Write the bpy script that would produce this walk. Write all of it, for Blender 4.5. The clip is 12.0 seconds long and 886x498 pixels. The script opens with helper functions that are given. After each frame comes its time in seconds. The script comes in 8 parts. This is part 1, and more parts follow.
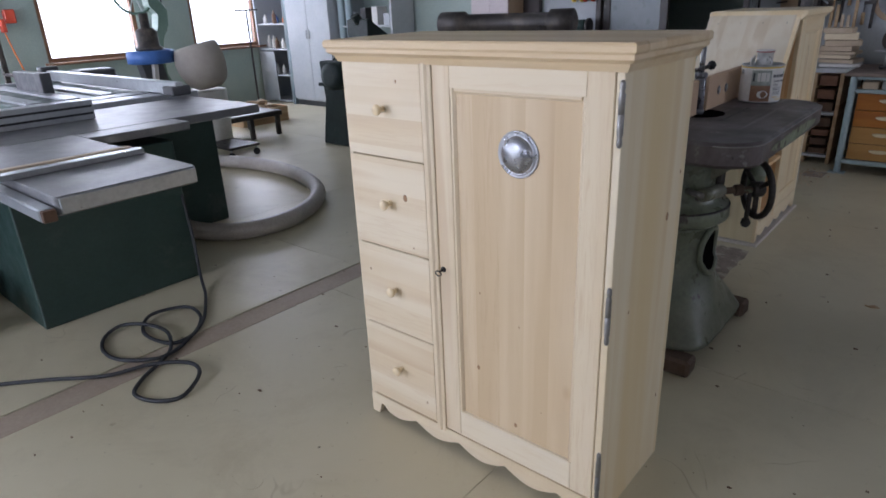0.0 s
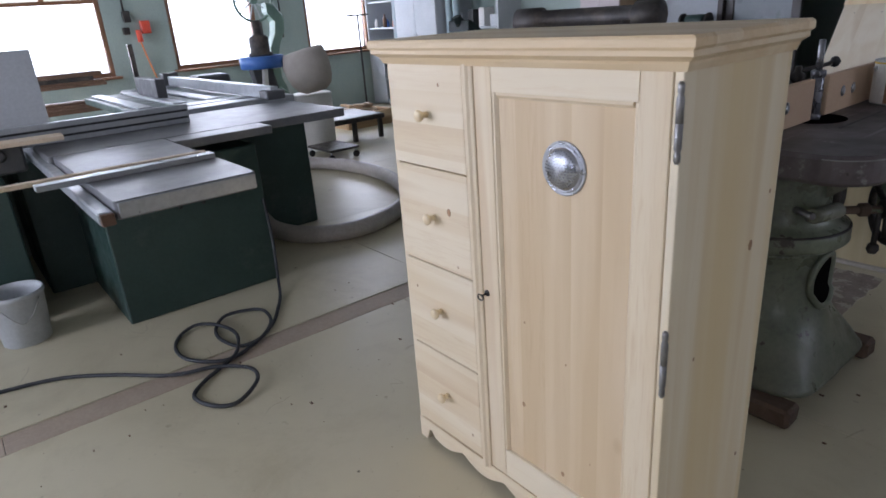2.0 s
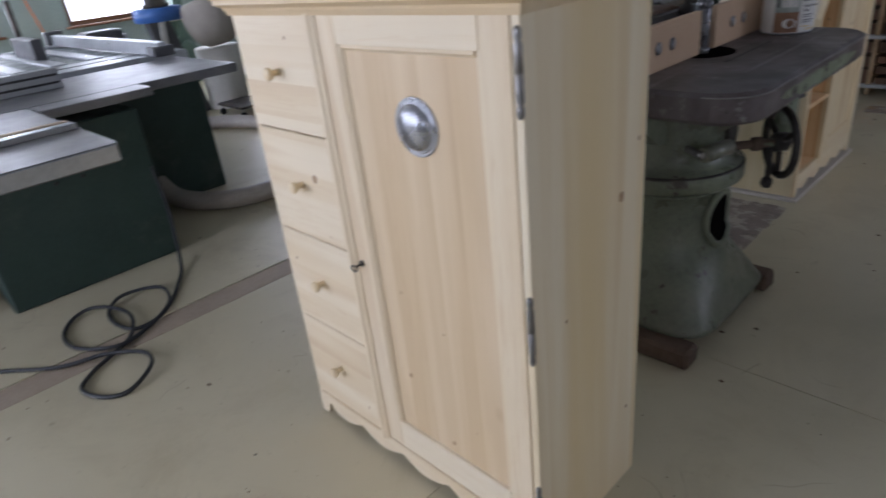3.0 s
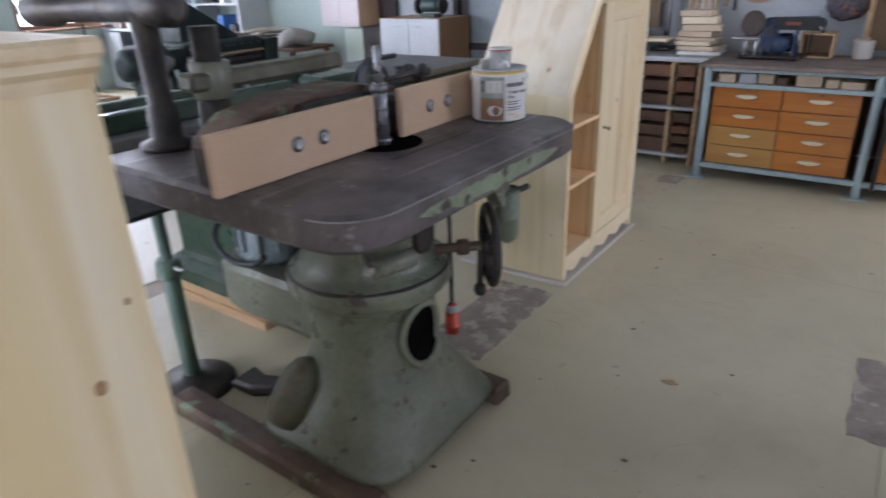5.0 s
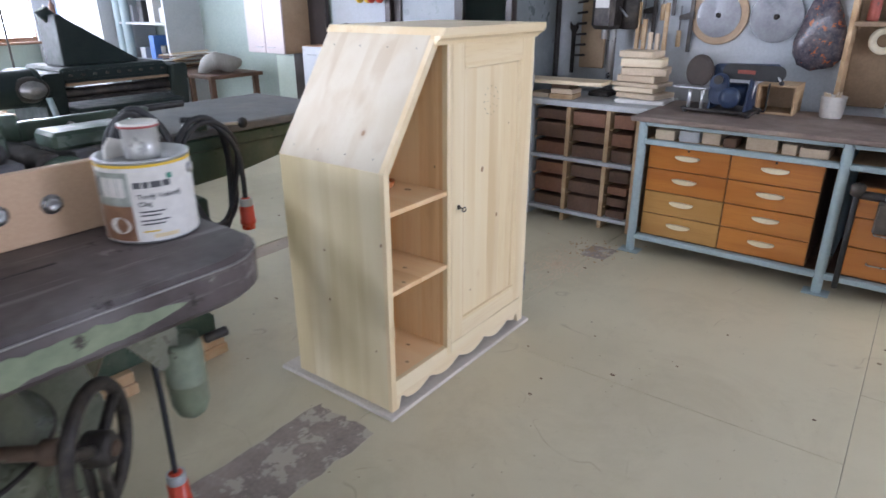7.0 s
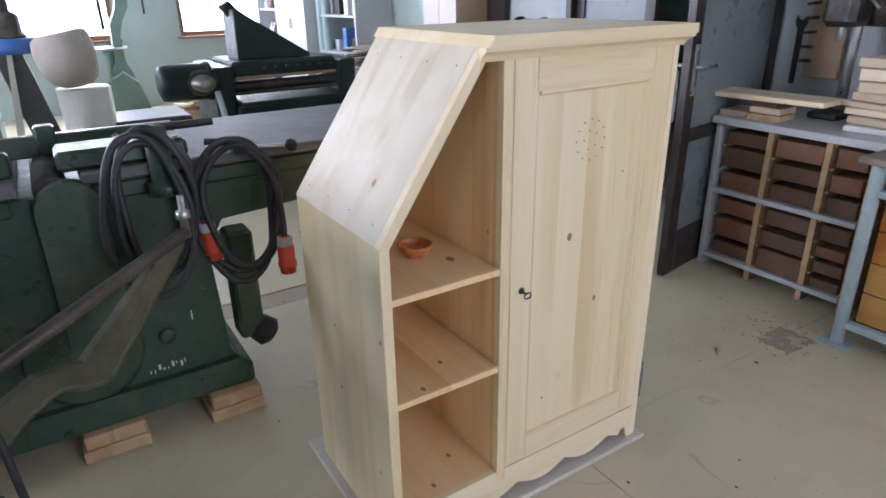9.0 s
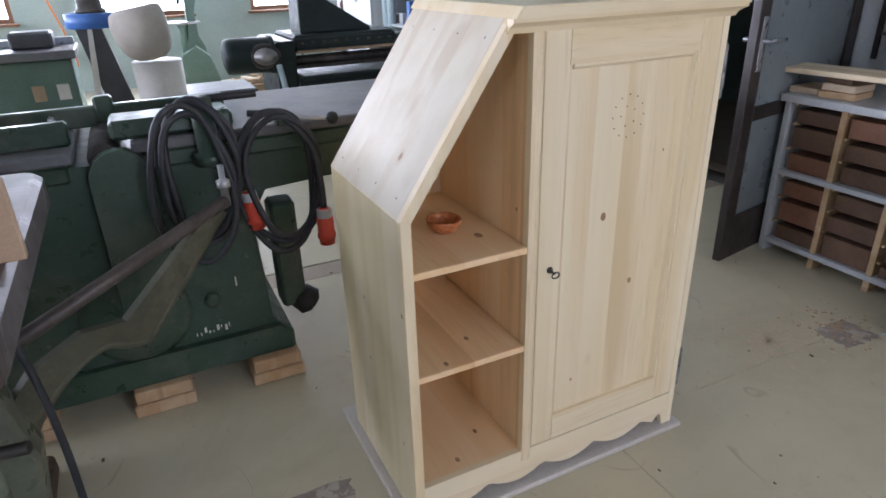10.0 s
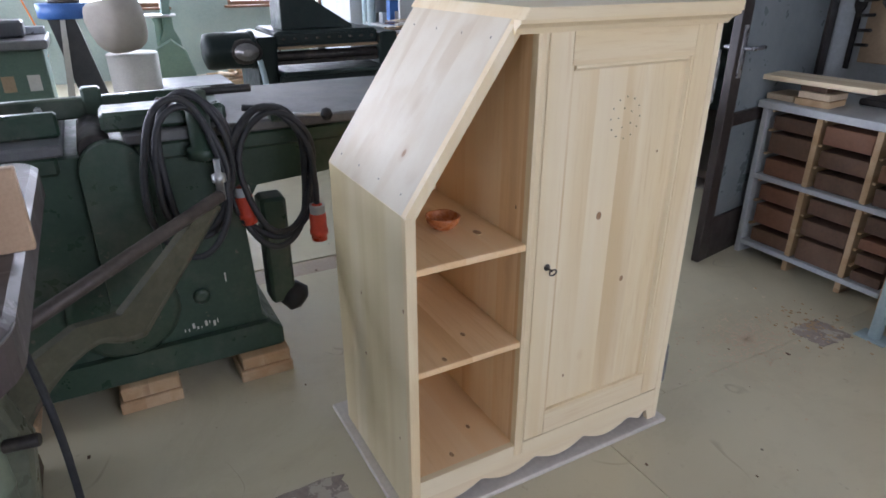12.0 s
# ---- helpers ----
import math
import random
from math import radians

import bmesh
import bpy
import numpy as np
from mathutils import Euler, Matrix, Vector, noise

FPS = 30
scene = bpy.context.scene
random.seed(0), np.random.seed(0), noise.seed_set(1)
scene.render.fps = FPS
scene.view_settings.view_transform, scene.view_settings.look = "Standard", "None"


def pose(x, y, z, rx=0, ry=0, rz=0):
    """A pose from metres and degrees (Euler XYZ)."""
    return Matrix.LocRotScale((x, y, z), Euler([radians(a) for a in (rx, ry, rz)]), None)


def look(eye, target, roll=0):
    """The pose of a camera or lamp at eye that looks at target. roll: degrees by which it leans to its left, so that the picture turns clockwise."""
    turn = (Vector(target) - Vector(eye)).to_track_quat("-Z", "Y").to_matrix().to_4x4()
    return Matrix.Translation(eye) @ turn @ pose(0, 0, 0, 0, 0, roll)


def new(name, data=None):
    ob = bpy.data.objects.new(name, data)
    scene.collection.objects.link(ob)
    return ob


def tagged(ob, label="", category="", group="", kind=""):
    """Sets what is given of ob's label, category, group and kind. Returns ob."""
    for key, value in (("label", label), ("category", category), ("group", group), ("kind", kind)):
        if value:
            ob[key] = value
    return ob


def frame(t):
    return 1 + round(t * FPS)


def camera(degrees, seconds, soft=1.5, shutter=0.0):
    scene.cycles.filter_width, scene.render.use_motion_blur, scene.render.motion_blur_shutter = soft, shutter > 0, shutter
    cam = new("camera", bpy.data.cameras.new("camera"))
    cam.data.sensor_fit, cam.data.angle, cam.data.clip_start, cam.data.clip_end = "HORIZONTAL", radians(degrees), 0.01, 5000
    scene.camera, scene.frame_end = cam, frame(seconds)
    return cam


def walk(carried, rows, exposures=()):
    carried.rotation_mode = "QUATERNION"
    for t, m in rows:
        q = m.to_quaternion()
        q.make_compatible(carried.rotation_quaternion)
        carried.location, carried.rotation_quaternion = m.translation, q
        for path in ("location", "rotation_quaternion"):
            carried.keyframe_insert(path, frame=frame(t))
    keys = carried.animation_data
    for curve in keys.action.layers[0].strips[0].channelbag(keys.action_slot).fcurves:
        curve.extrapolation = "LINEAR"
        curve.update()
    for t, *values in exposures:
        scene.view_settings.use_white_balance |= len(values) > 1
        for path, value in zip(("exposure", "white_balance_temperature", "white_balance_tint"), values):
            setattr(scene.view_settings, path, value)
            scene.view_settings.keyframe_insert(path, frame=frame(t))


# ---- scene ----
cam = camera(70.6, 12.0, soft=1.6, shutter=0.4)
PATH = [
    (0, (0.339, 0.16, 1.438), (-0.888, 1.559, 0.704), -2.4),
    (0.5, (0.348, 0.196, 1.421), (-0.868, 1.584, 0.649), -3.6),
    (1, (0.339, 0.261, 1.416), (-0.915, 1.625, 0.663), -3.5),
    (1.5, (0.326, 0.328, 1.419), (-1.1, 1.54, 0.713), -4.7),
    (2, (0.348, 0.435, 1.41), (-1.132, 1.579, 0.7), -4.2),
    (2.5, (0.374, 0.548, 1.388), (-1.076, 1.674, 0.596), -2.8),
    (3, (0.383, 0.667, 1.396), (-0.944, 1.878, 0.516), -6.5),
    (3.2, (0.425, 0.712, 1.380), (-0.820, 2.059, 0.585), -4.8),
    (4.8, (0.591, 1.402, 1.405), (-0.569, 2.825, 0.612), -3.7),
    (5, (0.591, 1.484, 1.4), (-0.494, 2.961, 0.598), -2.0),
    (5.5, (0.595, 1.748, 1.4), (-0.228, 3.362, 0.553), -0.4),
    (6, (0.698, 2.022, 1.387), (-0.299, 3.565, 0.597), -1.1),
    (6.5, (0.763, 2.316, 1.411), (-0.497, 3.684, 0.676), -3.2),
    (7, (0.728, 2.629, 1.4), (-0.398, 4.107, 0.66), -0.2),
    (7.5, (0.733, 2.932, 1.359), (-0.662, 4.197, 0.683), -3.6),
    (7.7, (0.715, 3.065, 1.375), (-0.794, 4.165, 0.656), -2.6),
    (9.3, (0.552, 3.517, 1.406), (-1.044, 4.425, 0.616), -0.3),
    (9.5, (0.577, 3.544, 1.395), (-1.084, 4.319, 0.596), -1.7),
    (10, (0.6, 3.555, 1.397), (-1.042, 4.343, 0.572), -1.8),
    (10.5, (0.59, 3.52, 1.403), (-1.019, 4.421, 0.63), 0.0),
    (11, (0.588, 3.494, 1.413), (-1.001, 4.431, 0.64), 0.3),
    (11.5, (0.579, 3.482, 1.405), (-1.037, 4.35, 0.609), -0.8),
    (12, (0.585, 3.483, 1.396), (-1.016, 4.353, 0.571), 0.0),
]
walk(cam, [(t, look(eye, target, roll)) for t, eye, target, roll in PATH],
     exposures=[(0, -1.52), (3.0, -1.52), (5.0, -0.44), (5.6, -0.06), (6.5, 0.03), (7.6, -0.06), (9.3, -0.29), (12, -0.40)])

# ---- world, sun, large lights ----
world = bpy.data.worlds.new("world")
scene.world = world
world.use_nodes = True
wn = world.node_tree.nodes
sky = wn.new("ShaderNodeTexSky")
sky.sky_type, sky.sun_disc = "NISHITA", False
sky.sun_elevation, sky.sun_rotation = radians(32), radians(120)
sky.air_density, sky.dust_density = 1.0, 3.0
wn["Background"].inputs["Strength"].default_value = 0.12
world.node_tree.links.new(sky.outputs[0], wn["Background"].inputs["Color"])

sun_data = bpy.data.lights.new("sun", "SUN")
sun_data.energy, sun_data.angle, sun_data.color = 0.8, radians(15), (1.0, 0.97, 0.92)
new("sun", sun_data).matrix_world = look((30, -17, 22), (0, 0, 0))


def window_light(name, centre, target, wide, high, watts, colour=(0.74, 0.79, 1.0)):
    """Daylight of the overcast sky, in the opening of a window."""
    d = bpy.data.lights.new(name, "AREA")
    d.shape, d.size, d.size_y, d.energy, d.color = "RECTANGLE", wide, high, watts, colour
    new(name, d).matrix_world = look(centre, target)


WEST, EAST, SOUTH, NORTH, CEIL = -9.0, 3.4, -3.2, 7.0, 3.3
WEST_WINDOWS = ((-2.9, -1.65), (-0.85, 0.4), (1.2, 2.45), (3.25, 4.5), (5.3, 6.45))
EAST_WINDOWS = ((-2.4, -0.4), (4.0, 5.8))
SOUTH_WINDOWS = ((-7.0, -5.4), (-3.6, -2.0), (-0.2, 1.4))
SILL, LINTEL = 0.9, 2.6
for a, b in WEST_WINDOWS:
    window_light("west_window_light", (WEST - 0.10, (a + b) / 2, 1.75), (0, (a + b) / 2, 1.2), b - a - 0.1, 1.6, 185)
for a, b in EAST_WINDOWS:
    window_light("east_window_light", (EAST + 0.10, (a + b) / 2, 1.75), (0, (a + b) / 2, 1.0), b - a - 0.1, 1.6, 58 if a < 0 else 76)
for a, b in SOUTH_WINDOWS:
    window_light("south_window_light", ((a + b) / 2, SOUTH - 0.10, 1.75), ((a + b) / 2, 0, 1.0), b - a - 0.1, 1.6, 56 if b > 0 else 330 if b > -3 else 500)


# ---- materials ----
def shader(name, rough=0.6, metal=0.0, spec=0.5):
    m = bpy.data.materials.new(name)
    m.use_nodes = True
    n = m.node_tree.nodes
    p = n["Principled BSDF"]
    p.inputs["Roughness"].default_value, p.inputs["Metallic"].default_value = rough, metal
    p.inputs["Specular IOR Level"].default_value = spec
    return m, n, m.node_tree.links, p


def coords(n, l, scale=(1, 1, 1)):
    """Object coordinates, shifted by chance from object to object."""
    tc, info, add = n.new("ShaderNodeTexCoord"), n.new("ShaderNodeObjectInfo"), n.new("ShaderNodeVectorMath")
    mul = n.new("ShaderNodeVectorMath")
    mul.operation, add.operation = "SCALE", "ADD"
    mul.inputs[0].default_value = (7.3, 4.1, 9.7)
    l.new(info.outputs["Random"], mul.inputs["Scale"])
    l.new(tc.outputs["Object"], add.inputs[0])
    l.new(mul.outputs[0], add.inputs[1])
    mp = n.new("ShaderNodeMapping")
    mp.inputs["Scale"].default_value = scale
    l.new(add.outputs[0], mp.inputs["Vector"])
    return mp.outputs[0]


def noise_tex(n, l, vec, scale, detail=4.0, rough=0.6, distort=0.0):
    t = n.new("ShaderNodeTexNoise")
    t.inputs["Scale"].default_value, t.inputs["Detail"].default_value = scale, detail
    t.inputs["Roughness"].default_value, t.inputs["Distortion"].default_value = rough, distort
    l.new(vec, t.inputs["Vector"])
    return t.outputs["Fac"]


def ramp(n, l, fac, stops):
    r = n.new("ShaderNodeValToRGB")
    e = r.color_ramp.elements
    while len(e) < len(stops):
        e.new(0.5)
    for el, (pos, col) in zip(e, stops):
        el.position, el.color = pos, (*col, 1) if len(col) == 3 else (col[0],) * 3 + (1,)
    l.new(fac, r.inputs["Fac"])
    return r.outputs["Color"]


def mix(n, l, fac, a, b, kind="MIX"):
    m = n.new("ShaderNodeMix")
    m.data_type, m.blend_type = "RGBA", kind
    if isinstance(fac, float):
        m.inputs["Factor"].default_value = fac
    else:
        l.new(fac, m.inputs["Factor"])
    for s, v in (("A", a), ("B", b)):
        sock = [i for i in m.inputs if i.name == s and i.type == "RGBA"][0]
        if isinstance(v, tuple):
            sock.default_value = (*v, 1)
        else:
            l.new(v, sock)
    return [o for o in m.outputs if o.type == "RGBA"][0]


def bump(n, l, p, height, strength=0.3, dist=0.002):
    b = n.new("ShaderNodeBump")
    b.inputs["Strength"].default_value, b.inputs["Distance"].default_value = strength, dist
    l.new(height, b.inputs["Height"])
    l.new(b.outputs[0], p.inputs["Normal"])


def surface(name, dark, light, rough=0.6, metal=0.0, scale=6.0, fine=60.0, bumps=0.15, chips=None, chip_at=0.62, chip_scale=9.0,
            dust=None, dust_at=0.55, spec=0.5, rough_var=0.12):
    """Paint, metal, plastic or stone: two scales of tone, chips or stains with ragged edges, dust, fine relief."""
    m, n, l, p = shader(name, rough, metal, spec)
    v = coords(n, l)
    big, small = noise_tex(n, l, v, scale, 5), noise_tex(n, l, v, fine, 3)
    col = ramp(n, l, big, [(0.3, dark), (0.7, light)])
    col = mix(n, l, 0.25, col, ramp(n, l, small, [(0.3, tuple(c * 0.75 for c in dark)), (0.7, tuple(min(1, c * 1.15) for c in light))]))
    if dust:
        d = ramp(n, l, noise_tex(n, l, v, scale * 0.6, 6, 0.7), [(dust_at - 0.1, (0.0,)), (dust_at + 0.15, (0.75,))])
        col = mix(n, l, d, col, dust)
    if chips:
        c = ramp(n, l, noise_tex(n, l, v, chip_scale, 8, 0.65), [(chip_at - 0.01, (0.0,)), (chip_at + 0.015, (1.0,))])
        col = mix(n, l, c, col, chips)
    l.new(col, p.inputs["Base Color"])
    r = ramp(n, l, noise_tex(n, l, v, scale * 2.3, 4), [(0.3, (max(0.02, rough - rough_var),)), (0.7, (min(1, rough + rough_var),))])
    l.new(r, p.inputs["Roughness"])
    if bumps:
        bump(n, l, p, small, bumps)
    return m


def pine(name, axis, pale, warm, dark, rough=0.55, strip=0.09, across=None, knots=1.0, coat=0.0, stain=None):
    """Glued pine boards: grain along the axis, strips of their own tone across it, year rings, and some knots."""
    m, n, l, p = shader(name, rough)
    k = "xyz".index(axis)
    v = coords(n, l)
    sep = n.new("ShaderNodeSeparateXYZ")
    l.new(v, sep.inputs[0])
    a = across if across else {"x": "z", "y": "x", "z": "x"}[axis]
    f = n.new("ShaderNodeMath")
    f.operation = "DIVIDE"
    l.new(sep.outputs["xyz".index(a)], f.inputs[0])
    f.inputs[1].default_value = strip
    fl = n.new("ShaderNodeMath")
    fl.operation = "FLOOR"
    l.new(f.outputs[0], fl.inputs[0])
    wh = n.new("ShaderNodeTexWhiteNoise")
    wh.noise_dimensions = "1D"
    l.new(fl.outputs[0], wh.inputs["W"])
    sc = [9.0, 9.0, 9.0]
    sc[k] = 0.55
    mp = n.new("ShaderNodeMapping")
    mp.inputs["Scale"].default_value = sc
    l.new(v, mp.inputs["Vector"])
    shift = n.new("ShaderNodeVectorMath")
    shift.operation = "ADD"
    l.new(mp.outputs[0], shift.inputs[0])
    l.new(wh.outputs["Color"], shift.inputs[1])
    spread = n.new("ShaderNodeVectorMath")
    spread.operation = "SCALE"
    spread.inputs["Scale"].default_value = 13.0
    l.new(wh.outputs["Color"], spread.inputs[0])
    l.new(spread.outputs[0], shift.inputs[1])
    tone = noise_tex(n, l, shift.outputs[0], 1.1, 2, 0.5, 0.5)
    rings = noise_tex(n, l, shift.outputs[0], 8.0, 4, 0.7, 0.9)
    col = ramp(n, l, tone, [(0.40, pale), (0.62, warm)])
    strong = ramp(n, l, wh.outputs["Value"], [(0.25, (0.12,)), (0.8, (0.85,))])
    lines = ramp(n, l, rings, [(0.50, (0.0,)), (0.68, (0.8,))])
    col = mix(n, l, mix(n, l, 1.0, lines, strong, "MULTIPLY"), col, dark)
    col = mix(n, l, ramp(n, l, wh.outputs["Value"], [(0.45, (0.0,)), (1.0, (0.7,))]), col, warm)
    streak = ramp(n, l, noise_tex(n, l, shift.outputs[0], 0.7, 2, 0.5, 0.3), [(0.58, (0.0,)), (0.66, (0.55,))])
    col = mix(n, l, streak, col, dark)
    if stain:
        s = ramp(n, l, noise_tex(n, l, mp.outputs[0], 0.5, 4, 0.6), [(0.48, (0.0,)), (0.62, (0.6,))])
        col = mix(n, l, s, col, stain)
    if knots:
        kc = [6.0, 6.0, 6.0]
        kc[k] = 3.6
        km = n.new("ShaderNodeMapping")
        km.inputs["Scale"].default_value = kc
        l.new(v, km.inputs["Vector"])
        vo = n.new("ShaderNodeTexVoronoi")
        vo.inputs["Scale"].default_value = 1.0
        l.new(km.outputs[0], vo.inputs["Vector"])
        kn = ramp(n, l, vo.outputs["Distance"], [(0.03, (1.0,)), (0.06, (0.0,))])
        ring = ramp(n, l, vo.outputs["Distance"], [(0.05, (0.6,)), (0.12, (0.0,))])
        gate = n.new("ShaderNodeSeparateColor")
        l.new(vo.outputs["Color"], gate.inputs[0])
        g = ramp(n, l, gate.outputs[0], [(1 - 0.42 * knots, (0.0,)), (1.001 - 0.42 * knots, (1.0,))])
        col = mix(n, l, mix(n, l, 1.0, ring, g, "MULTIPLY"), col, dark)
        col = mix(n, l, mix(n, l, 1.0, kn, g, "MULTIPLY"), col, (0.32, 0.17, 0.085))
    l.new(col, p.inputs["Base Color"])
    bump(n, l, p, rings, 0.12, 0.001)
    if coat:
        p.inputs["Coat Weight"].default_value, p.inputs["Coat Roughness"].default_value = coat, 0.25
    return m


PALE, WARM, DEEP = (0.78, 0.67, 0.495), (0.71, 0.575, 0.385), (0.59, 0.425, 0.25)
RAW = {(k, a): pine("raw_pine", k, PALE, WARM, DEEP, 0.6, across=a, knots=0.5) for k, a in (("z", "x"), ("z", "y"), ("x", "z"), ("x", "y"), ("y", "x"), ("y", "z"))}
OILED = {(k, a): pine("oiled_pine", k, (0.85, 0.72, 0.50), (0.79, 0.63, 0.385), (0.64, 0.45, 0.23), 0.42, across=a, coat=0.15)
         for k, a in (("z", "x"), ("z", "y"), ("x", "z"), ("x", "y"), ("y", "x"), ("y", "z"))}
CORNICE = {a: pine("darker_cornice_pine", "x", (0.74, 0.61, 0.42), (0.66, 0.50, 0.30), (0.50, 0.33, 0.16), 0.5, across=a) for a in ("y", "z")}
PANEL = pine("door_panel_pine", "z", (0.69, 0.545, 0.36), (0.61, 0.455, 0.275), (0.50, 0.335, 0.18), 0.6, strip=0.085, across="x")
# Oiled pine, with the orange of light bounced between shelves put into it.
INNER = {(k, a): pine("bounce_orange_pine", k, (0.90, 0.66, 0.40), (0.86, 0.58, 0.31), (0.68, 0.40, 0.18), 0.4, across=a, coat=0.15)
         for k, a in (("z", "x"), ("z", "y"), ("x", "y"))}
WET = pine("freshly_oiled_pine", "z", (0.80, 0.70, 0.49), (0.74, 0.625, 0.39), (0.61, 0.49, 0.27), 0.40, strip=0.13, across="x", coat=0.2, stain=(0.63, 0.53, 0.29))
# Oiled pine for the slant; its greyer tone carries the window sheen.
SLANT = pine("sheen_grey_pine", "z", (0.69, 0.62, 0.49), (0.64, 0.55, 0.41), (0.53, 0.42, 0.28), 0.55, strip=0.12, across="x", coat=0.12)
ROUGH_WOOD = pine("rough_timber", "y", (0.50, 0.36, 0.22), (0.42, 0.28, 0.15), (0.30, 0.18, 0.09), 0.8, across="z", knots=0.6)
BLOCK_WOOD = pine("old_block_timber", "x", (0.56, 0.40, 0.25), (0.48, 0.31, 0.17), (0.30, 0.17, 0.08), 0.75, across="y", knots=0.8)
BOARD = surface("fence_board", (0.50, 0.34, 0.22), (0.56, 0.40, 0.27), 0.7, scale=3, fine=180, bumps=0.05)
GREEN_DARK = surface("dark_green_machine_paint", (0.018, 0.042, 0.036), (0.030, 0.060, 0.052), 0.45, scale=4, bumps=0.08, dust=(0.12, 0.13, 0.11), dust_at=0.66)
GREEN_JOINT = surface("green_machine_paint", (0.020, 0.048, 0.032), (0.040, 0.076, 0.050), 0.40, scale=5, bumps=0.18, chips=(0.12, 0.115, 0.085), chip_at=0.675, chip_scale=15,
                      dust=(0.12, 0.125, 0.095), dust_at=0.57, rough_var=0.18)
GREEN_OLD = surface("worn_grey_green_paint", (0.064, 0.074, 0.052), (0.185, 0.205, 0.142), 0.38, scale=4, bumps=0.3, chips=(0.055, 0.042, 0.033), chip_at=0.615, chip_scale=7,
                    dust=(0.20, 0.19, 0.15), dust_at=0.54, rough_var=0.2)
GREEN_PALE = surface("pale_green_machine_paint", (0.09, 0.155, 0.12), (0.13, 0.20, 0.16), 0.5, scale=5, bumps=0.1)
IRON_DARK = surface("dark_oily_iron", (0.02, 0.018, 0.017), (0.06, 0.052, 0.048), 0.5, 0.4, scale=9, bumps=0.3, dust=(0.16, 0.13, 0.10), dust_at=0.6)
RUST = surface("rusty_iron", (0.075, 0.045, 0.03), (0.15, 0.10, 0.07), 0.65, 0.2, scale=8, bumps=0.35, chips=(0.16, 0.19, 0.12), chip_at=0.6)
ARM_BROWN = surface("brown_grimy_iron", (0.052, 0.040, 0.035), (0.12, 0.098, 0.085), 0.5, 0.2, scale=8, bumps=0.3, chips=(0.20, 0.17, 0.15), chip_at=0.64)
STEEL = surface("machined_steel", (0.42, 0.43, 0.44), (0.55, 0.56, 0.57), 0.35, 0.9, scale=8, bumps=0.08, chips=(0.25, 0.22, 0.19), chip_at=0.68)
SAW_TOP = surface("dusty_saw_table_iron", (0.145, 0.147, 0.155), (0.195, 0.197, 0.205), 0.40, 0.2, scale=4, bumps=0.04, dust=(0.25, 0.242, 0.225), dust_at=0.56, rough_var=0.05)
PLANER_TOP = surface("dull_planer_table_iron", (0.12, 0.122, 0.13), (0.17, 0.172, 0.18), 0.62, 0.0, scale=4, bumps=0.04, dust=(0.19, 0.18, 0.165), dust_at=0.56, spec=0.25, rough_var=0.05)
ALU = surface("aluminium_profile", (0.33, 0.35, 0.37), (0.42, 0.44, 0.46), 0.38, 0.6, scale=6, bumps=0.05)
CHROME = surface("chrome", (0.36, 0.37, 0.40), (0.46, 0.47, 0.50), 0.30, 0.9, scale=9, bumps=0.0)
WHITE = surface("white_paint", (0.40, 0.425, 0.445), (0.48, 0.50, 0.515), 0.5, scale=3, bumps=0.05, dust=(0.46, 0.46, 0.44), dust_at=0.62)
WALL = surface("pale_green_wall_paint", (0.29, 0.355, 0.325), (0.345, 0.415, 0.375), 0.8, scale=1.6, bumps=0.25, dust=(0.38, 0.43, 0.37), dust_at=0.6)
WALL_WHITE = surface("whitewashed_wall", (0.28, 0.30, 0.315), (0.345, 0.365, 0.37), 0.85, scale=1.6, bumps=0.3, dust=(0.34, 0.34, 0.32), dust_at=0.6)
WALL_NORTH = surface("bluish_whitewashed_wall", (0.40, 0.43, 0.455), (0.50, 0.53, 0.55), 0.85, scale=1.6, bumps=0.3, dust=(0.36, 0.36, 0.34), dust_at=0.6)
CEILING = surface("white_ceiling", (0.34, 0.35, 0.35), (0.42, 0.43, 0.42), 0.9, scale=1.5, bumps=0.1)
FRAME_BROWN = surface("brown_window_paint", (0.16, 0.075, 0.035), (0.23, 0.11, 0.055), 0.5, scale=6, bumps=0.15, chips=(0.33, 0.25, 0.17), chip_at=0.68)
DARK_BROWN = surface("dark_brown_door_paint", (0.022, 0.016, 0.014), (0.038, 0.028, 0.024), 0.42, scale=5, bumps=0.1)
BLUE_STEEL = surface("light_blue_grey_paint", (0.30, 0.39, 0.42), (0.38, 0.47, 0.49), 0.5, scale=6, bumps=0.12, chips=(0.16, 0.12, 0.09), chip_at=0.70)
ORANGE_WOOD = pine("orange_varnished_drawer", "x", (0.50, 0.19, 0.035), (0.42, 0.14, 0.022), (0.32, 0.09, 0.015), 0.35, strip=0.3, knots=0, coat=0.3)
TAN_WOOD = pine("faded_varnished_drawer", "x", (0.50, 0.28, 0.09), (0.44, 0.23, 0.065), (0.34, 0.15, 0.04), 0.4, strip=0.3, knots=0, coat=0.2)
BROWN_WOOD = surface("dark_box_wood", (0.075, 0.042, 0.026), (0.16, 0.085, 0.05), 0.7, scale=5, bumps=0.2)
BENCH_TOP = surface("dirty_worktop", (0.14, 0.10, 0.085), (0.24, 0.18, 0.15), 0.65, scale=4, bumps=0.2, dust=(0.34, 0.27, 0.22), dust_at=0.55)
# Near-black filler that paints the shade inside holes and joints.
VOID = surface("unlit_hollow", (0.004, 0.004, 0.004), (0.007, 0.006, 0.006), 1.0, scale=9, bumps=0.0, spec=0.0)
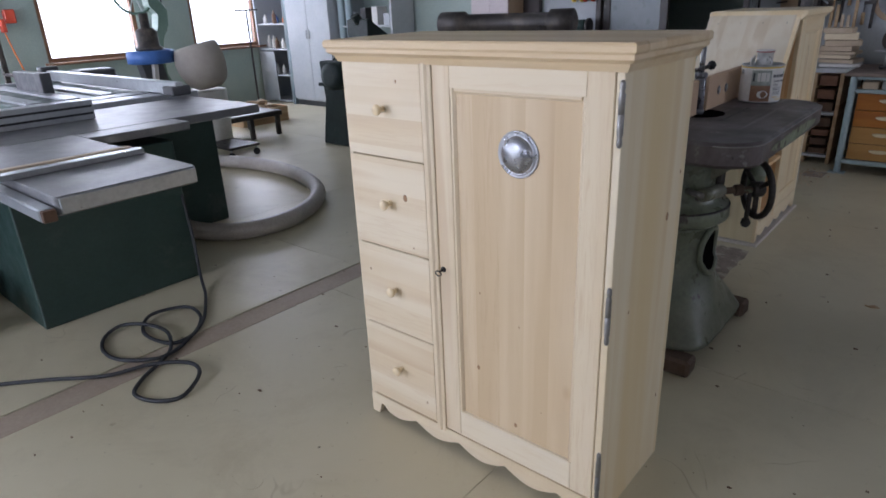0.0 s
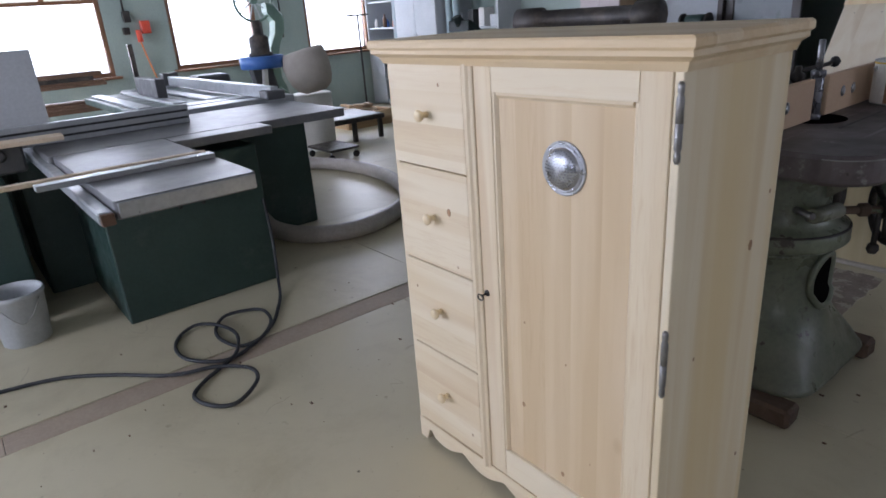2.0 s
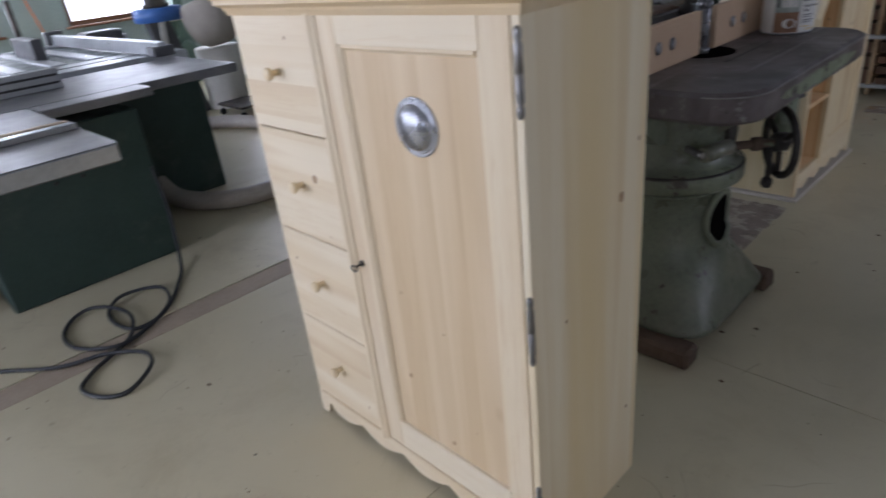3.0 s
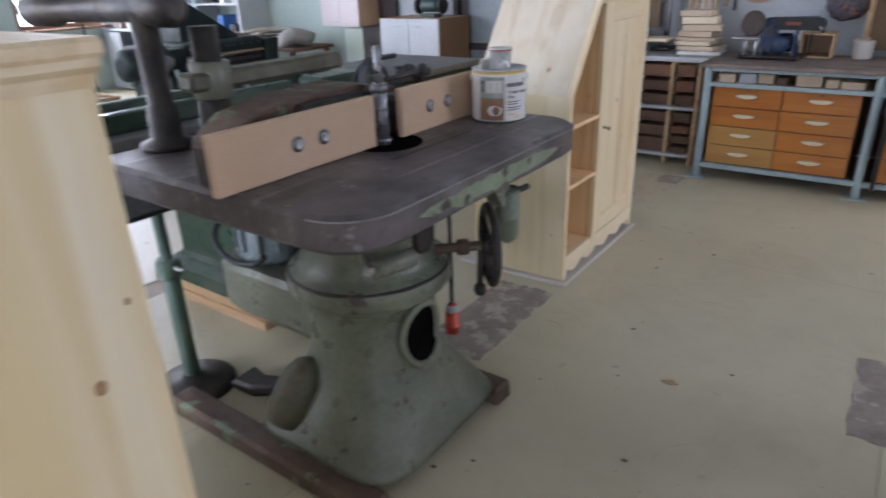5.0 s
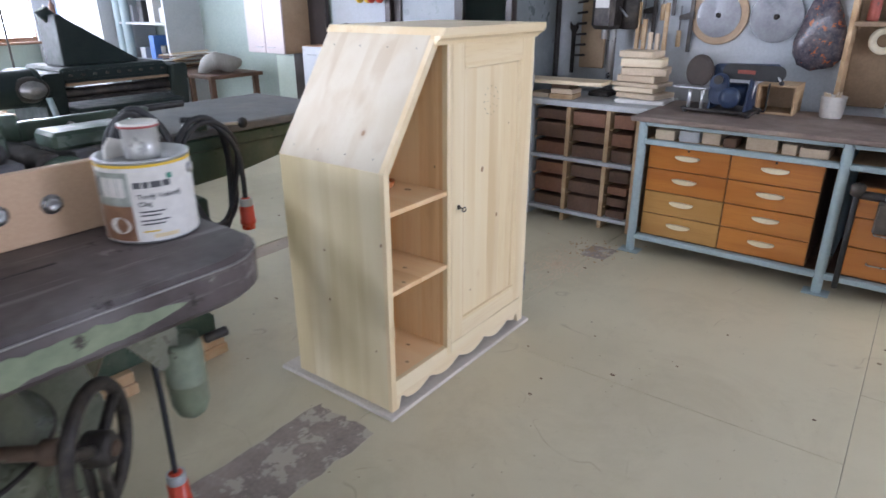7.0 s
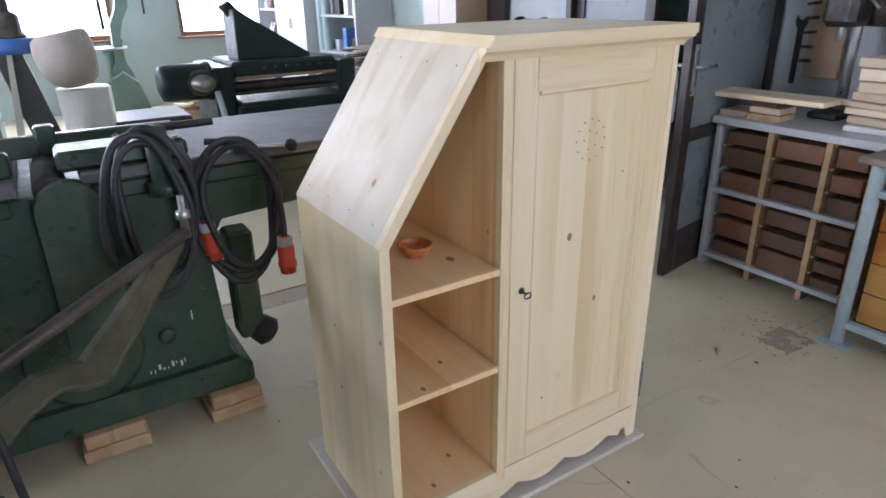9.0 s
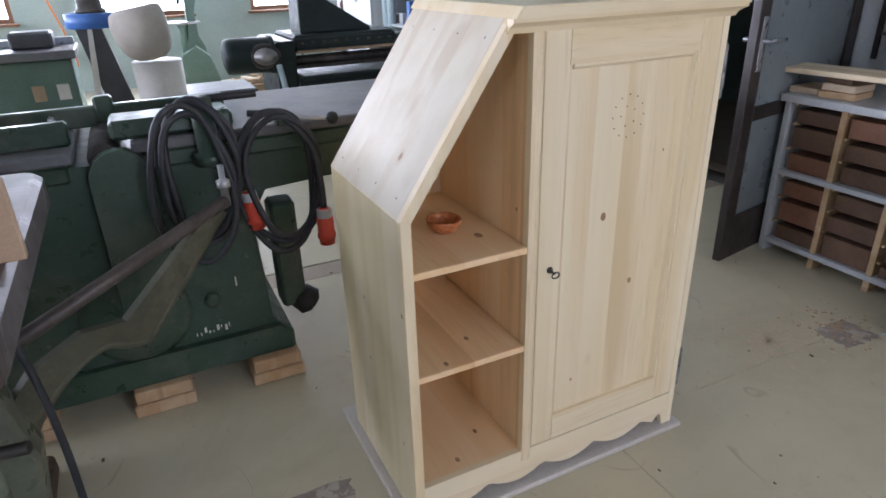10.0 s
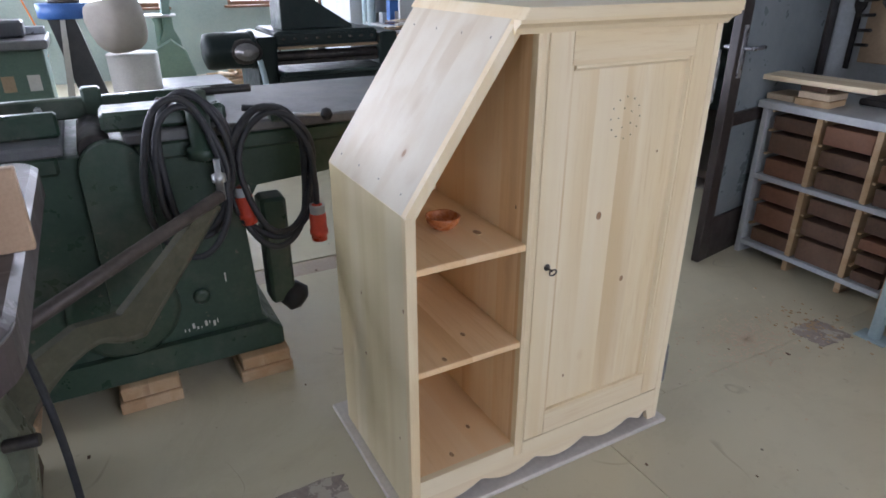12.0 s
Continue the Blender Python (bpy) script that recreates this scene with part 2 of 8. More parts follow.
BLACK = surface("black_rubber", (0.012, 0.012, 0.013), (0.022, 0.022, 0.024), 0.5, scale=12, bumps=0.08)
CABLE = surface("dusty_black_cable", (0.018, 0.02, 0.024), (0.04, 0.042, 0.048), 0.55, scale=12, bumps=0.08)
RED = surface("red_plastic", (0.55, 0.055, 0.025), (0.66, 0.075, 0.035), 0.35, scale=8, bumps=0.03)
ORANGE = surface("orange_plastic", (0.70, 0.17, 0.03), (0.78, 0.21, 0.045), 0.4, scale=8, bumps=0.03)
BLUE = surface("blue_paint", (0.035, 0.12, 0.36), (0.055, 0.16, 0.44), 0.45, scale=6, bumps=0.05, dust=(0.2, 0.27, 0.38), dust_at=0.64)
NAVY = surface("navy_cast_metal", (0.014, 0.028, 0.065), (0.024, 0.045, 0.095), 0.45, scale=8, bumps=0.1)
GREY = surface("grey_plastic", (0.06, 0.062, 0.068), (0.085, 0.087, 0.093), 0.5, scale=8, bumps=0.05)
BAG = surface("dusty_filter_cloth", (0.33, 0.30, 0.265), (0.44, 0.40, 0.355), 0.95, scale=5, fine=220, bumps=0.3)
BOARD_WHITE = surface("dusty_white_laminate", (0.53, 0.49, 0.44), (0.65, 0.60, 0.545), 0.5, scale=3, bumps=0.05)
HOSE = surface("dusty_milky_hose", (0.33, 0.295, 0.26), (0.45, 0.41, 0.365), 0.45, scale=6, bumps=0.05)
OLIVE = surface("olive_worn_paint", (0.05, 0.05, 0.030), (0.10, 0.095, 0.058), 0.55, scale=7, bumps=0.25, chips=(0.10, 0.07, 0.045), chip_at=0.60, dust=(0.2, 0.18, 0.13), dust_at=0.6)
HINGE = surface("dull_hinge_steel", (0.20, 0.19, 0.19), (0.32, 0.31, 0.30), 0.4, 0.8, scale=20, bumps=0.1)
CLEAR = surface("milky_plastic", (0.62, 0.60, 0.55), (0.72, 0.70, 0.65), 0.35, scale=6, bumps=0.05)
PATCH = surface("bare_grimy_floor", (0.20, 0.165, 0.145), (0.36, 0.30, 0.255), 0.85, scale=9, fine=70, bumps=0.6, chips=(0.44, 0.39, 0.32), chip_at=0.55, chip_scale=12)
STRIP = surface("brown_floor_strip", (0.34, 0.27, 0.205), (0.42, 0.34, 0.26), 0.65, scale=3, bumps=0.15)
SUBFLOOR = surface("dark_subfloor", (0.05, 0.04, 0.035), (0.09, 0.07, 0.06), 0.9, scale=5, bumps=0.2)
PAPER = surface("paper", (0.66, 0.64, 0.60), (0.74, 0.72, 0.68), 0.8, scale=9, bumps=0.05)
CARD = surface("cardboard", (0.36, 0.25, 0.16), (0.44, 0.32, 0.21), 0.85, scale=5, bumps=0.1)
# Darker copy of CARD: the shadow on the stacked boxes is in its colour.
CARD_SHADED = surface("shaded_cardboard", (0.245, 0.185, 0.145), (0.31, 0.24, 0.19), 0.85, scale=5, bumps=0.1)
PET = surface("clear_bluish_plastic", (0.40, 0.50, 0.56), (0.52, 0.61, 0.66), 0.12, scale=20, bumps=0.1)
PALE_WOOD = surface("pale_offcut_wood", (0.54, 0.42, 0.29), (0.66, 0.54, 0.40), 0.75, scale=7, fine=110, bumps=0.15)
GLASSY = surface("frosted_glass", (0.15, 0.175, 0.185), (0.20, 0.225, 0.235), 0.35, scale=5, fine=120, bumps=0.08)
DARK_PLASTIC = surface("near_black_plastic", (0.022, 0.023, 0.028), (0.036, 0.037, 0.044), 0.42, scale=8, bumps=0.05)
BLACK_GREEN = surface("blackish_green_machine_paint", (0.006, 0.013, 0.012), (0.013, 0.024, 0.022), 0.5, scale=5, bumps=0.1, chips=(0.06, 0.055, 0.045), chip_at=0.68, dust=(0.04, 0.043, 0.037), dust_at=0.68, spec=0.3)
SHELF_BROWN = surface("brown_shelf_board", (0.20, 0.135, 0.08), (0.27, 0.185, 0.115), 0.8, scale=4, bumps=0.15)
CLOTH = surface("dark_grey_work_cloth", (0.030, 0.030, 0.042), (0.050, 0.050, 0.066), 0.9, scale=9, fine=400, bumps=0.5)
CLOTH_ORANGE = surface("orange_cloth", (0.42, 0.11, 0.025), (0.50, 0.145, 0.04), 0.9, scale=9, fine=400, bumps=0.4)
YELLOW = surface("yellow_paint", (0.70, 0.46, 0.04), (0.76, 0.52, 0.06), 0.45, scale=8, bumps=0.02)
TIN = surface("tinplate", (0.46, 0.47, 0.48), (0.58, 0.59, 0.60), 0.40, 0.75, scale=12, bumps=0.05)
COPPER = surface("glazed_orange_brown", (0.42, 0.12, 0.04), (0.60, 0.22, 0.08), 0.3, scale=30, bumps=0.05)


def floor_material():
    """Sand-coloured floor sheets: broad tone, trodden dirt, and fine dark specks."""
    m, n, l, p = shader("sand_floor_sheet", 0.42)
    tc = n.new("ShaderNodeTexCoord")
    v = n.new("ShaderNodeNewGeometry").outputs["Position"]
    col = ramp(n, l, noise_tex(n, l, v, 0.9, 4), [(0.3, (0.50, 0.45, 0.316)), (0.7, (0.575, 0.522, 0.372))])
    col = mix(n, l, ramp(n, l, noise_tex(n, l, v, 3.2, 6, 0.7), [(0.54, (0.0,)), (0.75, (0.45,))]), col, (0.43, 0.385, 0.265))
    col = mix(n, l, ramp(n, l, noise_tex(n, l, v, 9.0, 3), [(0.70, (0.0,)), (0.76, (0.5,))]), col, (0.20, 0.15, 0.10))
    col = mix(n, l, ramp(n, l, noise_tex(n, l, v, 1.7, 8, 0.72, 0.6), [(0.50, (0.0,)), (0.72, (0.55,))]), col, (0.40, 0.345, 0.23))
    col = mix(n, l, ramp(n, l, noise_tex(n, l, v, 26, 6, 0.7), [(0.62, (0.0,)), (0.72, (0.35,))]), col, (0.27, 0.225, 0.16))
    vo = n.new("ShaderNodeTexVoronoi")
    vo.inputs["Scale"].default_value = 9.0
    l.new(v, vo.inputs["Vector"])
    g = n.new("ShaderNodeSeparateColor")
    l.new(vo.outputs["Color"], g.inputs[0])
    speck = ramp(n, l, vo.outputs["Distance"], [(0.035, (1.0,)), (0.06, (0.0,))])
    gate = ramp(n, l, g.outputs[1], [(0.80, (0.0,)), (0.81, (0.8,))])
    col = mix(n, l, mix(n, l, 1.0, speck, gate, "MULTIPLY"), col, (0.05, 0.035, 0.028))
    fine = n.new("ShaderNodeTexVoronoi")
    fine.inputs["Scale"].default_value = 23.0
    l.new(v, fine.inputs["Vector"])
    g2 = n.new("ShaderNodeSeparateColor")
    l.new(fine.outputs["Color"], g2.inputs[0])
    crumbs = mix(n, l, 1.0, ramp(n, l, fine.outputs["Distance"], [(0.05, (1.0,)), (0.09, (0.0,))]), ramp(n, l, g2.outputs[0], [(0.86, (0.0,)), (0.87, (0.7,))]), "MULTIPLY")
    col = mix(n, l, crumbs, col, (0.12, 0.085, 0.055))
    line = ramp(n, l, noise_tex(n, l, v, 2.4, 2, 0.4, 0.8), [(0.488, (0.0,)), (0.494, (0.6,)), (0.500, (0.0,))])
    where = ramp(n, l, noise_tex(n, l, v, 3.7, 3), [(0.56, (0.0,)), (0.64, (0.8,))])
    col = mix(n, l, mix(n, l, 1.0, line, where, "MULTIPLY"), col, (0.20, 0.15, 0.10))
    l.new(col, p.inputs["Base Color"])
    l.new(ramp(n, l, noise_tex(n, l, v, 2.2, 5), [(0.25, (0.30,)), (0.75, (0.42,))]), p.inputs["Roughness"])
    bump(n, l, p, noise_tex(n, l, v, 45, 3), 0.08, 0.001)
    return m


def worn_table():
    """Dark iron, brown with oil, with pale scratches along the planing direction, and grey patches for rubbing and
    painted sheen.
    """
    m, n, l, p = shader("worn_brown_iron", 0.5, 0.1, 0.32)
    v = coords(n, l)
    mp = n.new("ShaderNodeMapping")
    mp.inputs["Scale"].default_value = (26, 1.6, 26)
    l.new(v, mp.inputs["Vector"])
    col = ramp(n, l, noise_tex(n, l, v, 4.5, 6, 0.65), [(0.3, (0.042, 0.033, 0.033)), (0.7, (0.140, 0.116, 0.114))])
    # Grey of rubbed iron, lifted to carry some of the table's sheen.
    col = mix(n, l, ramp(n, l, noise_tex(n, l, v, 2.6, 5, 0.6), [(0.48, (0.0,)), (0.66, (0.65,))]), col, (0.225, 0.21, 0.214))
    col = mix(n, l, ramp(n, l, noise_tex(n, l, mp.outputs[0], 1.0, 5, 0.7), [(0.57, (0.0,)), (0.66, (0.7,))]), col, (0.25, 0.235, 0.23))
    col = mix(n, l, ramp(n, l, noise_tex(n, l, v, 15, 8, 0.7), [(0.63, (0.0,)), (0.66, (0.8,))]), col, (0.022, 0.016, 0.014))
    col = mix(n, l, ramp(n, l, noise_tex(n, l, v, 9, 9, 0.72), [(0.63, (0.0,)), (0.65, (0.75,))]), col, (0.27, 0.26, 0.24))
    l.new(col, p.inputs["Base Color"])
    l.new(ramp(n, l, noise_tex(n, l, v, 7, 5), [(0.3, (0.35,)), (0.7, (0.55,))]), p.inputs["Roughness"])
    bump(n, l, p, noise_tex(n, l, mp.outputs[0], 2.0, 5), 0.2, 0.001)
    return m


IRON_TABLE = worn_table()
FLOOR = floor_material()
glow, gn, gl, gp = shader("bright_overcast_distance", 1.0)
gp.inputs["Base Color"].default_value = (0.8, 0.83, 0.86, 1)
gp.inputs["Emission Color"].default_value, gp.inputs["Emission Strength"].default_value = (0.95, 0.98, 1.0, 1), 2.2
pane_mat, pn, pl_, pp = shader("window_glass", 0.02)
pp.inputs["Transmission Weight"].default_value, pp.inputs["IOR"].default_value = 1.0, 1.05


# ---- mesh helpers ----
def rbox(bm, x0, x1, y0, y1, z0, z1, b=0.003, m=None):
    """A box with chamfered edges."""
    c = Vector(((x0 + x1) / 2, (y0 + y1) / 2, (z0 + z1) / 2))
    h = ((x1 - x0) / 2, (y1 - y0) / 2, (z1 - z0) / 2)
    b = min(b, 0.45 * min(h))
    v = {}
    for sx in (-1, 1):
        for sy in (-1, 1):
            for sz in (-1, 1):
                s = (sx, sy, sz)
                for k in range(3):
                    q = Vector([s[i] * (h[i] - (0 if i == k else b)) for i in range(3)]) + c
                    v[s, k] = bm.verts.new(m @ q if m else q)
    S = (-1, 1)
    for k in range(3):
        i, j = [a for a in range(3) if a != k]
        for s in S:
            def at(si, sj):
                t = [0, 0, 0]
                t[k], t[i], t[j] = s, si, sj
                return tuple(t)
            bm.faces.new([v[at(-1, -1), k], v[at(1, -1), k], v[at(1, 1), k], v[at(-1, 1), k]])
        for si in S:
            for sj in S:
                def at2(sk):
                    t = [0, 0, 0]
                    t[k], t[i], t[j] = sk, si, sj
                    return tuple(t)
                bm.faces.new([v[at2(-1), i], v[at2(1), i], v[at2(1), j], v[at2(-1), j]])
    for sx in S:
        for sy in S:
            for sz in S:
                bm.faces.new([v[(sx, sy, sz), 0], v[(sx, sy, sz), 1], v[(sx, sy, sz), 2]])
    return bm


def box(x0, x1, y0, y1, z0, z1, b=0.003, m=None):
    return rbox(bmesh.new(), x0, x1, y0, y1, z0, z1, b, m)


def basis(way):
    w = Vector(way).normalized()
    u = w.orthogonal().normalized()
    return u, w.cross(u), w


def add_lathe(bm, profile, p0=(0, 0, 0), way=(0, 0, 1), seg=24, cap=True):
    """Profile rows (radius, height) turned about the way through p0."""
    u, v, w = basis(way)
    p0 = Vector(p0)
    rings = []
    for r, h in profile:
        rings.append([bm.verts.new(p0 + w * h + (u * math.cos(a) + v * math.sin(a)) * max(r, 0.0004))
                      for a in [2 * math.pi * i / seg for i in range(seg)]])
    for a, b in zip(rings, rings[1:]):
        for i in range(seg):
            f = bm.faces.new([a[i], a[(i + 1) % seg], b[(i + 1) % seg], b[i]])
            f.smooth = True
    if cap:
        bm.faces.new(rings[0][::-1])
        bm.faces.new(rings[-1])
    return bm


def lathe(profile, p0=(0, 0, 0), way=(0, 0, 1), seg=24, cap=True):
    return add_lathe(bmesh.new(), profile, p0, way, seg, cap)


def rod(p0, p1, r, seg=14, bm=None, r1=None):
    p0, p1 = Vector(p0), Vector(p1)
    L, r1 = (p1 - p0).length, r if r1 is None else r1
    c = min(0.2 * r, 0.004)
    return add_lathe(bm or bmesh.new(), [(r - c, 0), (r, c), (r1, L - c), (r1 - c, L)], p0, p1 - p0, seg)


def smooth_path(pts, steps=6, closed=False):
    """A smooth line through the points."""
    P = [Vector(p) for p in pts]
    n, out = len(P), []
    for i in range(n if closed else n - 1):
        a, b, c, d = (P[(i + k) % n] if closed else P[min(max(i + k, 0), n - 1)] for k in (-1, 0, 1, 2))
        for s in range(steps):
            t = s / steps
            out.append(0.5 * ((2 * b) + (c - a) * t + (2 * a - 5 * b + 4 * c - d) * t * t + (3 * b - a - 3 * c + d) * t ** 3))
    if not closed:
        out.append(P[-1])
    return out


def tube(pts, r, seg=8, closed=False, bm=None, wave=0.0):
    """A tube along a line of points; wave: ribs, as of a hose."""
    bm = bm or bmesh.new()
    n, rings, u = len(pts), [], None
    for i, p in enumerate(pts):
        a, b = (pts[(i - 1) % n], pts[(i + 1) % n]) if closed else (pts[max(i - 1, 0)], pts[min(i + 1, n - 1)])
        w = (b - a).normalized()
        u = (u - w * u.dot(w)).normalized() if u else w.orthogonal().normalized()
        v = w.cross(u)
        rr = r * (1 + wave * (i % 2))
        rings.append([bm.verts.new(p + (u * math.cos(t) + v * math.sin(t)) * rr) for t in [2 * math.pi * k / seg for k in range(seg)]])
    for i in range(n if closed else n - 1):
        a, b = rings[i], rings[(i + 1) % n]
        for k in range(seg):
            bm.faces.new([a[k], a[(k + 1) % seg], b[(k + 1) % seg], b[k]]).smooth = True
    if not closed:
        bm.faces.new(rings[0][::-1])
        bm.faces.new(rings[-1])
    return bm


def prism(outline, axis, lo, hi, bm=None, b=0.0):
    """A flat outline (pairs in the other two axes, in xyz order) pushed from lo to hi along the axis; b: chamfer."""
    bm = bm or bmesh.new()
    k = "xyz".index(axis)

    def place(q, h):
        t = list(q)
        t.insert(k, h)
        return Vector(t)
    cx, cy = sum(q[0] for q in outline) / len(outline), sum(q[1] for q in outline) / len(outline)
    n = len(outline)
    if b:
        size = max(max(abs(q[0] - cx), abs(q[1] - cy)) for q in outline)
        s = 1 - b / size
        small = [(cx + (q[0] - cx) * s, cy + (q[1] - cy) * s) for q in outline]
        rows = [(small, lo), (outline, lo + b), (outline, hi - b), (small, hi)]
    else:
        rows = [(outline, lo), (outline, hi)]
    rings = [[bm.verts.new(place(q, h)) for q in o] for o, h in rows]
    for a, c in zip(rings, rings[1:]):
        for i in range(n):
            bm.faces.new([a[i], a[(i + 1) % n], c[(i + 1) % n], c[i]])
    bm.faces.new(rings[0][::-1])
    bm.faces.new(rings[-1])
    return bm


def rounded(x0, x1, y0, y1, radii, seg=6):
    """A rectangle's outline with a radius for each corner: (x0,y0), (x1,y0), (x1,y1), (x0,y1)."""
    out = []
    for (cx, cy, a0), r in zip(((x0, y0, 180), (x1, y0, 270), (x1, y1, 0), (x0, y1, 90)), radii):
        if r <= 0:
            out.append((cx, cy))
            continue
        ox, oy = cx + (r if cx == x0 else -r), cy + (r if cy == y0 else -r)
        for i in range(seg + 1):
            t = radians(a0 + 90 * i / seg)
            out.append((ox + r * math.cos(t), oy + r * math.sin(t)))
    return out


def roughen(bm, amount, scale):
    """Worn, uneven surface."""
    for v in bm.verts:
        v.co += noise.noise_vector(v.co * scale) * amount
    return bm


def solid(name, bm, material):
    bmesh.ops.recalc_face_normals(bm, faces=bm.faces)
    me = bpy.data.meshes.new(name)
    bm.to_mesh(me)
    bm.free()
    me.materials.append(material)
    return me


def part(name, bm, material, parent, label=""):
    ob = new(name, solid(name, bm, material))
    ob.parent = parent
    return tagged(ob, label) if label else ob


def thing(name, label, category, at=(0, 0, 0), rz=0, group=""):
    e = new(name)
    e.empty_display_size = 0.05
    e.matrix_basis = pose(*at, 0, 0, rz)
    return tagged(e, label, category, group)


def single(name, bm, material, label, category, at=(0, 0, 0), rz=0, group=""):
    ob = new(name, solid(name, bm, material))
    ob.matrix_basis = pose(*at, 0, 0, rz)
    return tagged(ob, label, category, group)


def structure(name, bm, material, label=""):
    return tagged(new(name, solid(name, bm, material)), label or name.replace("_", " "), "structure", "", "structure")


# ---- the building ----
def wall_with_openings(name, axis, at, out, lo, hi, top, openings, material, label):
    """A wall in a plane of x or y, thick towards out, with real openings (a, b, low, high)."""
    bm, cuts = bmesh.new(), sorted({lo, hi, *[c for o in openings for c in o[:2]]})
    for a, b in zip(cuts, cuts[1:]):
        hole = [o for o in openings if o[0] <= a and b <= o[1]]
        spans = [(0, top)] if not hole else [s for s in ((0, hole[0][2]), (hole[0][3], top)) if s[1] - s[0] > 0.01]
        for z0, z1 in spans:
            p, q = min(at, at + out), max(at, at + out)
            rbox(bm, *((p, q, a, b) if axis == "x" else (a, b, p, q)), z0, z1, 0.0005)
    return structure(name, bm, material, label)


def window_unit(axis, at, a, b, out):
    """A painted wooden casement in the middle of the wall, with two panes, and an inner board as sill."""
    w = tagged(new("window"), "brown wooden casement window with bright panes", "window", "", "structure")
    t = 0.055

    def bx(u0, u1, d0, d1, z0, z1, bv=0.004):
        p, q = sorted((at + out * d0, at + out * d1))
        return box(*((p, q, u0, u1) if axis == "x" else (u0, u1, p, q)), z0, z1, bv)
    mid = (a + b) / 2
    for u0, u1, z0, z1 in ((a, a + t, SILL, LINTEL), (b - t, b, SILL, LINTEL), (a + t, b - t, SILL, SILL + t), (a + t, b - t, LINTEL - t, LINTEL)):
        part("window_frame", bx(u0, u1, 0.02, 0.10, z0, z1), FRAME_BROWN, w)
    part("mullion", bx(mid - 0.03, mid + 0.03, 0.03, 0.09, LINTEL - 0.75, LINTEL - t), FRAME_BROWN, w)
    part("transom", bx(a + t, b - t, 0.03, 0.09, LINTEL - 0.80, LINTEL - 0.75), FRAME_BROWN, w)
    part("window_sill", bx(a - 0.05, b + 0.05, -0.12, 0.02, SILL - 0.03, SILL, 0.006), FRAME_BROWN, w)
    g = part("pane", bx(a + t, b - t, 0.055, 0.061, SILL + t, LINTEL - 0.80, 0.0005), pane_mat, w)
    g.visible_shadow = False


T = 0.35
wall_with_openings("wall_west", "x", WEST, -T, SOUTH - T, NORTH + T, CEIL, [(a, b, SILL, LINTEL) for a, b in WEST_WINDOWS], WALL, "pale green painted plaster wall with windows")
wall_with_openings("wall_east", "x", EAST, T, SOUTH - T, NORTH + T, CEIL, [(a, b, SILL, LINTEL) for a, b in EAST_WINDOWS], WALL_WHITE, "whitewashed wall with windows")
wall_with_openings("wall_south", "y", SOUTH, -T, WEST, EAST, CEIL, [(a, b, SILL, LINTEL) for a, b in SOUTH_WINDOWS], WALL_WHITE, "whitewashed wall with windows")
DOOR0, DOORM, DOOR1 = -3.22, -2.44, -1.52
wall_with_openings("wall_north_green", "y", NORTH, T, WEST, -3.9, CEIL, [], WALL, "pale green painted plaster wall")
wall_with_openings("wall_north", "y", NORTH, T, -3.9, EAST, CEIL, [(DOOR0, DOOR1, 0, 2.15)], WALL_NORTH, "whitewashed wall with a double door")
for a, b in WEST_WINDOWS:
    window_unit("x", WEST, a, b, -1)
for a, b in EAST_WINDOWS:
    window_unit("x", EAST, a, b, 1)
for a, b in SOUTH_WINDOWS:
    window_unit("y", SOUTH, a, b, -1)
structure("ceiling", box(WEST - T, EAST + T, SOUTH - T, NORTH + T, CEIL, CEIL + 0.2), CEILING, "white plastered ceiling")
# the passage behind the double door
for nm, b in (("passage_wall_back", (-4.2, -0.6, 9.2, 9.4, 0, 2.8)), ("passage_wall_west", (-4.3, -4.2, 7.35, 9.4, 0, 2.8)), ("passage_wall_east", (-0.6, -0.5, 7.35, 9.4, 0, 2.8))):
    structure(nm, box(*b), WALL, "dim pale green passage wall")
structure("passage_ceiling", box(-4.3, -0.5, 7.35, 9.4, 2.8, 2.9), CEILING, "passage ceiling")
structure("passage_floor", box(-4.3, -0.5, 7.35, 9.4, -0.06, 0.0), STRIP, "brown passage floor")
structure("backdrop", box(-60, -59.5, -60, 70, -2, 40), glow, "bright overcast distance beyond the windows")
structure("ground", box(-400, 400, -400, 400, -0.35, -0.12), PAPER, "snow-pale ground around the building")

# ---- the floor ----
base = structure("floor", box(WEST, EAST, SOUTH, NORTH, -0.10, -0.012), SUBFLOOR, "sand-coloured sheet floor with open seams and worn patches")
SEAMS_X = (WEST, -7.9, -6.5, -5.1, -3.7, -2.34, -2.18, -0.645, 0.775, 2.2, EAST)
for i, (a, b) in enumerate(zip(SEAMS_X, SEAMS_X[1:])):
    if i == 5:
        cuts = (SOUTH, 0.3, 2.95, NORTH)
    else:
        cuts = (SOUTH, -0.9 + (i % 3) * 0.5, 1.9 + (i * 37 % 11) * 0.1, 4.7 + (i * 53 % 7) * 0.12, NORTH)
    for c, d in zip(cuts, cuts[1:]):
        g = 0.006 if i == 5 else 0.0007
        part("floor_strip" if i == 5 else "floor_sheet", box(a + g, b - g, c + 0.001, d - 0.001, -0.011, -0.003 if i == 5 else 0.0, 0.0015), STRIP if i == 5 else FLOOR, base,
             "worn brown wooden strip let into the floor" if i == 5 else "")


